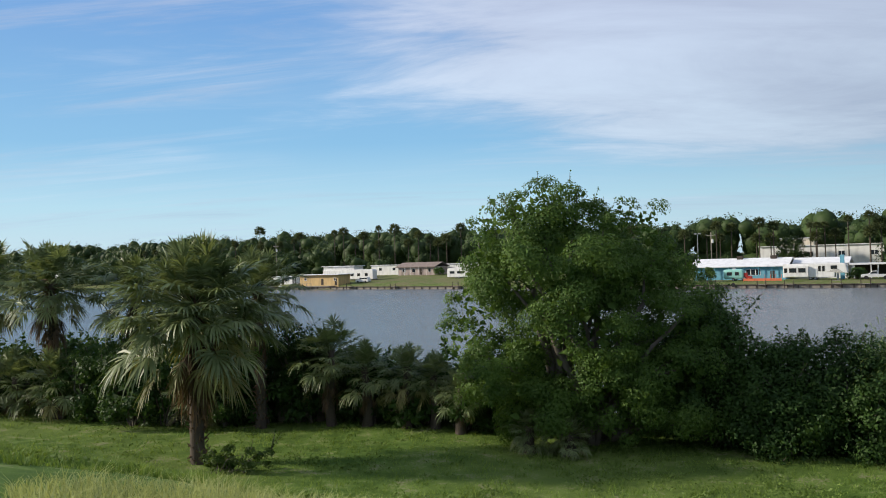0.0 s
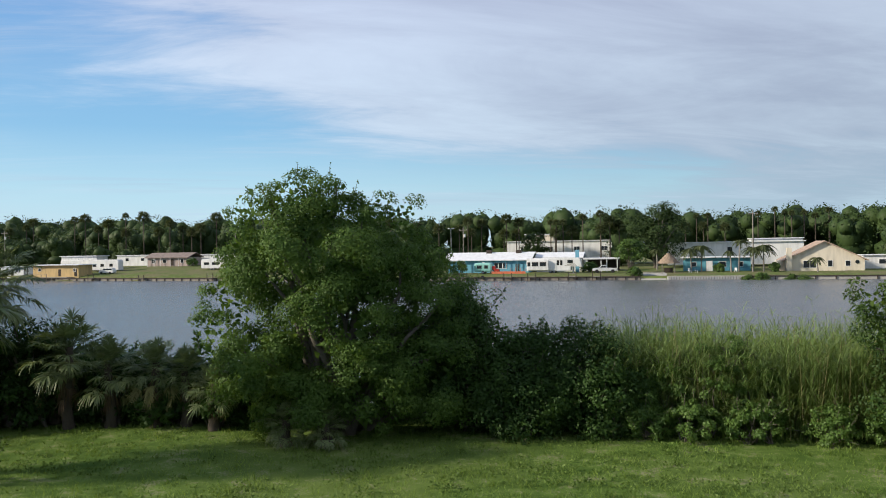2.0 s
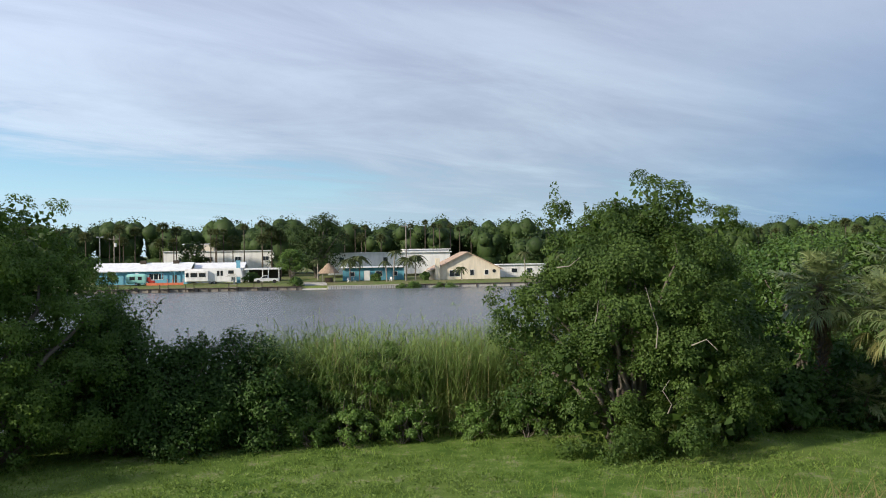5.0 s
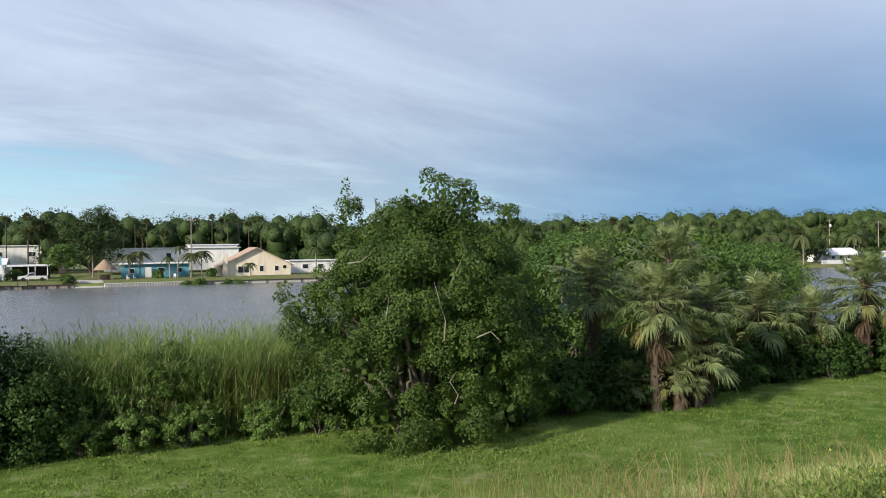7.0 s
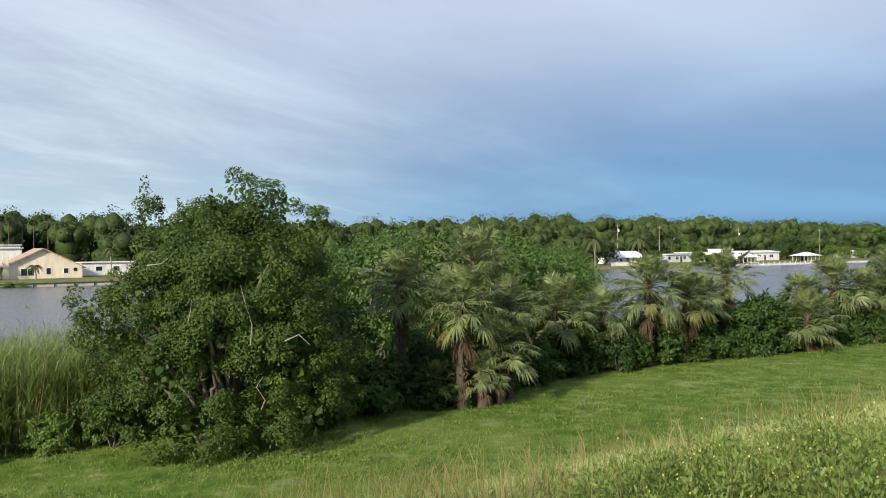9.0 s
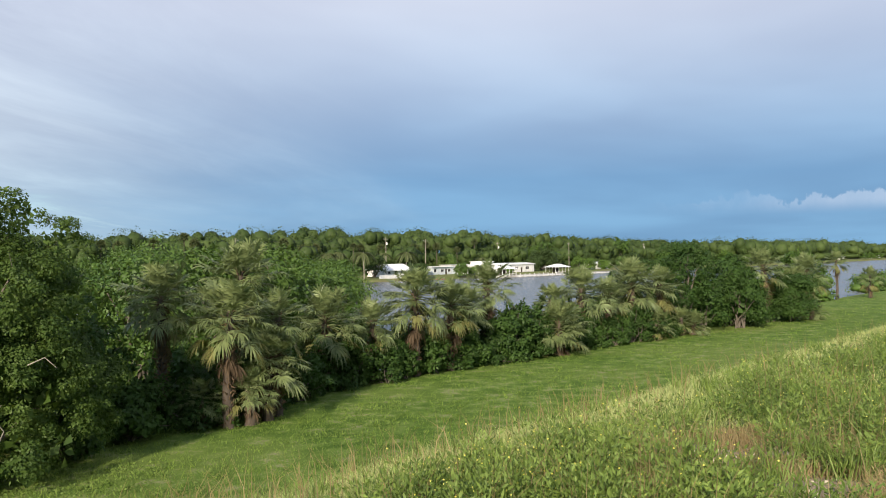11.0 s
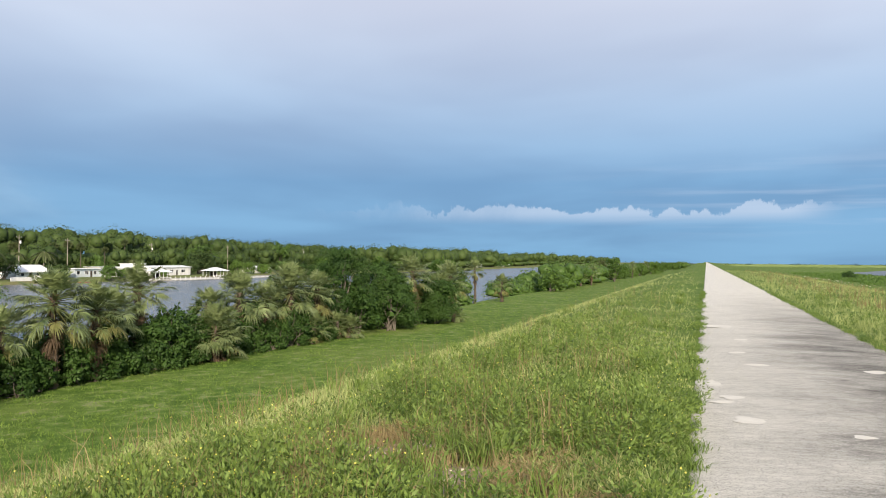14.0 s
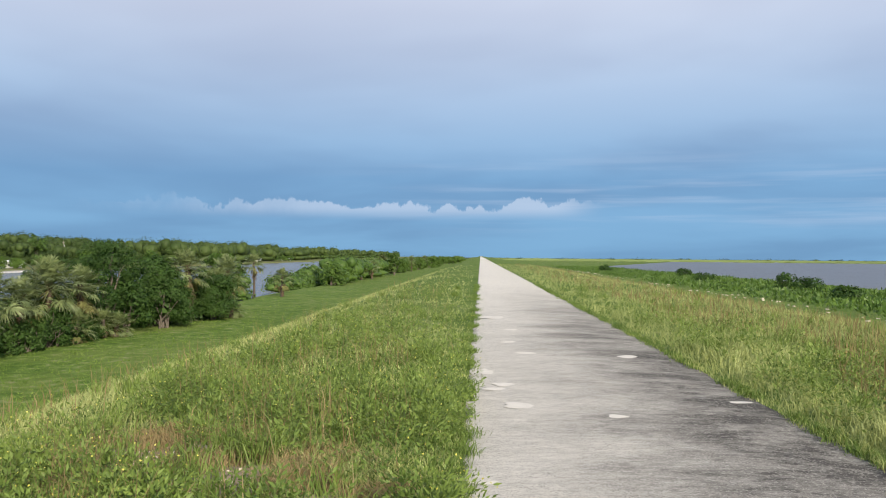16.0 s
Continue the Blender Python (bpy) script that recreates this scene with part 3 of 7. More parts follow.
def palm(name, label, x, y, height, seed, crown=1.6, fronds=58, dead=22, lean=0.0, boots=True, group="cabbage palms on the canal bank", r=0.17, pale=2, shag=0.0):
    """height: to the top of the crown; crown: its radius; shag: dead leaves clinging further down the trunk."""
    rng = np.random.default_rng(seed)
    ob = thing(name, pose(x, y, float(ground_z(x, y)) - 0.05, 0, 0, rng.uniform(0, 360)), label, "palm", group)
    k = crown / 1.2
    bud = max(0.35, height - 0.86 * k)
    t = np.linspace(0, 1, 9)
    line = np.stack([lean * t**1.5, 0.06 * np.sin(t * 5), bud * t], -1)
    rad = r * (1.15 - 0.35 * t) + 0.05 * np.exp(-t * 9)
    part("trunk", raw_mesh("trunk", *tube(line, rad, 10), BARK_PALM), None, ob)
    if boots and bud > 0.9:
        v, q = boots_arrays(rng, bud, r)
        v[:, 0] += lean * np.clip(v[:, 2] / bud, 0, 1) ** 1.5
        part("leaf_sheath", raw_mesh("leaf_sheath", v, q, FROND_DEAD), None, ob)
    top = np.array((lean, 0.0, bud))
    fronds = int(fronds * 1.42)
    shag = shag or max(0.0, bud - 1.9) * 0.55
    for i in range(fronds + dead):
        f = i / max(1, fronds - 1)
        gone = i >= fronds
        turn = math.degrees(i * 2.39996 + rng.normal(0, 0.3))
        if gone:  # hanging against the trunk
            me, s = FANS_DEAD[rng.integers(len(FANS_DEAD))], k * rng.uniform(0.5, 0.75)
            drop = rng.uniform(0.25, 0.85) * k + shag * rng.random() ** 1.5
            if shag and drop > 1.3 * k:
                me, s = FANS_DEAD[3], s * 0.5
        else:  # upright at the heart, hanging below
            row = min(len(FANS) - 1, int(len(FANS) * f + rng.normal(0, 0.5)))
            me, s = FANS[max(0, row)][rng.integers(2)], k * rng.uniform(0.85, 1.1) * (0.78 + 0.22 * min(1.0, f * 2.0))
            drop = (0.34 * f + 0.12 * rng.random()) * k
            if f > 0.82 and rng.random() < pale / 6:
                me = FANS_PALE[rng.integers(2)]
        z = max(0.35, top[2] - drop)
        along = min(1.0, z / bud) ** 1.5
        leafy = part("dead_frond" if gone else "frond", me, None, ob)
        leafy.matrix_basis = pose(lean * along, 0.0, z, rng.normal(0, 9), 0, turn) @ Matrix.Diagonal((s, s, s, 1))
    return ob


# ---------------------------------------------------------------- the near bank, from the far left along the berm
PALM = "cabbage palm with fan fronds and brown dead leaves on the berm"
palm("cabbage_palm", "tall cabbage palm with a heavy grey-green crown and shaggy trunk", -21.7, 19.0, 7.2, 1, 2.3, 135, 50, r=0.2, shag=1.2)
for k, (px, py, ph, pw) in enumerate(((-34.8, 22.3, 7.7, 1.95), (-39.3, 22.0, 7.8, 1.95), (-24.2, 24.4, 7.0, 1.65), (-31.0, 23.8, 7.1, 1.7), (-27.4, 24.6, 6.3, 1.6))):
    palm("cabbage_palm", PALM, px, py, ph, 2 + k, pw, 74, 34, shag=1.4)
for k, (px, py, ph, pw) in enumerate(((-36.4, 21.5, 2.9, 1.55), (-34.0, 22.0, 2.9, 1.45), (-38.8, 21.2, 3.0, 1.5), (-26.6, 23.6, 2.6, 1.3))):
    palm("cabbage_palm", "low bushy cabbage palm among the shrubs", px, py, ph, 12 + k, pw, 46, 14, boots=False)
for k, (px, py, ph, pw) in enumerate(((-21.8, 25.9, 4.1, 1.45), (-20.4, 26.4, 3.3, 1.25), (-18.7, 26.7, 3.2, 1.1), (-17.6, 27.0, 2.9, 0.95), (-23.0, 26.6, 3.4, 1.3), (-16.2, 26.6, 2.4, 0.9), (-12.6, 25.0, 1.5, 0.75), (-11.2, 25.1, 1.3, 0.7))):
    palm("cabbage_palm", "short trunkless palm with arching fans and a brown skirt", px, py, ph, 20 + k, pw, 44, 20, boots=False)

broadleaf("shrub", "dense green shrub between palm trunks", -31.0, 23.0, 0, [(0, 0, 1.8, 1.6, 1.4, 1.9), (0.8, 0.4, 3.2, 0.9, 0.9, 0.9), (-1.0, 0, 1.2, 1.2, 1.0, 1.2)], 31, 60, 6000, 0.14, LEAF_BUSH)
broadleaf("shrub", "vine-grown green shrub beside the palms", -24.3, 26.2, 0, [(0, 0, 2.0, 1.5, 1.3, 2.0), (0.4, 0, 3.6, 0.9, 0.9, 0.7), (1.2, 0, 1.4, 1.2, 1.0, 1.4)], 32, 60, 6000, 0.14, LEAF_BUSH)
broadleaf("shrub", "dark undergrowth below the palms", -27.5, 25.0, 0, [(0, 0, 1.2, 1.8, 1.2, 1.4), (1.8, 0, 1.0, 1.4, 1.0, 1.2)], 33, 50, 4500, 0.15, LEAF_BUSH)
broadleaf("shrub", "sprawling light green weed clump on the grass", -19.4, 18.6, 25, [(0, 0, 0.4, 0.9, 0.6, 0.5), (0.6, 0.1, 0.35, 0.6, 0.5, 0.4), (-0.6, 0, 0.3, 0.5, 0.5, 0.4)], 34, 30, 3200, 0.09, LEAF_LIME, 3, 0.02, 14, clump_r=(0.2, 0.35), core=0.0)

# the two spreading trees at the water's edge; lobes in the tree's own axes
broadleaf("oak_tree", "broad bushy oak tree with dense green crown reaching the grass", -12.0, 27.6, 24.4,
          [(-0.4, 0.3, 5.7, 3.1, 2.8, 2.4), (-2.5, 0, 8.0, 1.0, 1.1, 0.8), (-1.4, -0.1, 8.4, 1.1, 1.2, 0.9), (-0.2, 0, 8.3, 1.0, 1.1, 0.9), (-2.9, -0.2, 6.8, 1.0, 1.2, 1.0), (1.5, 0, 7.8, 0.9, 1.1, 0.8), (2.6, 0.1, 7.5, 0.9, 1.0, 0.8), (2.5, -0.2, 6.0, 1.4, 1.5, 1.3),
           (-3.2, -0.2, 4.9, 1.2, 1.4, 1.2), (-3.9, -0.2, 3.8, 1.2, 1.2, 0.8), (3.4, -0.3, 4.3, 1.6, 1.6, 1.6), (4.6, 0, 3.6, 1.1, 1.2, 1.1), (0.2, -1.8, 4.0, 2.2, 1.3, 1.5), (1.2, -1.2, 5.8, 1.5, 1.2, 1.1), (-1.6, -1.2, 6.2, 1.4, 1.2, 1.2), (-2.6, -1.2, 2.6, 1.7, 1.4, 1.3),
           (-1.2, -1.8, 1.4, 1.8, 1.1, 1.4), (1.0, -1.9, 1.7, 1.9, 1.1, 1.5), (3.2, -1.3, 2.0, 1.9, 1.3, 1.6), (4.6, -0.8, 1.4, 1.3, 1.2, 1.4)],
          41, 520, 165000, 0.098, LEAF_OAK, 5, 0.17, 46, sink=0.1, core=0.86, clump_r=(0.26, 0.74))
broadleaf("elm_tree", "broad bushy tree with pale twigs and light green leaves", 9.2, 26.6, -19.5,
          [(0.4, 0.3, 5.4, 2.6, 2.4, 2.2), (0.5, 0, 8.0, 1.0, 1.1, 0.9), (1.7, 0, 7.9, 1.0, 1.1, 0.8), (2.9, 0.1, 7.0, 0.9, 1.1, 0.9), (-0.6, -0.2, 7.3, 0.9, 1.0, 0.8), (-2.1, 0.1, 7.3, 0.6, 0.8, 0.8), (-2.25, 0.1, 8.4, 0.28, 0.35, 0.6), (-1.7, -0.3, 6.2, 1.1, 1.2, 1.0), (3.0, -0.2, 5.2, 1.0, 1.3, 1.3),
           (-2.5, -0.3, 4.9, 1.3, 1.4, 1.0), (-3.7, -0.1, 4.7, 0.9, 1.0, 0.7), (-3.4, -0.3, 3.7, 1.0, 1.1, 0.8), (0, -1.7, 4.2, 1.8, 1.2, 1.3), (1.6, -1.5, 5.6, 1.3, 1.1, 1.1), (2.0, -1.4, 3.2, 1.7, 1.4, 1.5), (-1.6, -1.3, 2.6, 1.5, 1.3, 1.3), (-0.6, -1.6, 1.0, 1.8, 1.2, 1.1), (1.6, -1.6, 1.0, 1.9, 1.2, 1.1), (3.2, 0.0, 2.4, 1.5, 1.4, 1.7)],
          42, 460, 150000, 0.098, LEAF_LIME, 4, 0.15, 46, sink=0.1, core=0.84, clump_r=(0.24, 0.72),
          bare=([(0.9, -2.6, 3.6), (0.95, -2.75, 4.2), (0.75, -2.8, 4.9), (0.62, -2.7, 5.4)], [(-0.9, -2.6, 4.2), (-0.8, -2.8, 4.6), (-0.75, -2.85, 5.0)], [(1.2, -2.7, 1.7), (1.3, -2.9, 2.0), (1.05, -2.9, 2.4), (1.25, -2.85, 2.7)],
                [(1.9, -2.7, 3.7), (2.3, -2.9, 3.9), (2.6, -3.0, 3.6)], [(-2.0, -2.4, 6.0), (-1.6, -2.6, 6.05), (-1.3, -2.6, 6.3)]))

HEDGE = "dense dark green shrub of the bank hedge"
for k, (px, py, ph, pw) in enumerate(((-7.6, 29.0, 5.4, 1.7), (-6.0, 29.0, 4.0, 1.5), (-4.6, 29.3, 3.9, 1.4), (-3.1, 29.5, 4.1, 1.6), (-5.4, 28.4, 2.2, 1.7), (-2.4, 29.0, 2.6, 1.5), (-15.3, 28.5, 3.0, 1.6), (-13.4, 30.4, 4.6, 1.9), (-10.8, 30.6, 4.8, 2.0), (-8.6, 30.4, 4.6, 1.9), (-14.8, 30.0, 3.6, 1.6), (7.2, 29.6, 4.6, 1.8), (10.0, 30.2, 4.8, 1.9), (12.2, 29.8, 4.4, 1.8))):
    broadleaf("shrub", HEDGE, px, py, k * 50, [(0, 0, ph * 0.42, pw, pw * 0.9, ph * 0.45), (0.3, 0, ph * 0.74, pw * 0.65, pw * 0.65, ph * 0.24), (-0.5, 0.2, ph * 0.6, pw * 0.7, pw * 0.7, ph * 0.3), (0, -0.4, ph * 0.22, pw * 1.05, pw * 0.8, ph * 0.24)],
              50 + k, 150, 10500, 0.115, LEAF_BUSH, 3, 0.06, 22, "shrubs of the bank hedge", sink=0.08)

for k, (px, py, ph, pw) in enumerate(((14.3, 29.2, 5.2, 1.7), (15.6, 28.0, 2.1, 1.3), (13.0, 27.2, 1.5, 1.2), (25.6, 31.6, 2.2, 1.6), (24.0, 31.4, 3.0, 1.7), (42.3, 30.3, 3.6, 1.6), (44.5, 30.5, 3.0, 1.5), (38.5, 31.5, 2.2, 1.8), (29.5, 32.5, 2.4, 1.6))):
    broadleaf("shrub", "green shrub filling the gaps below the palms", px, py, k * 40, [(0, 0, ph * 0.4, pw, pw * 0.9, ph * 0.42), (0.3, 0, ph * 0.74, pw * 0.6, pw * 0.6, ph * 0.24), (-0.4, 0.2, ph * 0.6, pw * 0.7, pw * 0.7, ph * 0.3)],
              70 + k, 44, 4200, 0.21, LEAF_BUSH, 3, 0.05, 12, "shrubs below the palms")

for k, (px, py, ph, pw, n) in enumerate(((17.8, 29.5, 6.2, 1.5, 64), (23.0, 31.5, 7.1, 1.75, 66), (19.1, 27.0, 5.5, 1.55, 66), (21.1, 27.2, 3.6, 1.4, 60), (18.4, 27.8, 1.8, 0.85, 40), (20.0, 26.9, 2.2, 1.0, 44), (21.9, 27.6, 5.0, 1.3, 52), (28.0, 31.5, 4.8, 1.7, 60), (31.3, 31.5, 4.1, 1.35, 56),
                                         (33.9, 30.8, 5.8, 1.75, 66), (36.5, 30.5, 5.0, 1.6, 62), (41.9, 32.0, 5.9, 1.65, 60), (39.0, 31.4, 4.6, 1.4, 50), (46.1, 29.4, 3.4, 1.8, 60), (51.6, 31.0, 5.4, 1.9, 60), (48.4, 31.4, 4.4, 1.5, 50), (57.6, 30.2, 5.9, 2.1, 66), (60.7, 29.5, 5.3, 1.6, 52), (54.6, 30.6, 4.6, 1.6, 50), (58.5, 28.7, 2.3, 1.3, 40), (63.0, 28.8, 2.2, 1.2, 36))):
    palm("cabbage_palm", PALM, px, py, ph + 0.15, 100 + k, pw, n, 34 if ph > 3.9 else 16, boots=ph > 3, pale=2 if px < 45 else 3)
DARK_TREE = "dark leafy bay tree standing behind the palms"
broadleaf("bay_tree", DARK_TREE, 66.7, 30.5, 0, [(0, 0, 4.9, 3.3, 2.8, 2.4), (0.6, 0, 6.3, 2.2, 2.0, 1.1), (-1.4, 0, 2.4, 2.6, 1.8, 2.2), (2.2, 0, 3.4, 2.2, 1.8, 2.6), (-2.3, 0, 4.6, 1.6, 1.5, 1.5), (0.2, 0, 7.0, 1.6, 1.5, 0.9)], 91, 150, 20000, 0.17, LEAF_BUSH, 3, 0.12, 10)
broadleaf("bay_tree", "round dark green bay bush on the berm", 71.7, 27.3, 0, [(0, 0, 2.4, 2.8, 2.2, 2.4), (-0.3, 0, 4.0, 1.9, 1.6, 1.1), (1.6, -0.4, 1.8, 1.9, 1.5, 1.8)], 93, 110, 15000, 0.17, LEAF_BUSH, 3, 0.1, 6)
broadleaf("bay_tree", "round dark green bay bush on the berm", 80.9, 25.6, 0, [(0, 0, 2.1, 2.4, 2.0, 2.1), (0.4, 0, 3.4, 1.6, 1.5, 1.0), (-1.4, 0, 1.6, 1.6, 1.4, 1.6)], 92, 100, 14000, 0.17, LEAF_BUSH, 3, 0.1, 6)
broadleaf("bay_tree", DARK_TREE, 98.0, 30.5, 0, [(0, 0, 3.8, 2.8, 2.4, 2.6), (-0.8, 0, 5.4, 1.8, 1.6, 1.0), (-3.0, 0, 2.6, 2.4, 2.0, 2.6)], 94, 80, 9000, 0.26, LEAF_OAK, 3, 0.1, 6)
broadleaf("bay_tree", DARK_TREE, 76.0, 30.0, 0, [(0, 0, 3.0, 2.8, 2.4, 2.9), (-0.8, 0, 5.0, 1.8, 1.6, 1.0)], 95, 80, 8000, 0.26, LEAF_BUSH, 3, 0.1, 6)
for k, (px, py, ph, pw, pl) in enumerate(((77.5, 27.2, 6.8, 1.95, 0.3), (90.0, 27.5, 6.2, 2.1, 0.2), (85.0, 27.0, 5.2, 1.8, 0.0), (83.6, 25.0, 1.9, 1.2, 0), (64.0, 28.2, 1.9, 1.2, 0), (130.8, 35.6, 7.0, 1.5, 0.5), (127.7, 30.4, 4.3, 1.55, 0.0))):
    palm("cabbage_palm", "cabbage palm with a bare trunk standing on mown grass" if px > 120 else PALM, px, py, ph, 130 + k, pw, 50, 40 if ph > 5 else 20, pl, boots=px < 100, pale=4)
# further along the canal
for k, (px, py, ph, pw) in enumerate(((203.2, 42.0, 5.1, 2.6), (174.7, 30.8, 4.3, 2.7), (181.0, 32.0, 3.6, 2.4), (192.0, 33.0, 3.8, 2.6), (267.6, 27.6, 7.6, 4.6), (212.0, 34.0, 4.0, 3.0), (240.0, 34.0, 4.2, 3.0), (252.0, 33.0, 4.6, 3.2), (290.0, 31.0, 5.2, 3.6), (310.0, 30.0, 4.8, 3.6), (345.0, 29.5, 5.0, 4.0), (380.0, 28.0, 5.2, 4.4), (426.8, 26.0, 6.0, 5.0), (470.0, 26.5, 5.4, 5.0), (530.0, 25.0, 5.6, 6.0), (630.0, 23.5, 5.6, 7.4), (780.0, 23.0, 5.6, 9.0))):
    broadleaf("shrub", "rounded green bush beside the canal", px, py, k * 50, [(0, 0, ph * 0.45, pw, pw * 0.8, ph * 0.46), (0.2 * pw, 0, ph * 0.76, pw * 0.6, pw * 0.6, ph * 0.24), (-0.5 * pw, 0, ph * 0.5, pw * 0.6, pw * 0.5, ph * 0.4)], 600 + k, 50, 2000, 0.36 + px * 0.0006, LEAF_OAK, 2, 0.1, 0, "bushes along the canal", (0.5, 0.9))
for k, (px, py, ph, pw) in enumerate(((229.9, 34.0, 4.8, 2.2), (225.2, 29.2, 5.1, 1.8), (219.0, 31.0, 4.6, 1.8), (335.5, 27.6, 6.4, 1.9), (245.0, 31.0, 5.0, 1.8), (400.0, 27.0, 6.4, 2.0))):
    palm("cabbage_palm", PALM, px, py, ph, 150 + k, pw, 34, 14, boots=False)

# low growth along the foot of the bank, so that the water shows only above it
rng = np.random.default_rng(77)
for k in range(34):
    px = -46 + k * 3.9 + rng.uniform(-1, 1)
    if -2.5 < px < 7.5:
        continue
    py = 33.2 + rng.uniform(-1, 1.2) - (3.0 if px < -14 else 0) + (0 if px < 60 else -2.0)
    ph = rng.uniform(2.4, 3.6) * (0.85 if px > 25 else 1)
    pw = 2.3
    broadleaf("shrub", "dark undergrowth along the water's edge", px, py, k * 70, [(0, 0, ph * 0.4, pw, pw * 0.7, ph * 0.42), (0.5, 0, ph * 0.72, pw * 0.6, pw * 0.5, ph * 0.26), (-0.9, 0.2, ph * 0.55, pw * 0.6, pw * 0.6, ph * 0.3)],
              200 + k, 36, 1300, 0.30, LEAF_BUSH, 2, 0.05, 6, "undergrowth on the bank", (0.45, 0.8), sink=0.3)

# the wooded spit behind the palms
for k, (px, py, ph, pw) in enumerate(((24, 36, 6.8, 3.2), (30, 38, 7.0, 3.4), (36, 40, 6.6, 3.4), (26, 41, 7.6, 4.0), (31, 46, 8.0, 4.4), (37, 52, 8.4, 4.6), (44, 58, 8.6, 4.8), (52, 64, 8.7, 4.8), (60, 70, 8.6, 4.8), (22, 38, 7.2, 3.4), (34, 42, 7.4, 3.8), (41, 47, 7.4, 4.0), (49, 55, 7.6, 4.2), (57, 62, 7.8, 4.2), (66, 72, 7.2, 4.4), (73, 80, 6.0, 4.2),
                                      (28, 52, 8.8, 4.6), (35, 62, 9.4, 5.0), (45, 72, 9.6, 5.2), (18, 42, 8.6, 4.0), (20, 50, 9.2, 4.6))):
    ph += 0.8
    broadleaf("spit_tree", "light green leafy tree on the wooded spit", px, py, k * 33, [(0, 0, ph * 0.52, pw * 0.85, pw * 0.8, ph * 0.42), (0.6, 0, ph * 0.78, pw * 0.6, pw * 0.6, ph * 0.2), (-1.3, 0.6, ph * 0.62, pw * 0.6, pw * 0.6, ph * 0.26), (0, -0.6, ph * 0.25, pw * 0.9, pw * 0.7, ph * 0.25)],
              300 + k, 120, 9000, 0.21, LEAF_GROVE, 3, 0.14, 0, "trees on the spit", (0.55, 0.95), sink=-0.2)


def reed_bed():
    """Tall reeds with drooping blades and some dry stalks."""
    rng = np.random.default_rng(60)
    n = 6800
    x, y = rng.uniform(-3.2, 8.0, n), 29.4 + 8.5 * rng.random(n) ** 1.5
    z = np.maximum(ground_z(x, y), -0.3)
    h = rng.normal(2.8, 0.5, n) + soft(x, y, 1.3, 2.0) * 0.4 - np.clip(z * 0, 0, 1)
    stalk, leaves = [], []
    base = np.stack([x, y, z], -1)
    tilt = rng.normal(0, 0.17, (n, 2))
    tip = base + np.stack([tilt[:, 0] * h, tilt[:, 1] * h, h], -1)
    side = unit(np.cross(tip - base, random_units(rng, n)))
    v = np.stack([base - side * 0.008, base + side * 0.008, tip + side * 0.004, tip - side * 0.004], 1).reshape(-1, 3)
    dry = rng.random(n) < 0.15
    dry_v = v.reshape(-1, 4, 3)[dry].reshape(-1, 3)
    live_v = v.reshape(-1, 4, 3)[~dry].reshape(-1, 3)
    m = 10
    k = np.repeat(np.arange(n)[~dry], m)
    f = rng.uniform(0.25, 1.0, len(k))
    at = base[k] * (1 - f)[:, None] + tip[k] * f[:, None]
    a = rng.uniform(0, 2 * np.pi, len(k))
    axis = unit(np.stack([np.cos(a), np.sin(a), rng.uniform(0.2, 1.3, len(k))], -1))
    across = unit(np.cross(axis, (0, 0, 1.0)))
    ln = rng.uniform(0.4, 0.95, len(k))
    mid, end = at + axis * ln[:, None] * 0.55, at + axis * ln[:, None] * 0.95 - np.array((0, 0, 0.35)) * ln[:, None]
    w = rng.uniform(0.007, 0.017, len(k))[:, None]
    q = np.stack([at - across * w * 0.5, at + across * w * 0.5, mid + across * w, mid - across * w], 1).reshape(-1, 3)
    t = np.stack([mid - across * w, mid + across * w, end], 1).reshape(-1, 3)
    verts = np.concatenate([live_v, q, t])
    quads = np.arange(len(live_v) + len(q)).reshape(-1, 4)
    tris = np.arange(len(live_v) + len(q), len(verts)).reshape(-1, 3)
    ob = thing("reed_bed", Matrix(), "bright green reeds with dry stalks at the water", "reeds", kind="stuff")
    part("reed_leaves", raw_mesh("reed_leaves", verts, [quads, tris], REED), None, ob)
    part("dry_stalks", raw_mesh("dry_stalks", dry_v, np.arange(len(dry_v)).reshape(-1, 4), REED_DRY), None, ob)


reed_bed()
for k, (px, py, ph, pw) in enumerate(((-1.5, 29.4, 2.5, 1.0), (-0.3, 29.6, 2.9, 0.9), (0.9, 29.5, 3.3, 0.9), (1.8, 29.7, 3.5, 0.8), (2.7, 29.8, 2.6, 0.7), (0.2, 28.9, 1.4, 0.9), (2.0, 28.9, 1.3, 1.0), (4.6, 29.3, 1.3, 1.0), (6.2, 29.0, 1.6, 0.9), (-1.2, 28.8, 1.2, 0.8))):
    broadleaf("shrub", "light green willowy shrub among the reeds", px, py, k * 60, [(0, 0, ph * 0.45, pw, pw * 0.8, ph * 0.42), (0.2, 0, ph * 0.78, pw * 0.6, pw * 0.6, ph * 0.2), (-0.4, 0.1, ph * 0.66, pw * 0.5, pw * 0.5, ph * 0.24)], 400 + k, 60, 5200, 0.085, LEAF_WILLOW, 3, 0.03, 26, "shrubs among the reeds", (0.18, 0.4), core=0.0)

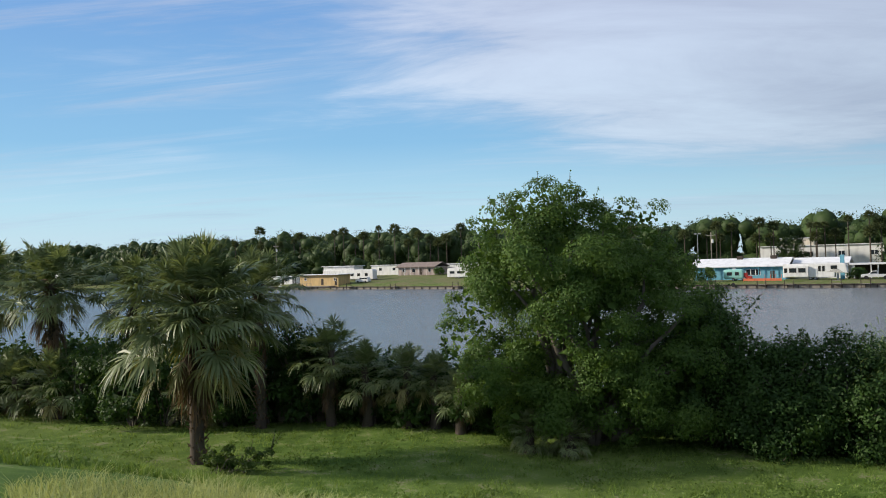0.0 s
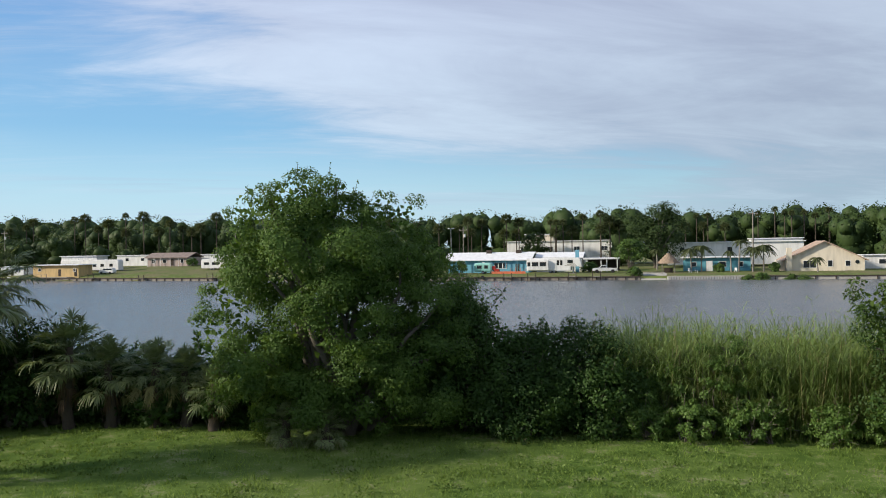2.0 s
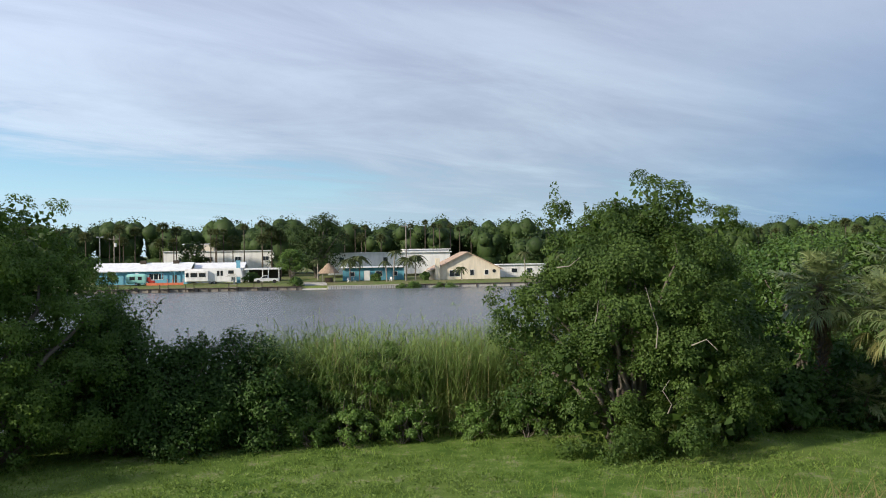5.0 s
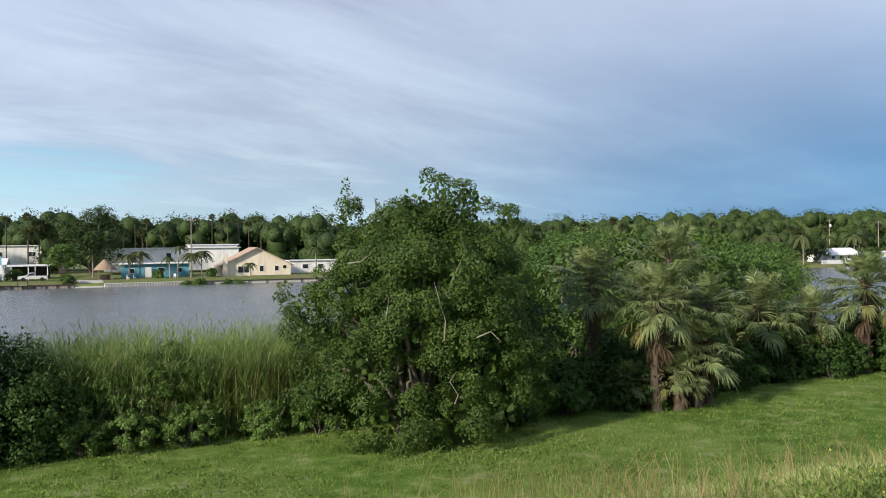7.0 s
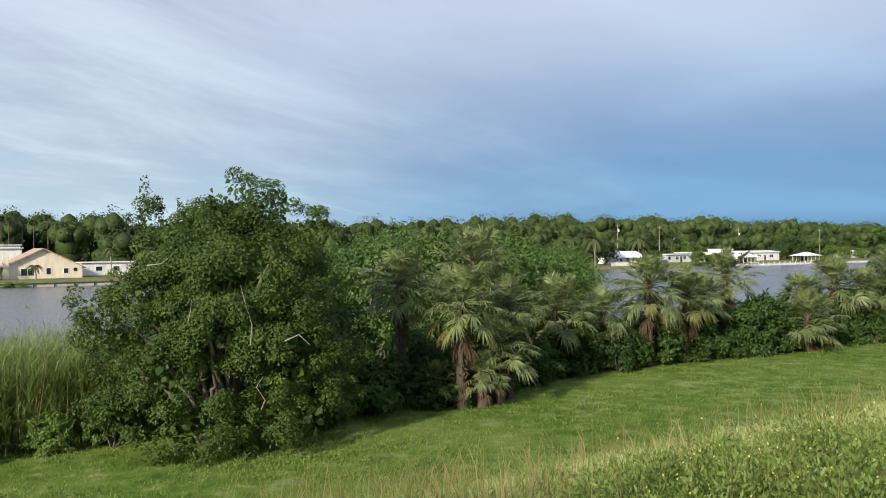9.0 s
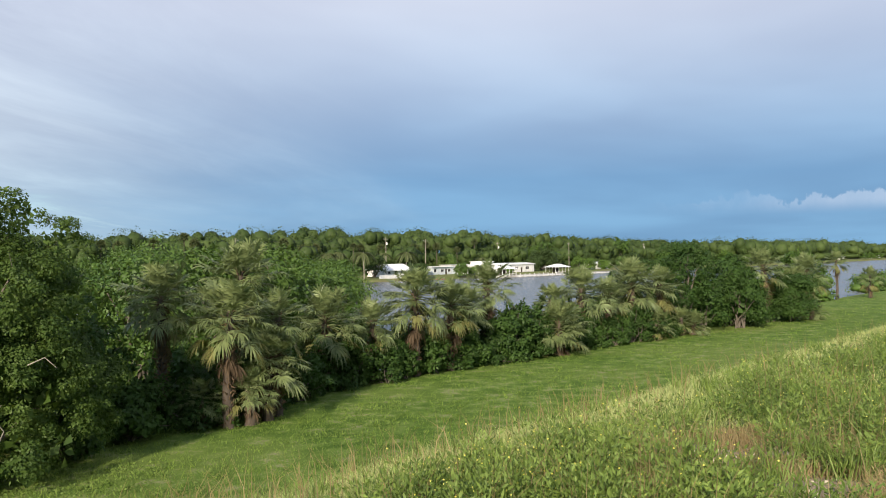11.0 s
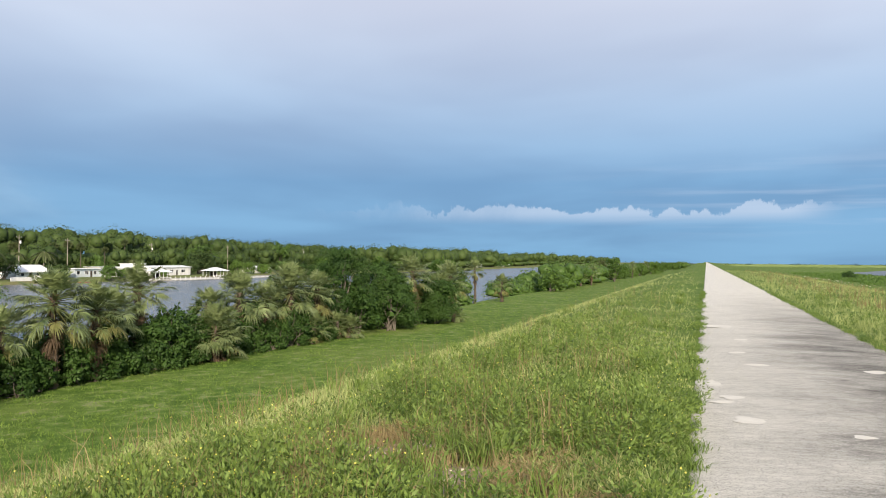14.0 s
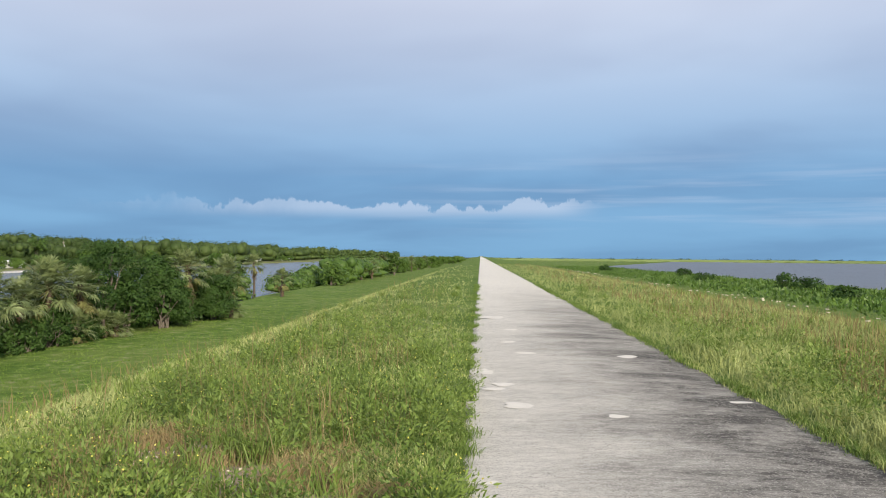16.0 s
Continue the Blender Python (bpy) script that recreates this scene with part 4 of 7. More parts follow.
for k, (px, py, ph, pw) in enumerate(((-40.5, 23.5, 3.2, 2.2), (-37.0, 24.5, 3.4, 2.2), (-33.2, 24.5, 3.8, 2.2), (-28.0, 26.2, 3.8, 2.2), (-26.2, 27.2, 3.6, 2.0), (-22.2, 28.0, 2.9, 1.8), (-19.0, 28.6, 2.5, 1.8), (-16.6, 28.4, 2.7, 1.6), (-44.0, 22.5, 3.0, 2.2))):
    broadleaf("shrub", "dense green shrub behind the palms", px, py, k * 45, [(0, 0, ph * 0.42, pw, pw * 0.8, ph * 0.44), (0.5, 0, ph * 0.74, pw * 0.6, pw * 0.6, ph * 0.26), (-0.7, 0.2, ph * 0.6, pw * 0.65, pw * 0.6, ph * 0.3)],
              450 + k, 44, 2400, 0.23, LEAF_BUSH, 3, 0.05, 14, "shrubs behind the palms", (0.4, 0.75), sink=0.2)

# dense undergrowth between the trunks of the palm row
rng = np.random.default_rng(88)
for k in range(40):
    px = 16.5 + k * 1.22 + rng.uniform(-0.5, 0.5)
    py = np.interp(px, (16, 22, 27, 32, 47, 65), (28.6, 28.6, 31.0, 31.0, 30.0, 29.2)) + rng.uniform(-0.4, 0.5)
    ph, pw = rng.uniform(1.4, 3.0), rng.uniform(0.9, 1.4)
    broadleaf("shrub", "dark leafy undergrowth between palm trunks", px, float(py), k * 40, [(0, 0, ph * 0.42, pw, pw * 0.8, ph * 0.44), (0.4, 0, ph * 0.74, pw * 0.65, pw * 0.6, ph * 0.26), (-0.4, -0.5, ph * 0.25, pw * 0.8, pw * 0.6, ph * 0.26)],
              520 + k, 36, 1600, 0.18, LEAF_BUSH, 2, 0.05, 8, "undergrowth on the bank", (0.35, 0.6), sink=0.1)
for k, (px, py, ph, pw) in enumerate(((-20.8, 27.2, 2.6, 1.5), (-18.4, 27.6, 2.5, 1.4), (-16.4, 27.8, 2.6, 1.4), (-29.6, 22.6, 3.6, 1.7), (-28.0, 23.4, 3.4, 1.7), (-32.4, 22.4, 3.0, 1.5), (-25.0, 25.2, 3.8, 1.6), (-23.4, 26.0, 3.9, 1.6), (-37.4, 22.6, 3.0, 1.6), (-40.6, 21.6, 3.0, 1.6), (-26.4, 24.2, 3.0, 1.5))):
    broadleaf("shrub", "dense green shrub crowding the palm trunks", px, py, k * 45, [(0, 0, ph * 0.42, pw, pw * 0.8, ph * 0.44), (0.5, 0, ph * 0.74, pw * 0.6, pw * 0.6, ph * 0.26), (-0.6, -0.4, ph * 0.3, pw * 0.8, pw * 0.6, ph * 0.3)],
              560 + k, 50, 3800, 0.165, LEAF_BUSH, 3, 0.05, 10, "shrubs behind the palms", (0.3, 0.6), sink=0.1)
for k, (px, py, ph, pw) in enumerate(((30.5, 33.6, 3.0, 2.0), (36.5, 33.4, 3.0, 2.0), (41.5, 32.6, 3.0, 2.0), (48.0, 32.0, 3.2, 2.0), (52.0, 31.4, 3.2, 2.2), (58.5, 30.6, 3.2, 2.4), (67.5, 29.4, 4.2, 2.6), (73.5, 28.8, 4.4, 2.8), (79.5, 27.8, 4.6, 2.8), (84.0, 28.0, 3.8, 2.4), (60.0, 32.0, 5.2, 2.6))):
    broadleaf("shrub", "dense green shrub filling the palm row", px, py, k * 40, [(0, 0, ph * 0.42, pw, pw * 0.8, ph * 0.44), (0.4, 0, ph * 0.74, pw * 0.65, pw * 0.6, ph * 0.26)],
              480 + k, 36, 1600, 0.3, LEAF_BUSH, 2, 0.05, 10, "shrubs below the palms", (0.45, 0.8), sink=0.1)


# ---------------------------------------------------------------- grass and weeds on the dike
def blade_arrays(rng, x, y, h, w, bend, lift=0.0):
    """Bent blades of two segments at the places given."""
    n = len(x)
    base = np.stack([x, y, ground_z(x, y) - 0.02 + lift], -1)
    a, b = rng.uniform(0, 2 * np.pi, n), rng.uniform(0, 2 * np.pi, n)
    side = np.stack([np.cos(a), np.sin(a), 0 * a], -1) * (w * 0.5)[:, None]
    way = np.stack([np.cos(b), np.sin(b), 0 * b], -1) * (bend * h)[:, None]
    up = np.array((0, 0, 1.0)) * h[:, None]
    mid, tip = base + up * 0.6 + way * 0.3, base + up * (1 - 0.25 * bend)[:, None] + way
    v = np.stack([base - side, base + side, mid + side * 0.8, mid - side * 0.8, tip], 1).reshape(-1, 3)
    k = np.arange(n)[:, None] * 5
    far = np.hypot(x, y) > 16  # further off a blade is one sliver
    slim = v.reshape(-1, 5, 3)[far][:, (0, 1, 4)].reshape(-1, 3)
    v = v.reshape(-1, 5, 3)[~far].reshape(-1, 3)
    k = np.arange((~far).sum())[:, None] * 5
    return np.concatenate([v, slim]), [k + np.array((0, 1, 2, 3)), k + np.array((3, 2, 4)), len(v) + np.arange(len(slim)).reshape(-1, 3)]


def scatter(rng, n, r0, r1, a0, a1, power, keep):
    """Places round the standing point, thinning out with distance."""
    u = rng.random(n)
    e = 1 - power
    r = (r0**e + u * (r1**e - r0**e)) ** (1 / e)
    a = np.radians(rng.uniform(a0, a1, n))
    x, y = r * np.cos(a), r * np.sin(a)
    ok = keep(x, y)
    return x[ok], y[ok], r[ok]


def bare_spot(x, y):
    d = np.minimum.reduce([np.hypot(x - 7.0, (y - 2.8) * 1.2) / 0.75, np.hypot(x - 6.1, y - 1.9) / 0.6, np.hypot(x - 5.6, y - 0.8) / 0.35])
    return d + soft(x, y, 0.3, 2.0) * 0.35


def grass(name, label, mat, rng, x, y, h, w, bend):
    v, f = blade_arrays(rng, x, y, h, w, bend)
    return tagged(new(name, raw_mesh(name, v, f, mat)), label, "grass", kind="stuff")


def mown_edge(x, y):
    """Where the long grass of the slope gives way to the mown berm."""
    return np.interp(x, (-40, -10, -2, 5, 14), (2.0, 3.0, 8.5, 14.0, 17.5)) + soft(x, y, 4, 1.0)


def build_grass():
    rng = np.random.default_rng(9)
    # long grass on the crest and the slope towards the canal
    x, y, r = scatter(rng, 260000, 4.3, 160, 0.5, 150, 1.5, lambda x, y: (y > 0.10 + soft(x, y, 0.5, 1.0) * 0.10) & (y < mown_edge(x, y)) & (bare_spot(x, y) > 1.25))
    tuft = soft(x, y, 0.35, 3.0) * 0.5 + soft(x, y, 1.7, 1.0) * 0.5
    low = np.clip((y - 0.1) / 0.6, 0.55, 1)
    h = (0.17 + 0.10 * tuft) * rng.uniform(0.5, 1.6, len(x)) * low * np.clip((19 - y) / 6, 0.4, 1) * np.where(y < 3.6, 0.72, 1)
    grass("long_grass", "long yellow-green grass on the dike slope", GRASS_TALL, rng, x, y, np.maximum(h, 0.06), 0.0026 + 0.00078 * r, rng.uniform(0.2, 1.1, len(x)))
    # mown berm
    x, y, r = scatter(rng, 260000, 11, 170, 3, 152, 1.35, lambda x, y: (y > mown_edge(x, y) - 2.0) & (y < 33.5))
    h = rng.uniform(0.04, 0.17, len(x)) * (1 + 0.6 * soft(x, y, 0.9, 5.0) + 0.7 * soft(x, y, 0.28, 2.0))
    h = np.maximum(h, 0.02)
    grass("mown_grass", "mown green grass on the flat berm", GRASS_SHORT, rng, x, y, h, 0.005 + 0.0009 * r, rng.uniform(0.2, 1.0, len(x)))
    # darker tufts that the mower left, thick in places
    cx, cy, cr = scatter(rng, 11000, 11, 75, 5, 152, 1.25, lambda x, y: (y > mown_edge(x, y) - 1.0) & (y < 31) & (soft(x, y, 3.1, 2.5) + 0.7 * soft(x, y, 0.8, 1.0) > -0.2))
    k = np.repeat(np.arange(len(cx)), 12)
    x, y = cx[k] + rng.normal(0, 0.08, len(k)), cy[k] + rng.normal(0, 0.08, len(k))
    grass("turf_tufts", "darker grass tufts in the mown berm", TUFT, rng, x, y, rng.uniform(0.08, 0.22, len(k)), 0.006 + 0.0009 * cr[k], rng.uniform(0.4, 1.2, len(k)))
    # the side towards the lake
    x, y, r = scatter(rng, 130000, 4.5, 170, -40, -0.8, 1.4, lambda x, y: (y < -3.22 + soft(x, y, 0.5, 3.0) * 0.10) & (y > -12.5))
    tuft = soft(x, y, 0.4, 7.0) * 0.5 + soft(x, y, 1.9, 2.0) * 0.5
    h = (0.19 + 0.10 * tuft) * rng.uniform(0.5, 1.6, len(x)) * np.clip((-3.1 - y) / 0.6, 0.5, 1)
    grass("long_grass", "long grass between path and lake", GRASS_TALL, rng, x, y, np.maximum(h, 0.06), 0.0028 + 0.00082 * r, rng.uniform(0.2, 1.1, len(x)))
    # the verges right round the standing point and behind it
    x, y = rng.uniform(-26, 9, 70000), rng.uniform(-9, 9, 70000)
    ok = ((y > 0.12) | (y < -3.25)) & (y < np.where(x < -5, 2.4, 9.0)) & ((np.hypot(x, y) < 4.6) | (x < -2) | ((y < 0) & (np.hypot(x, y) < 6)))
    x, y = x[ok], y[ok]
    grass("long_grass", "long grass on both verges of the path", GRASS_TALL, rng, x, y, 0.16 * rng.uniform(0.5, 1.5, len(x)), 0.010 + 0.0004 * np.hypot(x, y), rng.uniform(0.2, 1.1, len(x)))
    # tufts that lean over both edges of the path
    cx = 3.5 + 46 * rng.random(900) ** 1.7
    lake = rng.random(900) < 0.5
    cy = np.where(lake, -3.30, 0.17) + rng.normal(0, 0.05, 900)
    ok = soft(cx, lake * 9.0, 0.6, 2.0) + 0.5 * soft(cx, lake * 5.0, 2.3, 1.0) > -0.15
    k = np.repeat(np.flatnonzero(ok), 30)
    x, y = cx[k] + rng.normal(0, 0.07, len(k)), cy[k] + rng.normal(0, 0.05, len(k))
    grass("verge_grass", "grass tufts fraying the edges of the path", HERB, rng, x, y, rng.uniform(0.05, 0.17, len(k)), 0.004 + 0.0006 * cx[k], rng.uniform(0.3, 1.3, len(k)))
    # russet seed heads
    x, y, r = scatter(rng, 15000, 8, 170, -35, -1.5, 1.25, lambda x, y: (y < -5.5 + soft(x, y, 3, 2.0)) & (y > -12))
    grass("seeding_grass", "russet seeding grass along the lake shoulder", GRASS_RED, rng, x, y, rng.uniform(0.25, 0.52, len(x)), 0.004 + 0.0008 * r, rng.uniform(0.05, 0.5, len(x)))
    x, y, r = scatter(rng, 17000, 4.6, 70, 2, 150, 1.3, lambda x, y: (y > 0.6) & (y < 9) & (x > 1.5) & (soft(x, y, 1.1, 8.0) > 0.12))
    grass("seeding_grass", "thin russet seed stalks over the grass", GRASS_RED, rng, x, y, rng.uniform(0.3, 0.75, len(x)), 0.003 + 0.0005 * r, rng.uniform(0.05, 0.5, len(x)))
    # scattered taller tussocks
    cx, cy, cr = scatter(rng, 620, 5.0, 70, -25, 120, 1.2, lambda x, y: ((y > 0.7) | (y < -4.0)) & (y < 13) & (y > -11))
    k = np.repeat(np.arange(len(cx)), 46)
    x, y = cx[k] + rng.normal(0, 0.09, len(k)), cy[k] + rng.normal(0, 0.09, len(k))
    grass("tussock_grass", "taller green tussocks among the grass", WEED, rng, x, y, rng.uniform(0.22, 0.46, len(k)), 0.006 + 0.0008 * cr[k], rng.uniform(0.3, 1.0, len(k)))
    # straw stalks that stand out singly
    x, y, r = scatter(rng, 500, 5, 40, 1, 100, 1.2, lambda x, y: (y > 0.4) & (y < 8))
    grass("dry_grass", "single tall straw stalks in the grass", GRASS_DRY, rng, x, y, rng.uniform(0.35, 0.75, len(x)), 0.004 + 0.0006 * r, rng.uniform(0.1, 0.7, len(x)))
    # withered tufts round the bare ground
    x, y, r = scatter(rng, 110000, 4.6, 12, 4, 60, 1.2, lambda x, y: (y > 0.3) & (y < 5) & (bare_spot(x, y) > 0.5) & (bare_spot(x, y) < 2.0) & (soft(x, y, 0.25, 5.0) > -0.2))
    grass("dry_grass", "withered straw-coloured tufts round bare ground", GRASS_DRY, rng, x, y, rng.uniform(0.05, 0.22, len(x)), 0.003 + 0.0006 * r, rng.uniform(0.3, 1.2, len(x)))


def build_weeds():
    """Leafy weeds with small yellow flowers on the crest."""
    rng = np.random.default_rng(15)
    x, y, r = scatter(rng, 2100, 4.8, 45, 1, 70, 1.35, lambda x, y: (y > 0.2) & (y < 4.2) & (bare_spot(x, y) > 1.1) & (soft(x, y, 1.2, 1.5) > -0.3))
    x2, y2, r2 = scatter(rng, 520, 6.0, 40, -38, -2, 1.3, lambda x, y: (y < -3.5) & (y > -7.5) & (soft(x, y, 1.2, 4.5) > -0.1))
    x, y = np.concatenate([x, x2]), np.concatenate([y, y2])
    leaves, petals = [], []
    for px, py in zip(x, y):
        z = float(ground_z(px, py))
        hh, rr = rng.uniform(0.26, 0.56), rng.uniform(0.14, 0.34)
        m = int(rng.uniform(130, 240) * (1.0 if px < 12 else 0.5))
        d = random_units(rng, m)
        at = np.array((px, py, z + hh * 0.55)) + d * np.array((rr, rr, hh * 0.5)) * (rng.random(m) ** 0.4)[:, None]
        axis = unit(d + random_units(rng, m) * 0.8 + (0, 0, 0.4))
        side = unit(np.cross(axis, random_units(rng, m)))
        s = rng.uniform(0.028, 0.062, m) * (1.0 if px < 12 else 1.4)
        leaves.append(leaf_quads(at, axis, side, s, s * 0.34))
        m = rng.integers(0, 14)
        if m:
            d = random_units(rng, m)
            at = np.array((px, py, z + hh * 0.75)) + d * np.array((rr, rr, hh * 0.45))
            axis = unit(random_units(rng, m) + (0, 0, 0.3))
            side = unit(np.cross(axis, random_units(rng, m)))
            petals.append(leaf_quads(at, axis, side, np.full(m, 0.017), np.full(m, 0.013)))
    ob = thing("weeds", Matrix(), "leafy green weeds with tiny yellow flowers on the crest", "weeds", kind="stuff")
    part("weed_leaves", raw_mesh("weed_leaves", *joined(leaves), WEED), None, ob)
    part("weed_flowers", raw_mesh("weed_flowers", *joined(petals), PETAL), None, ob)


def build_herbs():
    """Low leafy clumps in the mown turf of the berm."""
    rng = np.random.default_rng(16)
    x, y, r = scatter(rng, 16000, 12, 90, 20, 150, 1.3, lambda x, y: (y > mown_edge(x, y) - 1.0) & (y < 28.5) & (soft(x, y, 2.6, 1.5) + 0.6 * soft(x, y, 0.7, 4.0) > -0.1))
    k = np.repeat(np.arange(len(x)), 9)
    n = len(k)
    wide = rng.uniform(0.10, 0.28, len(x))[k]
    d = random_units(rng, n)
    px, py = x[k] + d[:, 0] * wide, y[k] + d[:, 1] * wide
    at = np.stack([px, py, ground_z(px, py) + rng.uniform(0.01, 0.08, n)], -1)
    axis = unit(d * np.array((1, 1, 0.3)) + np.array((0, 0, 0.5)))
    side = unit(np.cross(axis, random_units(rng, n)))
    s = rng.uniform(0.05, 0.11, n)
    tagged(new("herbs", raw_mesh("herbs", *leaf_quads(at, axis, side, s, s * 0.55), HERB)), "low leafy herbs in the mown turf", "weeds", kind="stuff")
    # darker bushy herbs on the crest and down the slope
    x, y, r = scatter(rng, 3400, 4.8, 60, -30, 110, 1.35, lambda x, y: ((y > 0.3) | (y < -3.5)) & (y < 4.5) & (y > -8) & (bare_spot(x, y) > 1.0) & (soft(x, y, 1.5, 3.3) + 0.5 * soft(x, y, 0.6, 1.0) > -0.05))
    k = np.repeat(np.arange(len(x)), 34)
    n = len(k)
    wide, tall = rng.uniform(0.08, 0.22, len(x))[k], rng.uniform(0.18, 0.42, len(x))[k]
    d = random_units(rng, n)
    px, py = x[k] + d[:, 0] * wide, y[k] + d[:, 1] * wide
    at = np.stack([px, py, ground_z(px, py) + tall * rng.random(n) ** 0.7], -1)
    axis = unit(d * np.array((1, 1, 0.3)) + np.array((0, 0, 0.6)))
    side = unit(np.cross(axis, random_units(rng, n)))
    s = rng.uniform(0.028, 0.06, n) * (1 + r[k] * 0.02)
    tagged(new("herbs", raw_mesh("herbs", *leaf_quads(at, axis, side, s, s * 0.32), HERB)), "dark bushy herbs in the long grass", "weeds", kind="stuff")


def stone_arrays(rng, p, size):
    """A rough pebble: a worn box of twelve corners."""
    v = np.array([(x, y, z) for z in (-0.5, 0.45) for x, y in ((-1, -0.6), (0.2, -1), (1, -0.3), (0.7, 0.8), (-0.4, 1), (-1, 0.4))], float)
    v = v * rng.uniform(0.75, 1.2, (12, 1)) * size * rng.uniform(0.7, 1.2, 3)
    v[6:, :2] *= 0.75
    a = rng.uniform(0, 6.3)
    v[:, :2] = v[:, :2] @ np.array(((math.cos(a), -math.sin(a)), (math.sin(a), math.cos(a))))
    q = np.array([(i, (i + 1) % 6, (i + 1) % 6 + 6, i + 6) for i in range(6)] + [(6, 7, 8, 9), (9, 10, 11, 6)])
    return v + p, q


def build_stones():
    rng = np.random.default_rng(21)
    m, n = material("limestone")
    nz = n.noise(place(n), 6.0, 5.0, 0.7)
    finish(n, n.mix(nz, (0.36, 0.31, 0.24, 1), (0.62, 0.56, 0.46, 1)), 0.95, 0.0, nz, 0.02)
    pieces = []
    while len(pieces) < 220:
        x, y = rng.uniform(5.2, 8.2), rng.uniform(0.3, 4.0)
        if bare_spot(x, y) < 1.0:
            pieces.append(stone_arrays(rng, np.array((x, y, float(ground_z(x, y)) + 0.004)), rng.uniform(0.006, 0.022)))
    me = raw_mesh("gravel", *joined(pieces), m)
    me.shade_flat()
    tagged(new("gravel", me), "pale limestone gravel on worn ground", "gravel", kind="stuff")
    pieces = []
    for k in range(110):
        x = 60 + 380 * rng.random() ** 1.4
        y = -45.5 + rng.normal(0, 1.6) + soft(x, 0, 12, 3.0) * 1.5
        pieces.append(stone_arrays(rng, np.array((x, y, float(ground_z(x, y)) - 0.02)), rng.uniform(0.12, 0.42)))
    me = raw_mesh("riprap", *joined(pieces), m)
    me.shade_flat()
    tagged(new("riprap", me), "row of pale riprap boulders along the lake side", "boulders", kind="stuff")


build_grass()
build_weeds()
build_herbs()
build_stones()


# ---------------------------------------------------------------- the far bank: materials
BLUISH = paint_material("bluish_siding", (0.56, 0.62, 0.68))
WHITE = paint_material("white_paint", (0.80, 0.80, 0.79))
CREAM = paint_material("cream_stucco", (0.78, 0.70, 0.56))
TAN = paint_material("tan_boards", (0.62, 0.44, 0.20), wear=0.16)
PINKISH = paint_material("faded_siding", (0.46, 0.37, 0.34))
BLUE = paint_material("sky_blue_paint", (0.17, 0.43, 0.56))
TEAL = paint_material("teal_paint", (0.13, 0.38, 0.48))
MINT = paint_material("mint_paint", (0.30, 0.62, 0.56))
ROOF_WHITE = paint_material("white_roof", (0.82, 0.83, 0.84), 0.5, 0.1)
ROOF_TAN = paint_material("tan_shingles", (0.46, 0.34, 0.26), 0.9, 0.16)
ROOF_BROWN = paint_material("brown_roof", (0.30, 0.24, 0.21), 0.9, 0.2)
GREY_WOOD = paint_material("weathered_wood", (0.30, 0.27, 0.23), 0.9, 0.2)
DARK_WOOD = paint_material("tarred_wood", (0.07, 0.055, 0.045), 0.9, 0.2)
CONCRETE = paint_material("concrete", (0.46, 0.44, 0.40), 0.9, 0.15)
RED_BOARD = paint_material("red_boards", (0.36, 0.10, 0.05), 0.9, 0.2)
ORANGE = paint_material("orange_mesh", (0.72, 0.20, 0.10))
RUBBER = paint_material("rubber", (0.025, 0.025, 0.027), 0.8)
STEEL = paint_material("grey_metal", (0.40, 0.41, 0.42), 0.4, 0.1, metal=0.7)
SILVER = paint_material("silver_paint", (0.62, 0.63, 0.65), 0.35, 0.06)
RED_PAINT = paint_material("red_paint", (0.45, 0.05, 0.04), 0.35)
THATCH = paint_material("palm_thatch", (0.33, 0.25, 0.18), 0.95, 0.2, 3.0)


def glass_material():
    m, n = material("window_glass")
    s = n.put("ShaderNodeBsdfPrincipled", {"Base Color": (0.02, 0.025, 0.03, 1), "Roughness": 0.08, "Specular IOR Level": 0.6})
    n.put("ShaderNodeOutputMaterial", {"Surface": s.outputs[0]})
    return m


GLASS = glass_material()


# ---------------------------------------------------------------- makers for buildings
def block(name, mat, parent, x0, x1, y0, y1, z0, z1, bevel=0.0, label=""):
    bm = bmesh.new()
    box(bm, x0, x1, y0, y1, z0, z1, bevel)
    return part(name, bm, mat, parent, label)


def window(parent, x, y, z, w, h, frame_mat=None, name="window", depth=0.06):
    """A framed window on a wall that faces the canal; x, z is its middle."""
    bm = bmesh.new()
    t = 0.09
    box(bm, x - w / 2 - t, x - w / 2, y - depth, y + 0.02, z - h / 2 - t, z + h / 2 + t)
    box(bm, x + w / 2, x + w / 2 + t, y - depth, y + 0.02, z - h / 2 - t, z + h / 2 + t)
    box(bm, x - w / 2, x + w / 2, y - depth, y + 0.02, z + h / 2, z + h / 2 + t)
    box(bm, x - w / 2, x + w / 2, y - depth, y + 0.02, z - h / 2 - t, z - h / 2)
    if w > 1.5:
        box(bm, x - 0.04, x + 0.04, y - depth, y + 0.02, z - h / 2, z + h / 2)
    ob = part(name, bm, frame_mat or WHITE, parent)
    block("pane", GLASS, ob, x - w / 2, x + w / 2, y - depth * 0.5, y + 0.01, z - h / 2, z + h / 2)
    return ob


def door(parent, x, y, z0, w=0.95, h=2.05, mat=None):
    ob = block("door", mat or DARK_WOOD, parent, x - w / 2, x + w / 2, y - 0.05, y + 0.02, z0, z0 + h, 0.01)
    block("door_handle", STEEL, ob, x + w * 0.36, x + w * 0.43, y - 0.1, y - 0.05, z0 + 0.95, z0 + 1.08)
    return ob


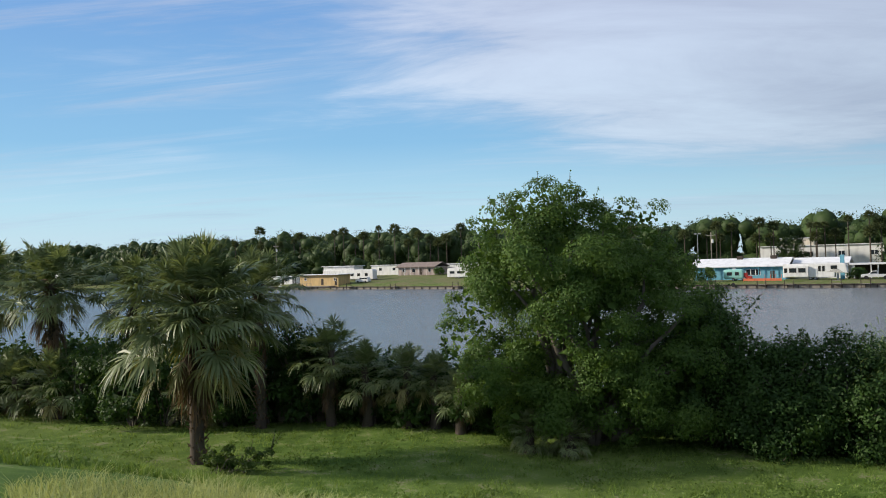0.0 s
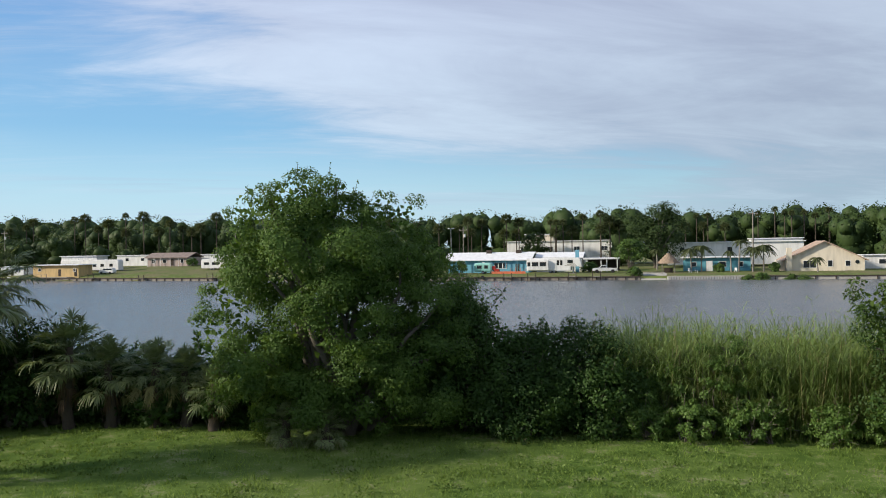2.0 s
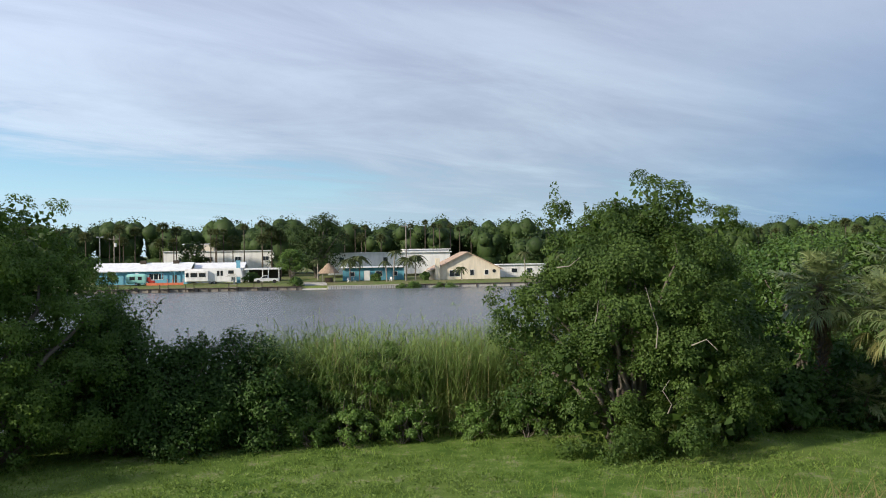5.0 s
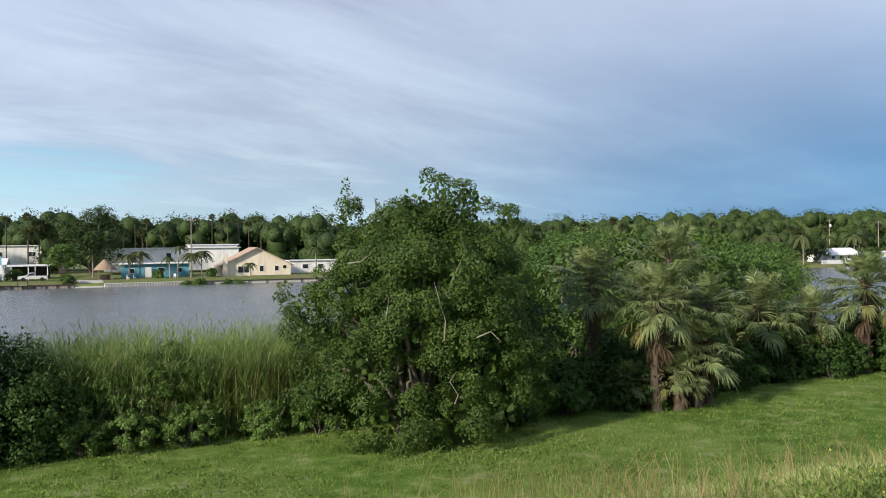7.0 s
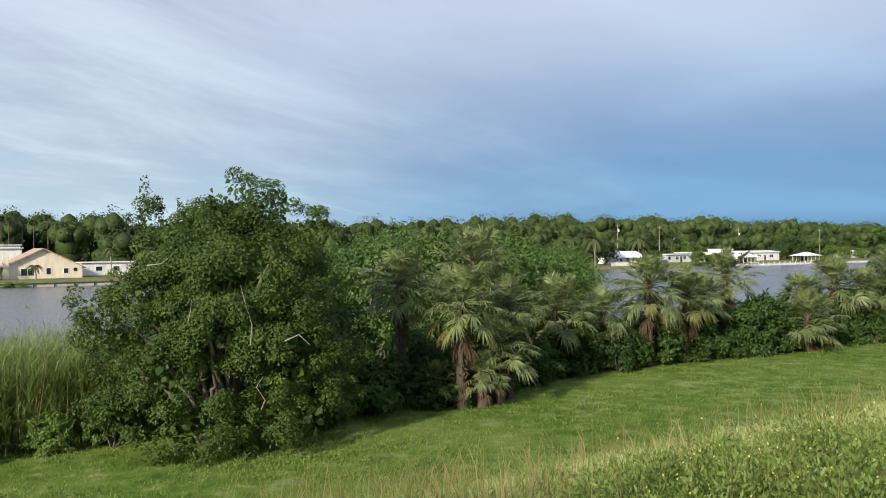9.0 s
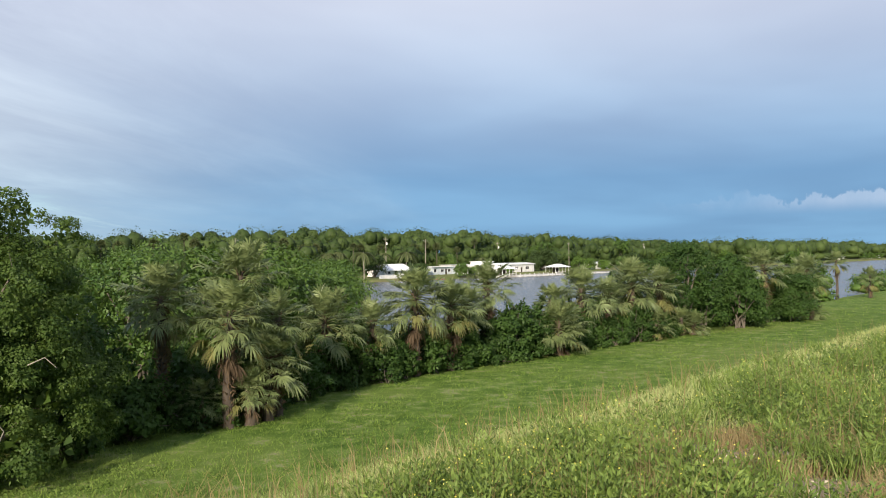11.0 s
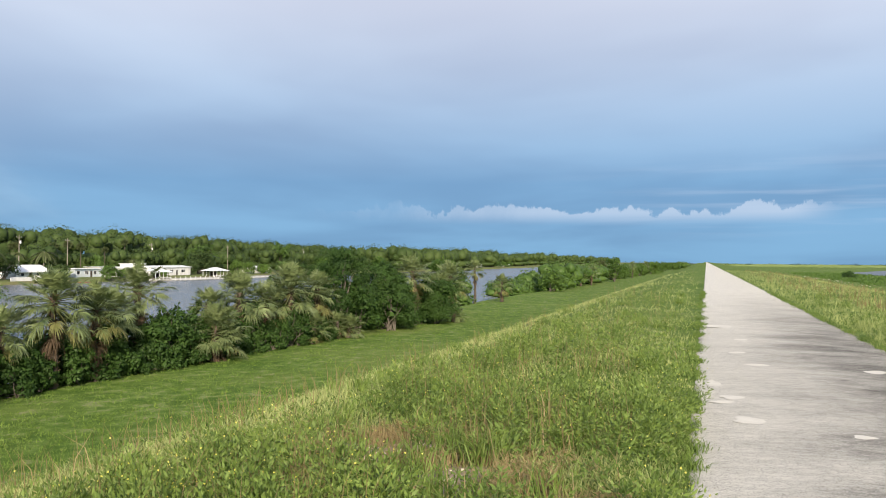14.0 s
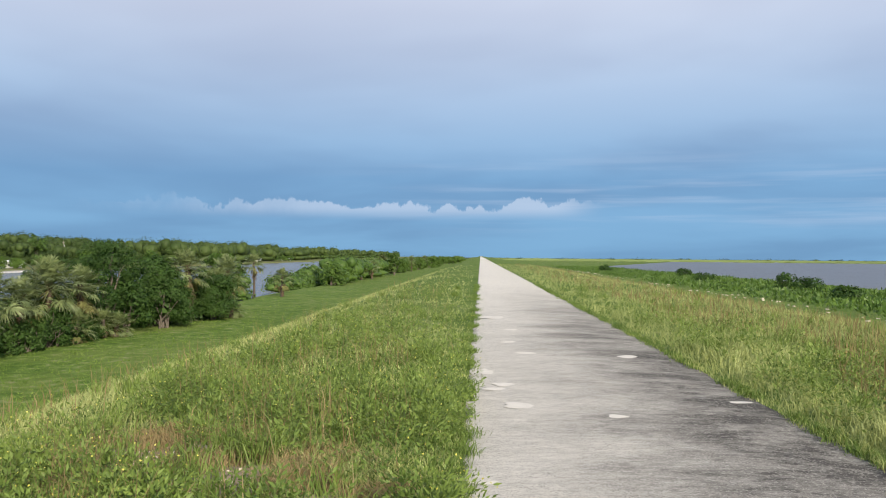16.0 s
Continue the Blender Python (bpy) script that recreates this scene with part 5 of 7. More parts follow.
def house(name, label, x0, x1, y0, depth, z0, wall_h, wall, roof, windows=(), doors=(), over=0.5, rise=0.0, along=True, roof_t=0.22, group="houses on the far bank", category="house"):
    """A low house; y0 is its canal side. rise: ridge over the eaves; along: ridge parallel to the bank."""
    cx = (x0 + x1) / 2
    ob = thing(name, pose(cx, y0, z0), label, category, group)
    w = (x1 - x0) / 2
    bm = bmesh.new()
    box(bm, -w, w, 0, depth, -0.6, wall_h)
    if rise and not along:  # gable ends towards the canal
        for y in (0.0, depth - 0.25):
            a = [bm.verts.new((-w, y, wall_h)), bm.verts.new((w, y, wall_h)), bm.verts.new((0, y, wall_h + rise))]
            b = [bm.verts.new((v.co.x, y + 0.25, v.co.z)) for v in a]
            bm.faces.new(a)
            bm.faces.new(b[::-1])
            for i in range(3):
                bm.faces.new((a[i], b[i], b[(i + 1) % 3], a[(i + 1) % 3]))
    bmesh.ops.recalc_face_normals(bm, faces=bm.faces)
    part("wall", bm, wall, ob)
    bm = bmesh.new()
    if not rise:
        box(bm, -w - over, w + over, -over, depth + over, wall_h + 0.003, wall_h + roof_t, 0.03)
    else:
        if along:
            prof = [(-over, wall_h - over * rise / (depth / 2)), (depth / 2, wall_h + rise), (depth + over, wall_h - over * rise / (depth / 2))]
            ends = (-w - over, w + over)
        else:
            prof = [(-w - over, wall_h - over * rise / w), (0, wall_h + rise), (w + over, wall_h - over * rise / w)]
            ends = (-over, depth + over)
        ring = [(a, b + 0.01) for a, b in prof] + [(a, b + roof_t) for a, b in prof[::-1]]
        sides = []
        for e in ends:
            sides.append([bm.verts.new((e, a, b) if along else (a, e, b)) for a, b in ring])
        n = len(ring)
        for i in range(n):
            bm.faces.new((sides[0][i], sides[0][(i + 1) % n], sides[1][(i + 1) % n], sides[1][i]))
        for s in sides:
            bm.faces.new((s[0], s[1], s[4], s[5]))
            bm.faces.new((s[1], s[2], s[3], s[4]))
        bmesh.ops.recalc_face_normals(bm, faces=bm.faces)
    part("roof", bm, roof, ob)
    for wx, wz, ww, wh in windows:
        window(ob, wx - cx, -0.003, wz, ww, wh)
    for dx in doors:
        door(ob, dx - cx, -0.003, 0.0)
    return ob


def profile_part(name, mat, parent, outline, y0, y1, bevel=0.08, label=""):
    """A solid drawn as a side view (x, z) and pulled from y0 to y1."""
    bm = bmesh.new()
    a = [bm.verts.new((x, y0, z)) for x, z in outline]
    b = [bm.verts.new((x, y1, z)) for x, z in outline]
    n = len(outline)
    fa, fb = bm.faces.new(a), bm.faces.new(b[::-1])
    for i in range(n):
        bm.faces.new((a[i], b[i], b[(i + 1) % n], a[(i + 1) % n]))
    bmesh.ops.recalc_face_normals(bm, faces=bm.faces)
    if bevel:
        bmesh.ops.bevel(bm, geom=[e for e in bm.edges], offset=bevel, segments=2, affect="EDGES", profile=0.6)
    return part(name, bm, mat, parent, label)


def wheel(parent, x, y, r=0.36, width=0.24):
    def disc(radius, w, dy):
        bm = bmesh.new()
        bmesh.ops.create_cone(bm, cap_ends=True, segments=20, radius1=radius, radius2=radius, depth=w, matrix=pose(x, y + dy, r, 90))
        return bm
    ob = part("wheel", disc(r, width, 0), RUBBER, parent)
    part("rim", disc(r * 0.62, 0.05, -width / 2), STEEL, ob)
    return ob


def pickup(x, y, z, turn):
    ob = thing("pickup_truck", pose(x, y, z, 0, 0, turn), "silver grey pickup truck parked on the lawn", "truck")
    body = profile_part("body", SILVER, ob, [(-2.85, 0.45), (2.75, 0.45), (2.85, 0.75), (2.75, 1.08), (1.35, 1.18), (-0.35, 1.2), (-0.4, 1.12), (-2.85, 1.12)], -0.95, 0.95, 0.06)
    profile_part("cab", SILVER, ob, [(-0.45, 1.1), (1.5, 1.12), (0.75, 1.78), (-0.3, 1.8)], -0.86, 0.86, 0.08)
    for s in (-1, 1):
        profile_part("side_window", GLASS, ob, [(-0.25, 1.22), (1.1, 1.22), (0.66, 1.68), (-0.2, 1.7)], s * 0.875 - 0.01, s * 0.875 + 0.01, 0)
        block("mirror", SILVER, ob, 1.0, 1.2, s * 1.05 - 0.08, s * 1.05 + 0.08, 1.15, 1.35, 0.03)
        block("headlight", WHITE, ob, 2.78, 2.86, s * 0.72 - 0.16, s * 0.72 + 0.16, 0.78, 0.98, 0.02)
    profile_part("windscreen", GLASS, ob, [(1.42, 1.2), (1.46, 1.2), (0.86, 1.72), (0.82, 1.72)], -0.75, 0.75, 0)
    block("bumper", STEEL, ob, 2.8, 2.95, -0.92, 0.92, 0.42, 0.62, 0.04)
    block("bed_floor", RUBBER, ob, -2.75, -0.5, -0.8, 0.8, 1.12, 1.125)
    for wx in (-1.85, 1.85):
        for wy in (-0.86, 0.86):
            wheel(ob, wx, wy, 0.4, 0.26)
    return ob


def minivan(x, y, z, turn, label="white minivan parked on the lawn"):
    ob = thing("minivan", pose(x, y, z, 0, 0, turn), label, "car")
    profile_part("body", WHITE, ob, [(-2.45, 0.35), (2.4, 0.35), (2.5, 0.7), (2.3, 0.98), (1.45, 1.08), (-2.5, 1.1)], -0.92, 0.92, 0.08)
    profile_part("roof", WHITE, ob, [(-2.42, 1.05), (1.5, 1.06), (0.6, 1.72), (-2.1, 1.76)], -0.82, 0.82, 0.1)
    for s in (-1, 1):
        for a, b in ((-2.1, -1.2), (-1.1, -0.1), (0.0, 0.75)):
            profile_part("side_window", GLASS, ob, [(a, 1.12), (b + 0.15, 1.12), (b, 1.58), (a + 0.08, 1.6)], s * 0.84 - 0.012, s * 0.84 + 0.012, 0)
    profile_part("windscreen", GLASS, ob, [(1.5, 1.1), (1.54, 1.1), (0.74, 1.66), (0.70, 1.66)], -0.7, 0.7, 0)
    for wx in (-1.5, 1.5):
        for wy in (-0.84, 0.84):
            wheel(ob, wx, wy, 0.34, 0.22)
    return ob


def travel_trailer(x, y, z, length, height, label, goose=False, mat=None, wins=(), round_ends=0.25, name="travel_trailer"):
    ob = thing(name, pose(x, y, z), label, "trailer", "trailers on the far bank")
    h = length / 2
    if goose:  # raised nose over the hitch
        out = [(-h, 0.55), (h - 2.6, 0.55), (h - 2.5, 1.55), (h - 0.1, 1.55), (h, 1.9), (h - 0.35, height - 0.2), (h - 0.8, height), (-h, height - 0.05)]
    else:
        out = [(-h, 0.5), (h, 0.5), (h, height - 0.5), (h - 0.4, height), (-h + 0.3, height), (-h, height - 0.4)]
    profile_part("body", mat or WHITE, ob, out, 0.0, 2.4, round_ends * 0.5)
    for wx, wz, ww, wh in wins:
        window(ob, wx, -0.003, wz, ww, wh, DARK_WOOD, depth=0.04)
    for wx in ((-0.9, 0.1) if length > 6 else (0.0,)):
        wheel(ob, wx, 0.12, 0.36, 0.2)
        wheel(ob, wx, 2.28, 0.36, 0.2)
    block("roof_vent", WHITE, ob, -0.4, 0.2, 1.0, 1.6, height - 0.02, height + 0.2, 0.03)
    block("hitch", STEEL, ob, h - (2.3 if goose else 0.0), h - (1.9 if goose else -0.9), 1.1, 1.3, 0.0 if goose else 0.42, 1.56 if goose else 0.55)
    return ob


# ---------------------------------------------------------------- the far bank: houses and vehicles
def fz(x, y):
    return float(ground_z(x, y))


# around the boat cabin, beyond the palms
cabin = house("cabin", "flat-roofed tan wooden cabin at the water's edge", -185.6, -169.6, 206.5, 6.0, 1.25, 3.2, TAN, ROOF_WHITE, [(-183.2, 1.9, 0.9, 0.7), (-171.0, 1.8, 0.7, 0.8)], (-176.2, -170.6), 0.9, category="cabin")
block("porch_roof", ROOF_WHITE, cabin, -11.2, -8.5, -0.5, 5.0, 3.05, 3.2, 0.02)
for sx in (-10.8, -9.8):
    block("post", DARK_WOOD, cabin, sx - 0.07, sx + 0.07, -0.3, -0.16, -0.2, 3.05)
deck = thing("deck", pose(-178, 203.2, 0.9), "low weathered wooden deck with rail over the water", "deck")
block("deck_floor", GREY_WOOD, deck, -7.5, 7.0, 0, 3.4, -0.08, 0.12)
for k in range(9):
    block("post", GREY_WOOD, deck, -7.4 + k * 1.8, -7.26 + k * 1.8, 0.05, 0.19, -2.0, 1.0 if k < 5 else 0.3)
block("rail", GREY_WOOD, deck, -7.5, 0.0, 0.06, 0.16, 0.92, 1.0)
boat = thing("motor_boat", pose(-190.5, 202.6, 0.0, 0, 0, 3), "dark open motor boat moored by the deck", "boat")
profile_part("hull", DARK_WOOD, boat, [(-3.0, -0.2), (2.2, -0.2), (3.4, 0.75), (-3.0, 0.7)], -0.9, 0.9, 0.15)
block("console", WHITE, boat, -0.6, 0.2, -0.4, 0.4, 0.6, 1.25, 0.05)
block("outboard", RUBBER, boat, -3.35, -2.95, -0.2, 0.2, 0.2, 1.1, 0.06)
house("trailer_home", "small white trailer home with a shaded porch", -203.5, -195.0, 213.0, 4.0, fz(-199, 213), 2.6, WHITE, ROOF_WHITE, [(-201.0, 1.5, 1.0, 0.9), (-197.4, 1.5, 1.0, 0.9)], (-199.2,), 0.4)
travel_trailer(-183.5, 222.0, fz(-183, 222), 11.0, 3.6, "long white trailer home behind the cabin", wins=[(-3.5, 1.9, 0.9, 0.7), (-0.5, 1.9, 1.4, 0.7), (3.2, 1.9, 1.0, 0.7)])
house("trailer_home", "long white trailer home with flat pale roof", -192.0, -178.5, 226.0, 5.0, fz(-185, 226) + 1.2, 3.2, WHITE, ROOF_WHITE, [(-189, 1.7, 1.2, 0.9), (-184, 1.7, 1.2, 0.9), (-180.5, 1.7, 1.0, 0.9)], (-186.6,), 0.5)
travel_trailer(-171.0, 219.5, fz(-171, 219), 10.5, 3.7, "white travel trailer behind the minivan", wins=[(-3.4, 2.0, 1.1, 0.7), (-0.6, 2.0, 1.0, 0.7), (2.6, 2.0, 1.0, 0.7)])
minivan(-164.3, 212.5, fz(-164, 212.5), 180)
brown = house("bungalow", "low faded brown bungalow with a shallow gable roof", -168.0, -153.0, 237.0, 8.0, fz(-160, 237), 2.7, PINKISH, ROOF_BROWN, [(-165.5, 1.5, 1.2, 1.1), (-161.5, 1.5, 1.3, 1.1), (-155.0, 1.5, 1.0, 1.1)], (-158.6,), 0.7, 1.3)
for sx in (-7.0, -4.5, -2.0, 1.5, 4.5):
    block("post", WHITE, brown, sx - 0.06, sx + 0.06, -0.62, -0.5, -0.4, 2.5)
house("trailer_home", "long low white trailer home behind the lawn", -184.0, -169.5, 243.0, 5.0, fz(-176, 243) + 0.5, 2.9, WHITE, ROOF_WHITE, [(-180, 1.6, 1.2, 0.9), (-174, 1.6, 1.2, 0.9)], (), 0.3)
house("trailer_home", "long low white trailer home behind the lawn", -155.5, -140.0, 246.0, 5.0, fz(-148, 246), 3.3, WHITE, ROOF_WHITE, [(-150, 1.6, 1.2, 0.9), (-145, 1.6, 1.2, 0.9)], (), 0.3)
travel_trailer(-132.5, 218.5, fz(-132, 218.5), 8.0, 3.3, "white travel trailer with dark window band", wins=[(-2.2, 1.9, 1.5, 0.6), (0.8, 1.9, 2.2, 0.6)])
house("trailer_home", "far white trailer home among trees", -307, -295, 232, 4.5, fz(-300, 232) + 1.0, 3.2, WHITE, ROOF_WHITE, [(-303, 1.6, 1.4, 1.0), (-298, 1.6, 1.4, 1.0)], (), 0.4)
house("trailer_home", "far white trailer home among trees", -372, -360, 236, 4.5, fz(-366, 236) + 3.0, 3.2, WHITE, ROOF_WHITE, [(-368, 1.6, 1.4, 1.0)], (), 0.4)

# the blue house, the big trailer and the truck
blue = house("blue_house", "long sky-blue house with a broad white roof", -57.5, -36.6, 206.0, 9.0, fz(-47, 206), 3.3, BLUE, ROOF_WHITE, [(-44.9, 1.75, 0.9, 1.3), (-43.8, 1.75, 0.9, 1.3), (-42.7, 1.75, 0.9, 1.3), (-53.5, 1.8, 1.4, 1.2)], (-39.5,), 0.9, 1.55, True)
for sx in (-5.5, -2.2, 4.6, 7.6, 10.2):
    block("post", BLUE, blue, sx - 0.07, sx + 0.07, -0.75, -0.6, -0.4, 3.0)
for vx in (-0.5, 7.2):
    block("roof_box", DARK_WOOD, blue, vx - 0.7, vx + 0.7, 3.6, 4.6, 4.5, 5.6, 0.03)
house("annex", "white-roofed annex of the blue house", -35.4, -24.0, 210.0, 7.0, fz(-30, 210), 3.5, WHITE, ROOF_WHITE, [(-30, 1.8, 1.0, 0.9)], (), 0.4, 1.1)
end = thing("parapet", pose(-24.6, 205.4, fz(-24, 206)), "narrow blue wall at the roof's end", "wall")
block("wall", BLUE, end, -0.45, 0.45, 0.0, 0.3, -0.5, 5.4)
vintage = travel_trailer(-46.9, 199.8, fz(-47, 200), 4.6, 2.7, "rounded mint green vintage trailer", False, MINT, [(-0.9, 1.7, 1.0, 0.6), (0.8, 1.7, 0.7, 0.6)], 0.9, "vintage_trailer")
fence = thing("mesh_fence", pose(-40.2, 198.4, fz(-40, 198.4)), "orange mesh fence on the lawn", "fence")
block("mesh", ORANGE, fence, -4.2, 4.0, 0, 0.05, 0.05, 0.6)
for k in range(8):
    block("post", ORANGE, fence, -4.2 + k * 1.17, -4.12 + k * 1.17, -0.04, 0.0, -0.2, 1.5 if k > 3 else 0.7)
red_car = thing("tractor", pose(-44.0, 200.6, fz(-44, 200)), "small red tractor beside the vintage trailer", "tractor")
profile_part("body", RED_PAINT, red_car, [(-1.0, 0.5), (1.1, 0.5), (1.1, 1.1), (0.2, 1.2), (0.1, 1.9), (-0.9, 1.9)], -0.5, 0.5, 0.08)
for wx, wr in ((-0.6, 0.55), (0.8, 0.35)):
    wheel(red_car, wx, -0.5, wr, 0.2)
    wheel(red_car, wx, 0.5, wr, 0.2)
fifth = travel_trailer(-29.6, 200.4, fz(-30, 200.4), 13.2, 3.65, "big white fifth-wheel trailer with slide-outs and dark swooshes", True, WHITE,
                       [(-2.9, 2.35, 1.3, 0.75), (1.0, 2.5, 0.35, 1.0), (1.8, 2.5, 0.35, 1.0), (3.9, 2.75, 1.1, 0.6)], 0.3, "fifth_wheel_trailer")
slide = block("slide_out", WHITE, fifth, -6.3, -1.2, -0.75, -0.01, 0.75, 3.1, 0.05)
for wx, ww in ((-5.9, 0.5), (-4.4, 1.3), (-2.5, 1.3)):
    window(slide, wx, -0.753, 2.2, ww, 0.8, DARK_WOOD, depth=0.04)
for k in range(3):
    block("swoosh", GREY_WOOD, fifth, 2.6 + k * 0.5, 5.6 - k * 0.3, -0.012, 0.0, 1.75 + k * 0.22, 1.83 + k * 0.22)
door(fifth, 0.2, -0.003, 0.75, 0.7, 1.9, WHITE)
pickup(-17.6, 201.5, fz(-17.6, 201.5), 180)
port = thing("carport", pose(-19.0, 209.0, fz(-19, 209)), "open carport with a white flat roof", "carport")
block("roof", ROOF_WHITE, port, -4.5, 4.0, -0.5, 6.0, 3.0, 3.35, 0.03)
for sx in (-3.6, -0.2, 1.2, 3.7):
    block("post", WHITE, port, sx - 0.1, sx + 0.1, -0.3, -0.1, -0.3, 3.0)
block("rear_wall", DARK_WOOD, port, -4.2, 3.8, 5.6, 5.8, -0.3, 3.0)

# tiki hut, teal house, gabled house
tiki = thing("tiki_hut", pose(-3.1, 200.2, fz(-3, 200)), "open tiki hut with a palm-thatched roof", "hut")
for sx in (-1.4, 1.4):
    for sy in (-1.2, 1.2):
        block("post", GREY_WOOD, tiki, sx - 0.09, sx + 0.09, sy - 0.09, sy + 0.09, -0.3, 2.5)
bm = bmesh.new()
for k in range(5):
    f = k / 5
    bmesh.ops.create_cone(bm, cap_ends=True, segments=12, radius1=2.35 * (1 - f) + 0.25, radius2=2.1 * (1 - f), depth=0.62, matrix=pose(0, 0, 2.45 + k * 0.42, 0, 0, k * 9))
part("thatch_roof", bm, THATCH, tiki)
block("bar_counter", DARK_WOOD, tiki, -1.0, 1.0, -0.3, 0.3, 0.0, 1.05, 0.03)
teal = house("teal_house", "low teal blue house with a white flat roof", 0.2, 15.2, 206.5, 8.0, fz(7, 206.5), 3.1, TEAL, ROOF_WHITE, [(2.5, 1.6, 1.2, 1.0), (9.0, 1.6, 1.5, 1.2), (13.0, 1.6, 1.0, 1.0)], (5.8,), 0.8)
block("porch_screen", WHITE, teal, -2.3, -0.9, -0.5, -0.4, 0.0, 2.4)
house("long_house", "long two-tone white building with shutters", -3.8, 30.0, 232.0, 8.0, fz(12, 232) + 1.2, 5.2, WHITE, ROOF_WHITE, [(0.0, 3.4, 1.2, 1.2), (5.0, 3.4, 1.2, 1.2), (12.0, 3.4, 1.2, 1.2), (17.0, 3.4, 1.2, 1.2)], (), 0.5)
house("long_house", "white building with a raised roof behind", 18.0, 31.0, 242.0, 8.0, fz(24, 242) + 2.6, 4.6, WHITE, ROOF_WHITE, [(20, 3.2, 1.4, 1.0), (23.5, 3.2, 1.4, 1.0), (27, 3.2, 1.4, 1.0)], (), 0.4)
house("long_house", "far white shed row between trees", -51.0, -14.5, 250.0, 9.0, fz(-33, 250) + 1.5, 6.0, WHITE, ROOF_WHITE, [(-46, 3.8, 1.6, 1.2), (-38, 3.8, 1.6, 1.2), (-30, 3.8, 1.6, 1.2), (-22, 3.8, 1.6, 1.2)], (), 0.4)
house("long_house", "far cream shed with flat roof between trees", -48.0, -39.0, 264.0, 7.0, fz(-44, 264) + 4.0, 5.8, CREAM, ROOF_WHITE, [(-44, 3.5, 1.6, 1.2)], (), 0.3)
gable = house("gabled_house", "cream stucco house with a wide tan gable roof", 22.4, 38.6, 203.0, 12.0, fz(30, 203), 2.5, CREAM, ROOF_TAN, [(27.4, 1.45, 2.6, 1.5), (31.6, 1.6, 0.9, 1.3), (35.2, 1.6, 0.9, 1.1)], (), 0.7, 4.0, False)
bm = bmesh.new()
bmesh.ops.create_cone(bm, cap_ends=True, segments=18, radius1=0.42, radius2=0.42, depth=0.1, matrix=pose(6.6, -0.03, 1.9, 90))
part("round_window", bm, GLASS, gable)
block("chimney", CREAM, gable, -8.0, -6.9, -0.9, 0.1, -0.5, 5.2, 0.04)
block("side_wing", CREAM, gable, -9.6, -8.15, 1.5, 8.0, -0.5, 2.3)
house("trailer_home", "white trailer home beside the gabled house", 40.0, 52.0, 212.0, 5.0, fz(46, 212), 3.0, WHITE, ROOF_WHITE, [(44, 1.6, 1.4, 1.0), (48, 1.6, 1.4, 1.0)], (), 0.4)


# walls, docks and the ramp along the water
def bulkhead(x0, x1, label, piles, mat, post_mat):
    """A bank wall with its cap and piles."""
    n = max(1, round((x1 - x0) / 14))
    for k in range(n):
        a, b = x0 + (x1 - x0) * k / n, x0 + (x1 - x0) * (k + 1) / n
        ya, yb = float(shore(a)), float(shore(b))
        ln = math.hypot(b - a, yb - ya)
        ob = thing("sea_wall", pose(a, ya, 0, 0, 0, math.degrees(math.atan2(yb - ya, b - a))), label, "wall", "bank walls")
        block("facing", mat, ob, 0, ln - 0.004, -0.12, 0.75, -1.0, 0.62)
        block("cap", CONCRETE if mat is WHITE else post_mat, ob, 0, ln - 0.004, -0.3, 0.85, 0.624, 0.80, 0.02)
        m = max(1, int(ln / piles))
        for i in range(m):
            block("pile", post_mat, ob, (i + 0.5) * ln / m - 0.09, (i + 0.5) * ln / m + 0.09, -0.32, -0.125, -1.0, 0.62)


bulkhead(-260, -60, "dark timber bank wall with posts", 2.4, GREY_WOOD, DARK_WOOD)
bulkhead(-60, -9, "grey timber bank wall with posts", 2.0, GREY_WOOD, DARK_WOOD)
bulkhead(-3.2, 13.0, "white slatted sea wall", 0.55, WHITE, CONCRETE)
bulkhead(13.0, 60, "pale concrete sea wall with dark piles", 3.4, CONCRETE, DARK_WOOD)
bulkhead(236, 330, "white concrete sea wall", 4.0, WHITE, CONCRETE)
ramp = thing("boat_ramp", pose(-6.1, 188.0, -0.3), "pale concrete boat ramp into the water", "ramp")
profile_part("slab", CONCRETE, ramp, [(-2.7, -0.4), (2.7, -0.4), (2.7, 0.0), (-2.7, 0.0)], 0.0, 6.5, 0.03).matrix_basis = pose(0, 0, 0, 14)
drive = thing("driveway", pose(-7.0, 194.0, fz(-7, 196) + 0.02), "pale gravel driveway", "driveway", kind="structure")
block("slab", CONCRETE, drive, -3.0, 3.2, 0.0, 32.0, -0.25, 0.10)
for k, px in enumerate((-33.0, -23.8, -18.4, -38.5, -49.0, -120.0, -143.0, -161.0)):
    py = float(shore(px)) - 1.3
    ob = thing("dock", pose(px, py, 0), "small dark wooden boat dock with posts", "dock", "docks on the far bank")
    block("deck_floor", GREY_WOOD, ob, -1.0, 1.0, 0.0, 1.1, 0.75, 0.88)
    for sx in (-0.95, 0.8):
        block("post", DARK_WOOD, ob, sx, sx + 0.15, -0.05, 0.1, -1.2, 1.7 + 0.2 * (k % 3))
    if k in (1, 5):
        block("rail", GREY_WOOD, ob, -0.95, 0.95, 0.0, 0.08, 1.5, 1.6)
tyre = thing("tyre_fender", pose(-44.6, 189.6, 0.75), "black tyre hung on the bank wall", "tyre")
bm = bmesh.new()
bmesh.ops.create_cone(bm, cap_ends=True, segments=18, radius1=0.45, radius2=0.45, depth=0.22, matrix=pose(0, 0, 0, 90))
part("tyre", bm, RUBBER, tyre)
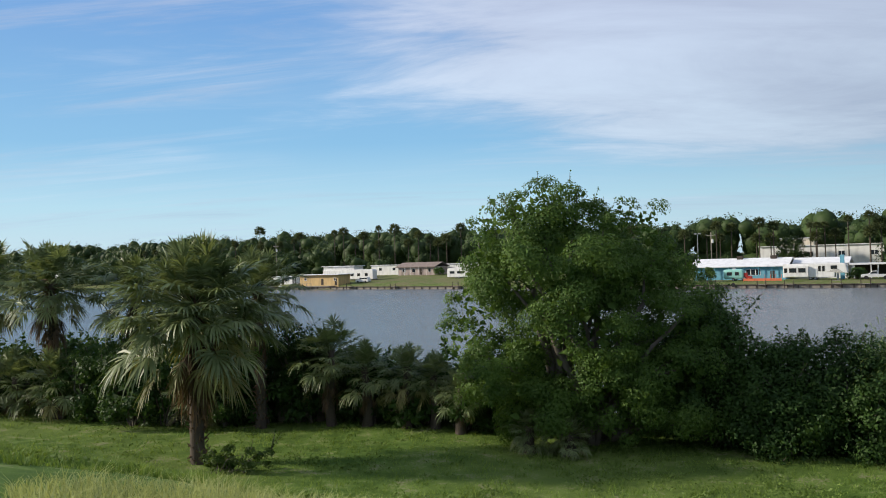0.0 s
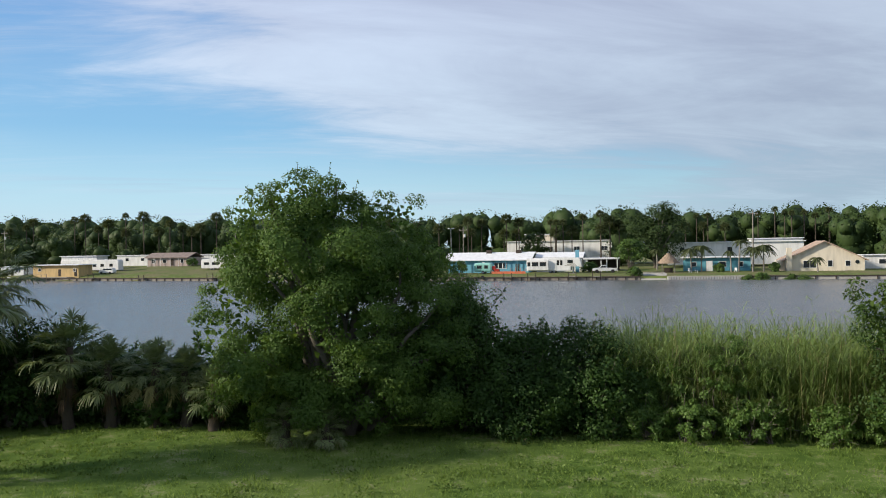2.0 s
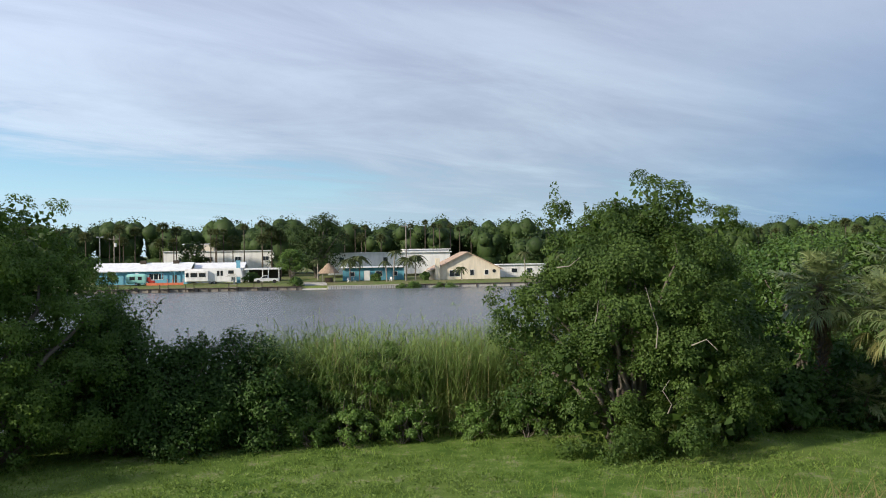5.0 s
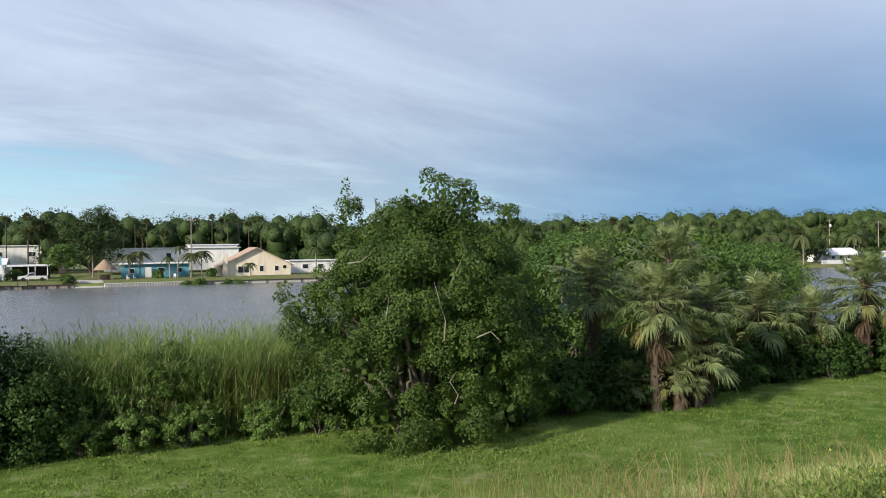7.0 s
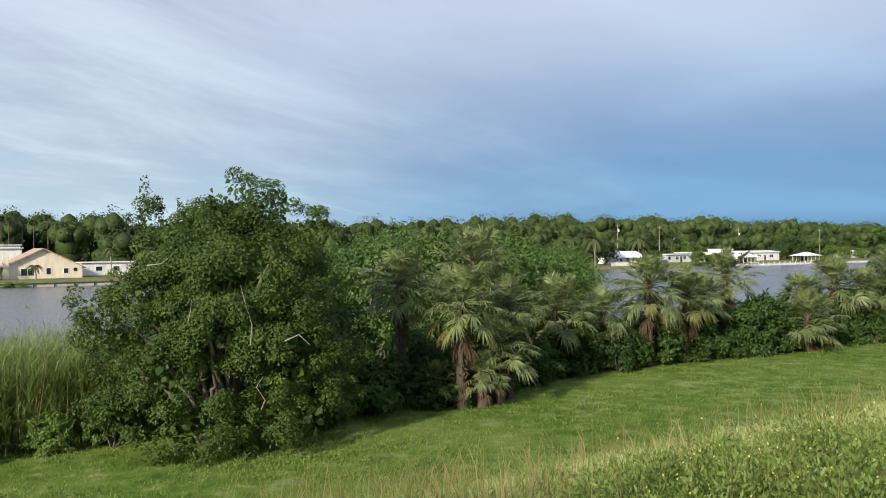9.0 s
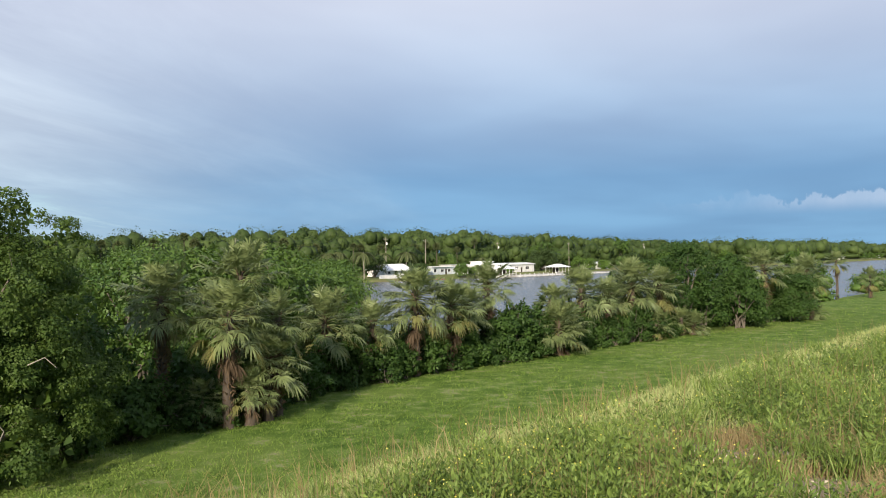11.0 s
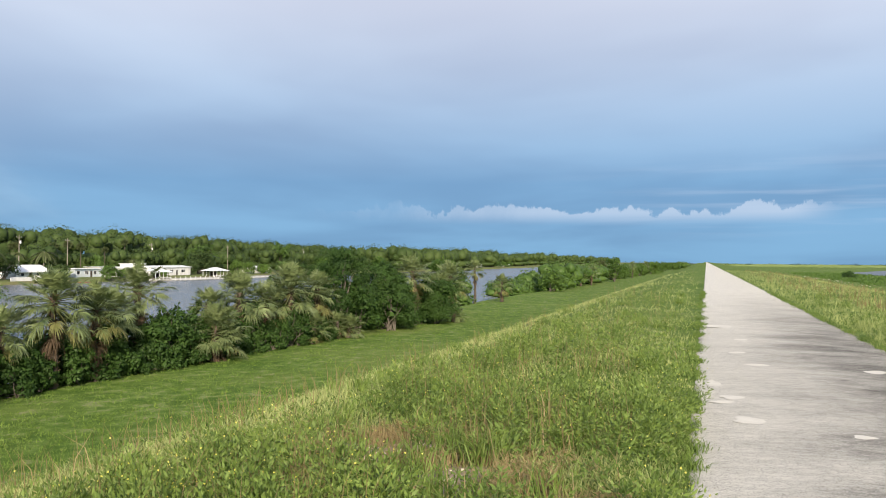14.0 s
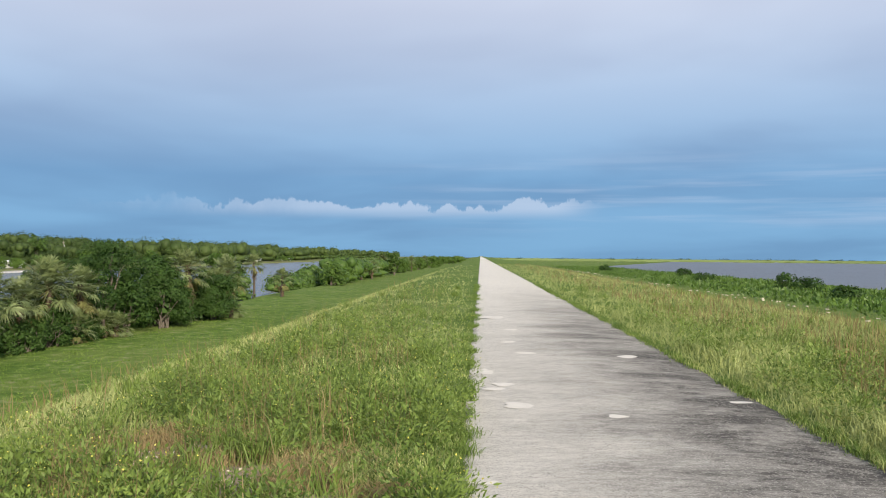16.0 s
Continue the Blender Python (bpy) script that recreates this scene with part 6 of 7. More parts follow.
for px, py in ((1.6, 198.6), (3.0, 198.2), (11.5, 199.4)):
    ob = thing("garden_chair", pose(px, py, fz(px, py), 0, 0, px * 30), "white plastic garden chair on the lawn", "chair", "garden chairs")
    block("seat", WHITE, ob, -0.28, 0.28, -0.28, 0.28, 0.40, 0.45, 0.015)
    block("backrest", WHITE, ob, -0.28, 0.28, 0.24, 0.30, 0.45, 1.0, 0.02)
    for sx in (-0.26, 0.2):
        for sy in (-0.26, 0.22):
            block("leg", WHITE, ob, sx, sx + 0.06, sy, sy + 0.06, -0.05, 0.40)

# the white houses further up the canal
house("white_house", "white house with a pale sheet roof on a lawn", 203.5, 216.5, 199.0, 8.0, fz(204, 198), 2.4, WHITE, ROOF_WHITE, [(206.0, 1.4, 1.2, 0.9), (212.5, 1.4, 1.4, 0.9)], (209.2,), 0.9, 1.7)
yard = thing("garden_wall", pose(203, 192.6, fz(203, 192.6)), "low white garden wall on the lawn", "wall")
block("wall", WHITE, yard, -8.0, 6.0, 0, 0.2, -0.3, 1.2)
house("white_house", "pale blue-white house with several windows", 229.5, 246.0, 200.0, 7.0, fz(236, 200), 2.7, BLUISH, ROOF_WHITE, [(231, 1.5, 1.4, 1.1), (235, 1.5, 1.6, 1.1), (239, 1.5, 1.4, 1.1), (243.5, 1.5, 1.2, 1.1)], (237.2,), 0.6)
rf = thing("board_fence", pose(218.5, 186.8, fz(218.5, 188) - 0.5), "rust red board fence at the water", "fence")
for k in range(16):
    block("board", RED_BOARD, rf, -6.4 + k * 0.8, -5.64 + k * 0.8, 0, 0.06, -0.6, 1.9 + 0.05 * (k % 3))
house("white_house", "white flat-roofed waterfront house", 244.0, 256.5, 192.0, 8.0, fz(250, 192), 3.1, WHITE, ROOF_WHITE, [(246, 1.6, 1.4, 0.9), (249.6, 1.6, 1.2, 0.9), (254.6, 1.6, 1.0, 0.9)], (252.2,), 0.4)
house("white_house", "long white mobile home by the canal", 264.0, 289.0, 196.0, 7.0, fz(270, 196), 3.1, WHITE, ROOF_WHITE, [(267, 1.7, 1.8, 1.0), (272.5, 1.7, 0.9, 0.9), (276.5, 1.7, 1.8, 1.0), (284, 1.7, 2.2, 1.0)], (270.2, 280.0), 0.4, 0.5)
house("white_house", "white cottage with grey flat roof between the houses", 249.5, 262.0, 207.0, 6.0, fz(256, 207), 3.0, CREAM, ROOF_WHITE, [(252, 1.6, 1.2, 0.9), (259, 1.6, 1.2, 0.9)], (255.4,), 0.5)
house("white_house", "narrow white house with a raised upper room", 256.8, 263.4, 198.0, 6.0, fz(260, 198), 4.3, WHITE, ROOF_WHITE, [(258.2, 1.5, 0.9, 0.9), (261.6, 1.5, 0.9, 0.9), (260, 3.4, 2.4, 0.7)], (), 0.3)


def gazebo(x0, x1, y, z, label):
    ob = thing("boat_house", pose((x0 + x1) / 2, y, z), label, "boat house", "boat houses")
    w = (x1 - x0) / 2
    block("floor", CONCRETE, ob, -w, w, 0, 5, -1.4, 0.25)
    bm = bmesh.new()
    bmesh.ops.create_cone(bm, cap_ends=True, segments=4, radius1=w * 1.55, radius2=w * 0.25, depth=1.3, matrix=Matrix.Translation((0, 2.5, 3.65)) @ Matrix.Diagonal((1, 0.62, 1, 1)) @ pose(0, 0, 0, 0, 0, 45))
    part("roof", bm, ROOF_WHITE, ob)
    for k in range(5):
        for sy in (0.1, 4.75):
            block("post", WHITE, ob, -w + 0.1 + k * (2 * w - 0.35) / 4, -w + 0.25 + k * (2 * w - 0.35) / 4, sy, sy + 0.15, 0.25, 3.0)
    block("rail", WHITE, ob, -w + 0.25, w - 0.25, 0.12, 0.2, 1.0, 1.15)
    block("shade_wall", DARK_WOOD, ob, -w * 0.4, w * 0.4, 3.2, 3.4, 0.25, 2.6)
    return ob


gazebo(245.4, 254.4, 180.2, 0.1, "white boat house with a hipped roof on the water")
gazebo(284.4, 294.4, 182.5, 0.1, "white gazebo with posts and hipped roof on a pier")
pier = thing("pier", pose(272, 179.2, 0.35), "low white pier along the water", "pier")
block("deck_floor", WHITE, pier, -17, 15, 0, 1.6, 0.0, 0.2)
for k in range(11):
    block("post", WHITE, pier, -16.8 + k * 3.1, -16.6 + k * 3.1, 0.02, 0.2, -1.5, 1.0)
house("white_house", "small white boat shed among trees", 337.0, 352.0, 196.0, 6.0, 0.9, 2.9, WHITE, ROOF_WHITE, [(341, 1.7, 1.4, 0.9)], (347.0,), 0.5, 0.6)
for k, (px, py) in enumerate(((545, 203), (690, 200), (745, 200), (880, 203))):
    house("white_house", "far white waterfront house up the canal", px, px + 13, py, 8, fz(px, py), 2.2, WHITE, ROOF_WHITE, [(px + 5, 2.0, 2, 1.4), (px + 14, 2.0, 2, 1.4)], (), 0.6, 0.9 * (k % 2))


# poles and wires
def utility_pole(x, y, top, box_on=False):
    z = fz(x, y)
    ob = thing("utility_pole", pose(x, y, z), "tall grey wooden utility pole with crossarm", "pole", "utility poles")
    part("pole", raw_mesh("pole", *tube([(0, 0, -0.5), (0, 0, (top - z) * 0.5), (0, 0, top - z)], [0.19, 0.16, 0.12], 8), GREY_WOOD), None, ob)
    block("crossarm", GREY_WOOD, ob, -1.2, 1.2, -0.08, 0.08, top - z - 0.9, top - z - 0.75)
    for sx in (-1.05, 0, 1.05):
        block("insulator", STEEL, ob, sx - 0.06, sx + 0.06, -0.06, 0.06, top - z - 0.75, top - z - 0.5)
    if box_on:
        bm = bmesh.new()
        bmesh.ops.create_cone(bm, cap_ends=True, segments=12, radius1=0.3, radius2=0.3, depth=0.95, matrix=pose(0.4, -0.1, top - z - 2.4))
        part("transformer", bm, WHITE, ob)
    return ob


POLES = [(-350, 262, 17.5), (-219, 231, 15.8), (-135, 236, 15.0), (-60, 232, 13.5), (17, 222, 15.8), (90, 226, 14.5), (160, 222, 14.5), (222, 216, 15.3), (244, 216, 14.8), (291, 216, 14.0), (350, 217, 14.0), (430, 218, 14.0)]
for k, (px, py, pt) in enumerate(POLES):
    utility_pole(px, py, pt, k % 2 == 1)
pieces = []
for (ax, ay, az), (bx, by, bz) in zip(POLES[6:], POLES[7:]):
    for dz in (0.6, 2.2):
        t = np.linspace(0, 1, 10)[:, None]
        p = np.array((ax, ay, az - dz)) * (1 - t) + np.array((bx, by, bz - dz)) * t
        p[:, 2] -= (4 * t * (1 - t))[:, 0] * 0.8
        pieces.append(tube(p, np.full(10, 0.02), 4))
tagged(new("power_lines", raw_mesh("power_lines", *joined(pieces), RUBBER)), "thin dark power lines between the poles", "cable")
lamp = thing("street_lamp", pose(-62, 226, fz(-62, 226)), "tall grey lamp post with two heads", "lamp")
part("pole", raw_mesh("pole", *tube([(0, 0, -0.5), (0, 0, 6), (0, 0, 11.4)], [0.14, 0.11, 0.08], 8), STEEL), None, lamp)
for sx in (-0.9, 0.2):
    block("lamp_head", STEEL, lamp, sx, sx + 0.7, -0.2, 0.2, 11.35, 11.65, 0.05)


# ---------------------------------------------------------------- the far bank: trees
def far_palm_mesh(seed, feather=False):
    rng = np.random.default_rng(seed)
    if feather:  # arching plumes
        pieces = []
        for k in range(15):
            a, up = k * 2.4, rng.uniform(-0.1, 1.0)
            t = np.linspace(0, 1, 9)
            way = np.array((math.cos(a), math.sin(a), 0))
            spine = way * (2.3 * t)[:, None] + np.array((0, 0, 1.0)) * (up * 1.3 * t - (1.5 + 0.6 * rng.random()) * t**2)[:, None]
            side = np.array((-math.sin(a), math.cos(a), 0))
            m = 46
            s = np.linspace(0.12, 1, m)
            at = np.stack([np.interp(s, t, spine[:, i]) for i in range(3)], -1)
            sign = np.where(np.arange(m) % 2 == 0, 1, -1)[:, None]
            axis = unit(side * sign * 0.8 + way * 0.35 + np.array((0, 0, -0.75)))
            pieces.append(leaf_quads(at, axis, unit(np.cross(axis, way + 0.01)), 0.75 * (1 - 0.55 * s), np.full(m, 0.13)))
        return raw_mesh("crown", *joined(pieces), FROND_FAR)
    n = 460
    d = random_units(rng, n)
    d[:, 2] = np.where(d[:, 2] < -0.6, -d[:, 2], d[:, 2])
    at = d * rng.uniform(0.35, 1.0, n)[:, None]
    axis = unit(d + rng.normal(0, 0.35, (n, 3)) + np.array((0, 0, -0.35)))
    side = unit(np.cross(axis, random_units(rng, n)))
    return raw_mesh("crown", *leaf_quads(at, axis, side, rng.uniform(0.55, 0.95, n), rng.uniform(0.12, 0.22, n)), FROND_FAR)


FROND_FAR = leaf_material("far_palm_fronds", (0.035, 0.055, 0.020), (0.105, 0.125, 0.050), 0.2, 0.6, 0.2, 0.3)
FAR_CROWNS = [far_palm_mesh(500 + k) for k in range(3)]
PLUMES = [far_palm_mesh(510 + k, True) for k in range(2)]


def far_palm(x, y, top, k, r=1.7, feather=False, z=None, lean=0.0):
    z = fz(x, y) if z is None else z
    h = max(1.5, top - z - r * (0.55 if feather else 0.9))
    ob = thing("plume_palm" if feather else "cabbage_palm", pose(x, y, z, 0, 0, k * 67), "palm with arching yellow-green plumes on the far bank" if feather else "tall slim cabbage palm before the far woods", "palm", "palms on the far bank")
    part("trunk", raw_mesh("trunk", *tube([(0, 0, -0.3), (lean * 0.3, 0, h * 0.5), (lean, 0, h)], [0.2, 0.15, 0.13], 7), BARK_PALE if feather else BARK_PALM), None, ob)
    crown = part("crown", (PLUMES if feather else FAR_CROWNS)[k % (2 if feather else 3)], None, ob)
    s = r / (2.3 if feather else 1.75)
    crown.matrix_basis = Matrix.Translation((lean, 0, h)) @ Matrix.Diagonal((s, s, s, 1))
    return ob


rng = np.random.default_rng(5)
for k in range(46):  # groves to both sides of the houses
    px = -330 + k * 5.2 if k < 20 else 52 + (k - 20) * 9.0
    px += rng.uniform(-2.5, 2.5)
    far_palm(px, float(shore(px)) + rng.uniform(30, 46), 14.0 + (3.5 if px < -220 else 0) + 1.5 * float(soft(px, 0, 40, 1.0)) + rng.uniform(-3.0, 2.0), k, rng.uniform(1.7, 2.3))
# over the cabin and the bungalow: x, top of the crown, its radius
for k, (px, top, r) in enumerate(((-187, 22.0, 1.5), (-180.5, 22.5, 2.8), (-205.4, 22.3, 2.5), (-210.7, 21.4, 2.0), (-226, 21.0, 2.2), (-248.6, 24.6, 2.8), (-152.5, 21.4, 2.4), (-200.6, 18.0, 2.2), (-194.2, 20.2, 2.6), (-187.7, 16.8, 2.5), (-175.1, 16.9, 2.5), (-166.2, 17.4, 2.3), (-157.3, 17.9, 2.6), (-161.5, 16.4, 2.4), (-140, 19.0, 2.3), (-131, 17.5, 2.2), (-122, 18.2, 2.4), (-170, 19.5, 2.2))):
    far_palm(px, 252 + (k * 5 % 4), top, k, r)
# before the white sheds
for k, (px, top, r) in enumerate(((-60.1, 17.1, 2.1), (-56.6, 16.4, 2.0), (-69.2, 15.3, 2.3), (-63.6, 14.9, 2.0), (-59.5, 13.7, 2.0), (-48.7, 17.6, 2.3), (-45.5, 16.4, 2.1), (-49.6, 13.2, 2.1), (-46.4, 13.2, 2.0), (-36.1, 15.6, 1.4), (-34.3, 15.5, 1.4), (-32.7, 15.7, 1.5), (-34.7, 13.2, 2.3), (-30.3, 13.9, 2.4), (-27.0, 16.9, 1.4), (-21.8, 14.2, 2.4), (-19.5, 16.4, 2.7), (-22.0, 17.8, 1.6), (-17.0, 15.2, 2.3), (-76, 16.0, 2.2), (-84, 17.0, 2.3))):
    far_palm(px, 238 + (k * 3 % 5) * 0.8, top, k + 3, r)
# behind the teal house and the gabled house
for k, (px, top, r) in enumerate(((-7.6, 12.4, 2.0), (4.2, 16.8, 1.2), (7.3, 16.8, 1.2), (1.0, 14.6, 2.2), (6.1, 14.5, 2.2), (12, 14.0, 2.0), (21.2, 17.2, 1.3), (25.6, 18.2, 1.2), (28.5, 17.2, 1.2), (33.5, 17.1, 1.2), (30.0, 16.9, 1.2), (40.1, 17.8, 1.3), (43.5, 15.4, 2.6), (40.4, 14.6, 2.1), (36.4, 16.3, 1.4), (49, 16.4, 2.0))):
    far_palm(px, 256 + (k * 3 % 5) * 0.8, top, k + 5, r)
for k, (px, py, top, r) in enumerate(((2.0, 200.5, 8.2, 2.8), (4.2, 201.5, 8.8, 3.0), (10.6, 199.5, 7.0, 1.8), (15.2, 200.5, 8.2, 2.9), (17.6, 201.5, 8.9, 3.0), (12.4, 203.0, 9.6, 2.2), (28.4, 198.5, 5.4, 1.9), (-6.0, 214.0, 7.5, 2.0),
                                      (186.9, 191.5, 11.9, 4.3), (178, 199, 11.4, 4.2), (221, 205, 12.2, 4.6), (214, 210, 11.4, 4.0), (197.7, 215, 12.0, 4.2), (266, 206, 9.0, 3.4), (46, 208, 9.0, 2.2), (56, 210, 8.6, 2.2))):
    far_palm(px, py, top, k, r, True, None, 0.4 * (k % 3) - 0.3)

# single trees among the houses
broadleaf("yard_tree", "small round light green tree by the ramp", -11.6, 199.6, 0, [(0, 0, 4.9, 2.9, 2.6, 2.6), (0.5, 0, 6.6, 1.8, 1.6, 1.2)], 600, 60, 2600, 0.5, LEAF_GROVE, 2, 0.1, 0, clump_r=(0.5, 0.9))
broadleaf("oak_tree", "huge dark spreading oak behind the ramp", -6.5, 226.0, 0, [(0, 0, 9.0, 8.0, 6.0, 5.0), (2.5, 0, 13.5, 4.8, 4.0, 3.2), (-5.0, 0, 11.0, 3.6, 3.2, 2.8), (-1, -1, 5.0, 7.0, 5, 3.5)], 601, 170, 11000, 0.5, LEAF_FAR, 2, 0.4, 0, clump_r=(1.0, 1.8))
broadleaf("yard_tree", "round dark green tree before the white sheds", -41.8, 244.0, 0, [(0, 0, 6.2, 4.2, 3.5, 3.4)], 602, 60, 2400, 0.6, LEAF_FAR, 1, 0.2, 0, clump_r=(0.7, 1.2))
broadleaf("yard_tree", "dark leafy tree beside the white house", 197.5, 197.5, 0, [(0, 0, 5.4, 4.2, 3.0, 3.0), (2.5, 0, 4.0, 2.5, 2.2, 2.4), (-2, 0, 3.4, 2.6, 2.2, 2.4)], 603, 60, 2600, 0.6, LEAF_FAR, 2, 0.2, 0, clump_r=(0.7, 1.2))
broadleaf("yard_tree", "broad dark tree behind the gazebo", 303.5, 202.0, 0, [(0, 0, 5.0, 7.0, 4.0, 3.8), (-4.0, 0, 4.0, 4.5, 3.0, 3.2), (5.0, 0, 4.0, 4.5, 3.0, 3.2)], 604, 110, 5200, 0.7, LEAF_FAR, 2, 0.3, 0, clump_r=(0.9, 1.6))
for k, (px, py, ph, pw) in enumerate(((-21.6, 204.5, 2.4, 1.8), (16.0, 189.2, 2.3, 2.6), (13.6, 189.4, 2.0, 1.8), (23.4, 189.2, 2.1, 3.2), (-10.2, 191.4, 1.9, 1.5), (20.0, 201.6, 1.8, 1.4), (8.0, 200.4, 1.6, 1.2), (-53, 198.5, 3.0, 2.4), (-57, 197, 4.2, 2.8), (-150.5, 236.0, 2.4, 2.0), (172, 187, 6.0, 5.0), (166, 190, 7.0, 6.0))):
    broadleaf("shrub", "green shrub at the far waterside", px, py, k * 50, [(0, 0, ph * 0.5, pw, pw * 0.7, ph * 0.5)], 620 + k, 30, 1300, 0.4, LEAF_GROVE, 2, 0.04, 0, "shrubs on the far bank", (0.4, 0.8))


def hull_arrays(rng, lobes, fill=0.78):
    """The closed dark inside of a far crown: a lumpy rounded body for each lobe."""
    pieces = []
    up, round_ = np.linspace(-1.45, 1.45, 7), np.linspace(0, 2 * np.pi, 9, endpoint=False)
    a, b = np.meshgrid(up, round_, indexing="ij")
    ball = np.stack([np.cos(a) * np.cos(b), np.cos(a) * np.sin(b), np.sin(a)], -1).reshape(-1, 3)
    i, j = np.meshgrid(np.arange(6), np.arange(9), indexing="ij")
    q = np.stack([i * 9 + j, i * 9 + (j + 1) % 9, (i + 1) * 9 + (j + 1) % 9, (i + 1) * 9 + j], -1).reshape(-1, 4)
    for l in lobes:
        pieces.append((np.asarray(l[:3]) + ball * np.asarray(l[3:]) * fill * rng.uniform(0.82, 1.08, (len(ball), 1)), q))
    return joined(pieces)


def wood(name, label, spots, seed, mat, quads=560, size=0.8):
    """Many crowns of a far wood as one mass; spots: x, y, foot, height, spread."""
    rng = np.random.default_rng(seed)
    pieces = []
    for x, y, z, h, w in spots:
        lobes = [(x, y, z + h * 0.52, w * 0.8, w * 0.8, h * 0.40), (x, y, z + h * 0.2, w, w, h * 0.22)]
        for i in range(4):  # rounded heads
            a = i * 1.57 + rng.uniform(0, 1.2)
            q = rng.uniform(0.42, 0.6) * w
            lobes.append((x + math.cos(a) * w * 0.5, y + math.sin(a) * w * 0.5, z + h - q * 0.9 - h * rng.uniform(0.02, 0.22), q, q, min(q, h * 0.3)))
        (v, f), *_ = crown_arrays(rng, lobes, 70, int(quads), size, (0.8 * size / 0.6, 1.35 * size / 0.6), 0.74, 0.1)
        pieces.append((v, f))
        pieces.append(core_arrays(rng, lobes, 0.9, 10, 0.34))
        pieces.append(hull_arrays(rng, lobes))
        pieces.append(tube([(x, y, z - 0.5), (x, y, z + h * 0.6)], [0.3, 0.2], 5))
    v, f = joined(pieces)
    return tagged(new(name, raw_mesh(name, v, f, mat)), label, "woods", kind="stuff")


# trees and bushes round the white houses
for k, (px, py, ph, pw, pm) in enumerate(((344.8, 228, 13.6, 9.6, LEAF_GROVE), (398, 215, 15.6, 9.4, LEAF_GROVE), (258, 215, 7.2, 2.3, LEAF_GROVE), (232.3, 188.5, 4.4, 2.2, LEAF_GROVE), (312.6, 189.5, 6.0, 3.2, LEAF_OAK), (328, 193, 5.0, 3.4, LEAF_OAK), (340.8, 192.5, 4.0, 3.0, LEAF_OAK), (372, 195, 7.5, 5.5, LEAF_FAR), (360, 193, 5.0, 4.5, LEAF_GROVE), (222, 199, 4.4, 2.4, LEAF_FAR), (292, 198, 5.2, 3.0, LEAF_FAR), (263.5, 190.5, 2.4, 1.8, LEAF_OAK), (240.5, 190, 2.6, 2.2, LEAF_OAK),
                                          (180, 204, 7.0, 5.0, LEAF_FAR), (320, 216, 10.5, 7.0, LEAF_OAK), (290, 220, 11.0, 7.0, LEAF_FAR), (420, 200, 8.0, 6.5, LEAF_OAK), (455, 197, 6.5, 6.0, LEAF_GROVE), (500, 199, 8.0, 7.0, LEAF_OAK), (530, 196, 4.5, 5.0, LEAF_OAK), (566, 197, 3.2, 5.0, LEAF_GROVE), (590, 199, 6.0, 7.0, LEAF_OAK), (640, 197, 6.0, 8.0, LEAF_OAK), (712, 197, 3.5, 6.0, LEAF_OAK), (790, 198, 6.0, 9.0, LEAF_GROVE), (850, 198, 5.0, 9.0, LEAF_OAK), (58, 200, 5.0, 4.0, LEAF_FAR), (66, 203, 7.0, 5.0, LEAF_OAK))):
    broadleaf("yard_tree" if ph > 5.5 else "shrub", "rounded leafy tree among the waterside houses" if ph > 5.5 else "round green bush by the waterside houses", px, py, k * 50, [(0, 0, ph * 0.5, pw, pw * 0.7, ph * 0.46), (0.35 * pw, 0, ph * 0.74, pw * 0.6, pw * 0.5, ph * 0.25), (-0.4 * pw, -0.1, ph * 0.68, pw * 0.55, pw * 0.5, ph * 0.24)],
              640 + k, 60, 1600, 0.48 + px * 0.0006, pm, 2, 0.12, 0, "trees among the houses", (0.6, 1.1))

rng = np.random.default_rng(6)


def skyline(x):
    """The even height of the woods behind the houses."""
    return np.interp(x, (-520, -270, -224, -190, -80, 55, 163, 216, 305, 463, 600), (22.5, 21.0, 19.8, 18.8, 16.4, 15.2, 15.5, 17.6, 18.6, 16.6, 15.5))


spots = []
for k in range(150):  # the back row closes the view
    px = -540 + k * 7.6 + rng.uniform(-1.5, 1.5)
    py = float(shore(px)) + 92 + rng.uniform(-7, 7)
    spots.append((px, py, 1.5, float(skyline(px)) + (2.8 if -80 < px < 45 else 1.8) + rng.uniform(-1.6, 1.5), rng.uniform(7.5, 9.5)))
for k in range(122):  # the row in front of it, open behind the white sheds
    px = -530 + k * 9.0 + rng.uniform(-3, 3)
    if -78 < px < 42:
        continue
    py = float(shore(px)) + 62 + rng.uniform(-5, 5)
    spots.append((px, py, 1.5, float(skyline(px)) - 0.6 + rng.uniform(-2.2, 1.2), rng.uniform(5.5, 7.5)))
for k in range(100):  # lower trees at the edge
    px = -500 + k * 10.4 + rng.uniform(-4, 4)
    if -215 < px < 50 and not -120 < px < -80:
        continue
    py = float(shore(px)) + 38 + rng.uniform(-5, 5)
    spots.append((px, py, fz(px, py), rng.uniform(8.0, 12.5), rng.uniform(5, 6.5)))
for px, py, ph, pw in ((-17, 246, 16.4, 4.6), (-26, 268, 15.0, 6.0), (12, 268, 15.2, 6.0), (22, 266, 16.4, 6.5), (31, 265, 16.2, 6.5), (47, 252, 17.2, 7.0), (54, 248, 18.0, 7.0), (-4, 270, 13, 6.0), (-197, 250, 8.0, 5.0), (-186, 252, 6.5, 4.5), (-140, 256, 9.0, 5.0), (-170, 258, 9.0, 5.0), (-210, 246, 11.0, 5.0), (-225, 244, 10.0, 5.0)):
    spots.append((px, py, fz(px, py), ph, pw))
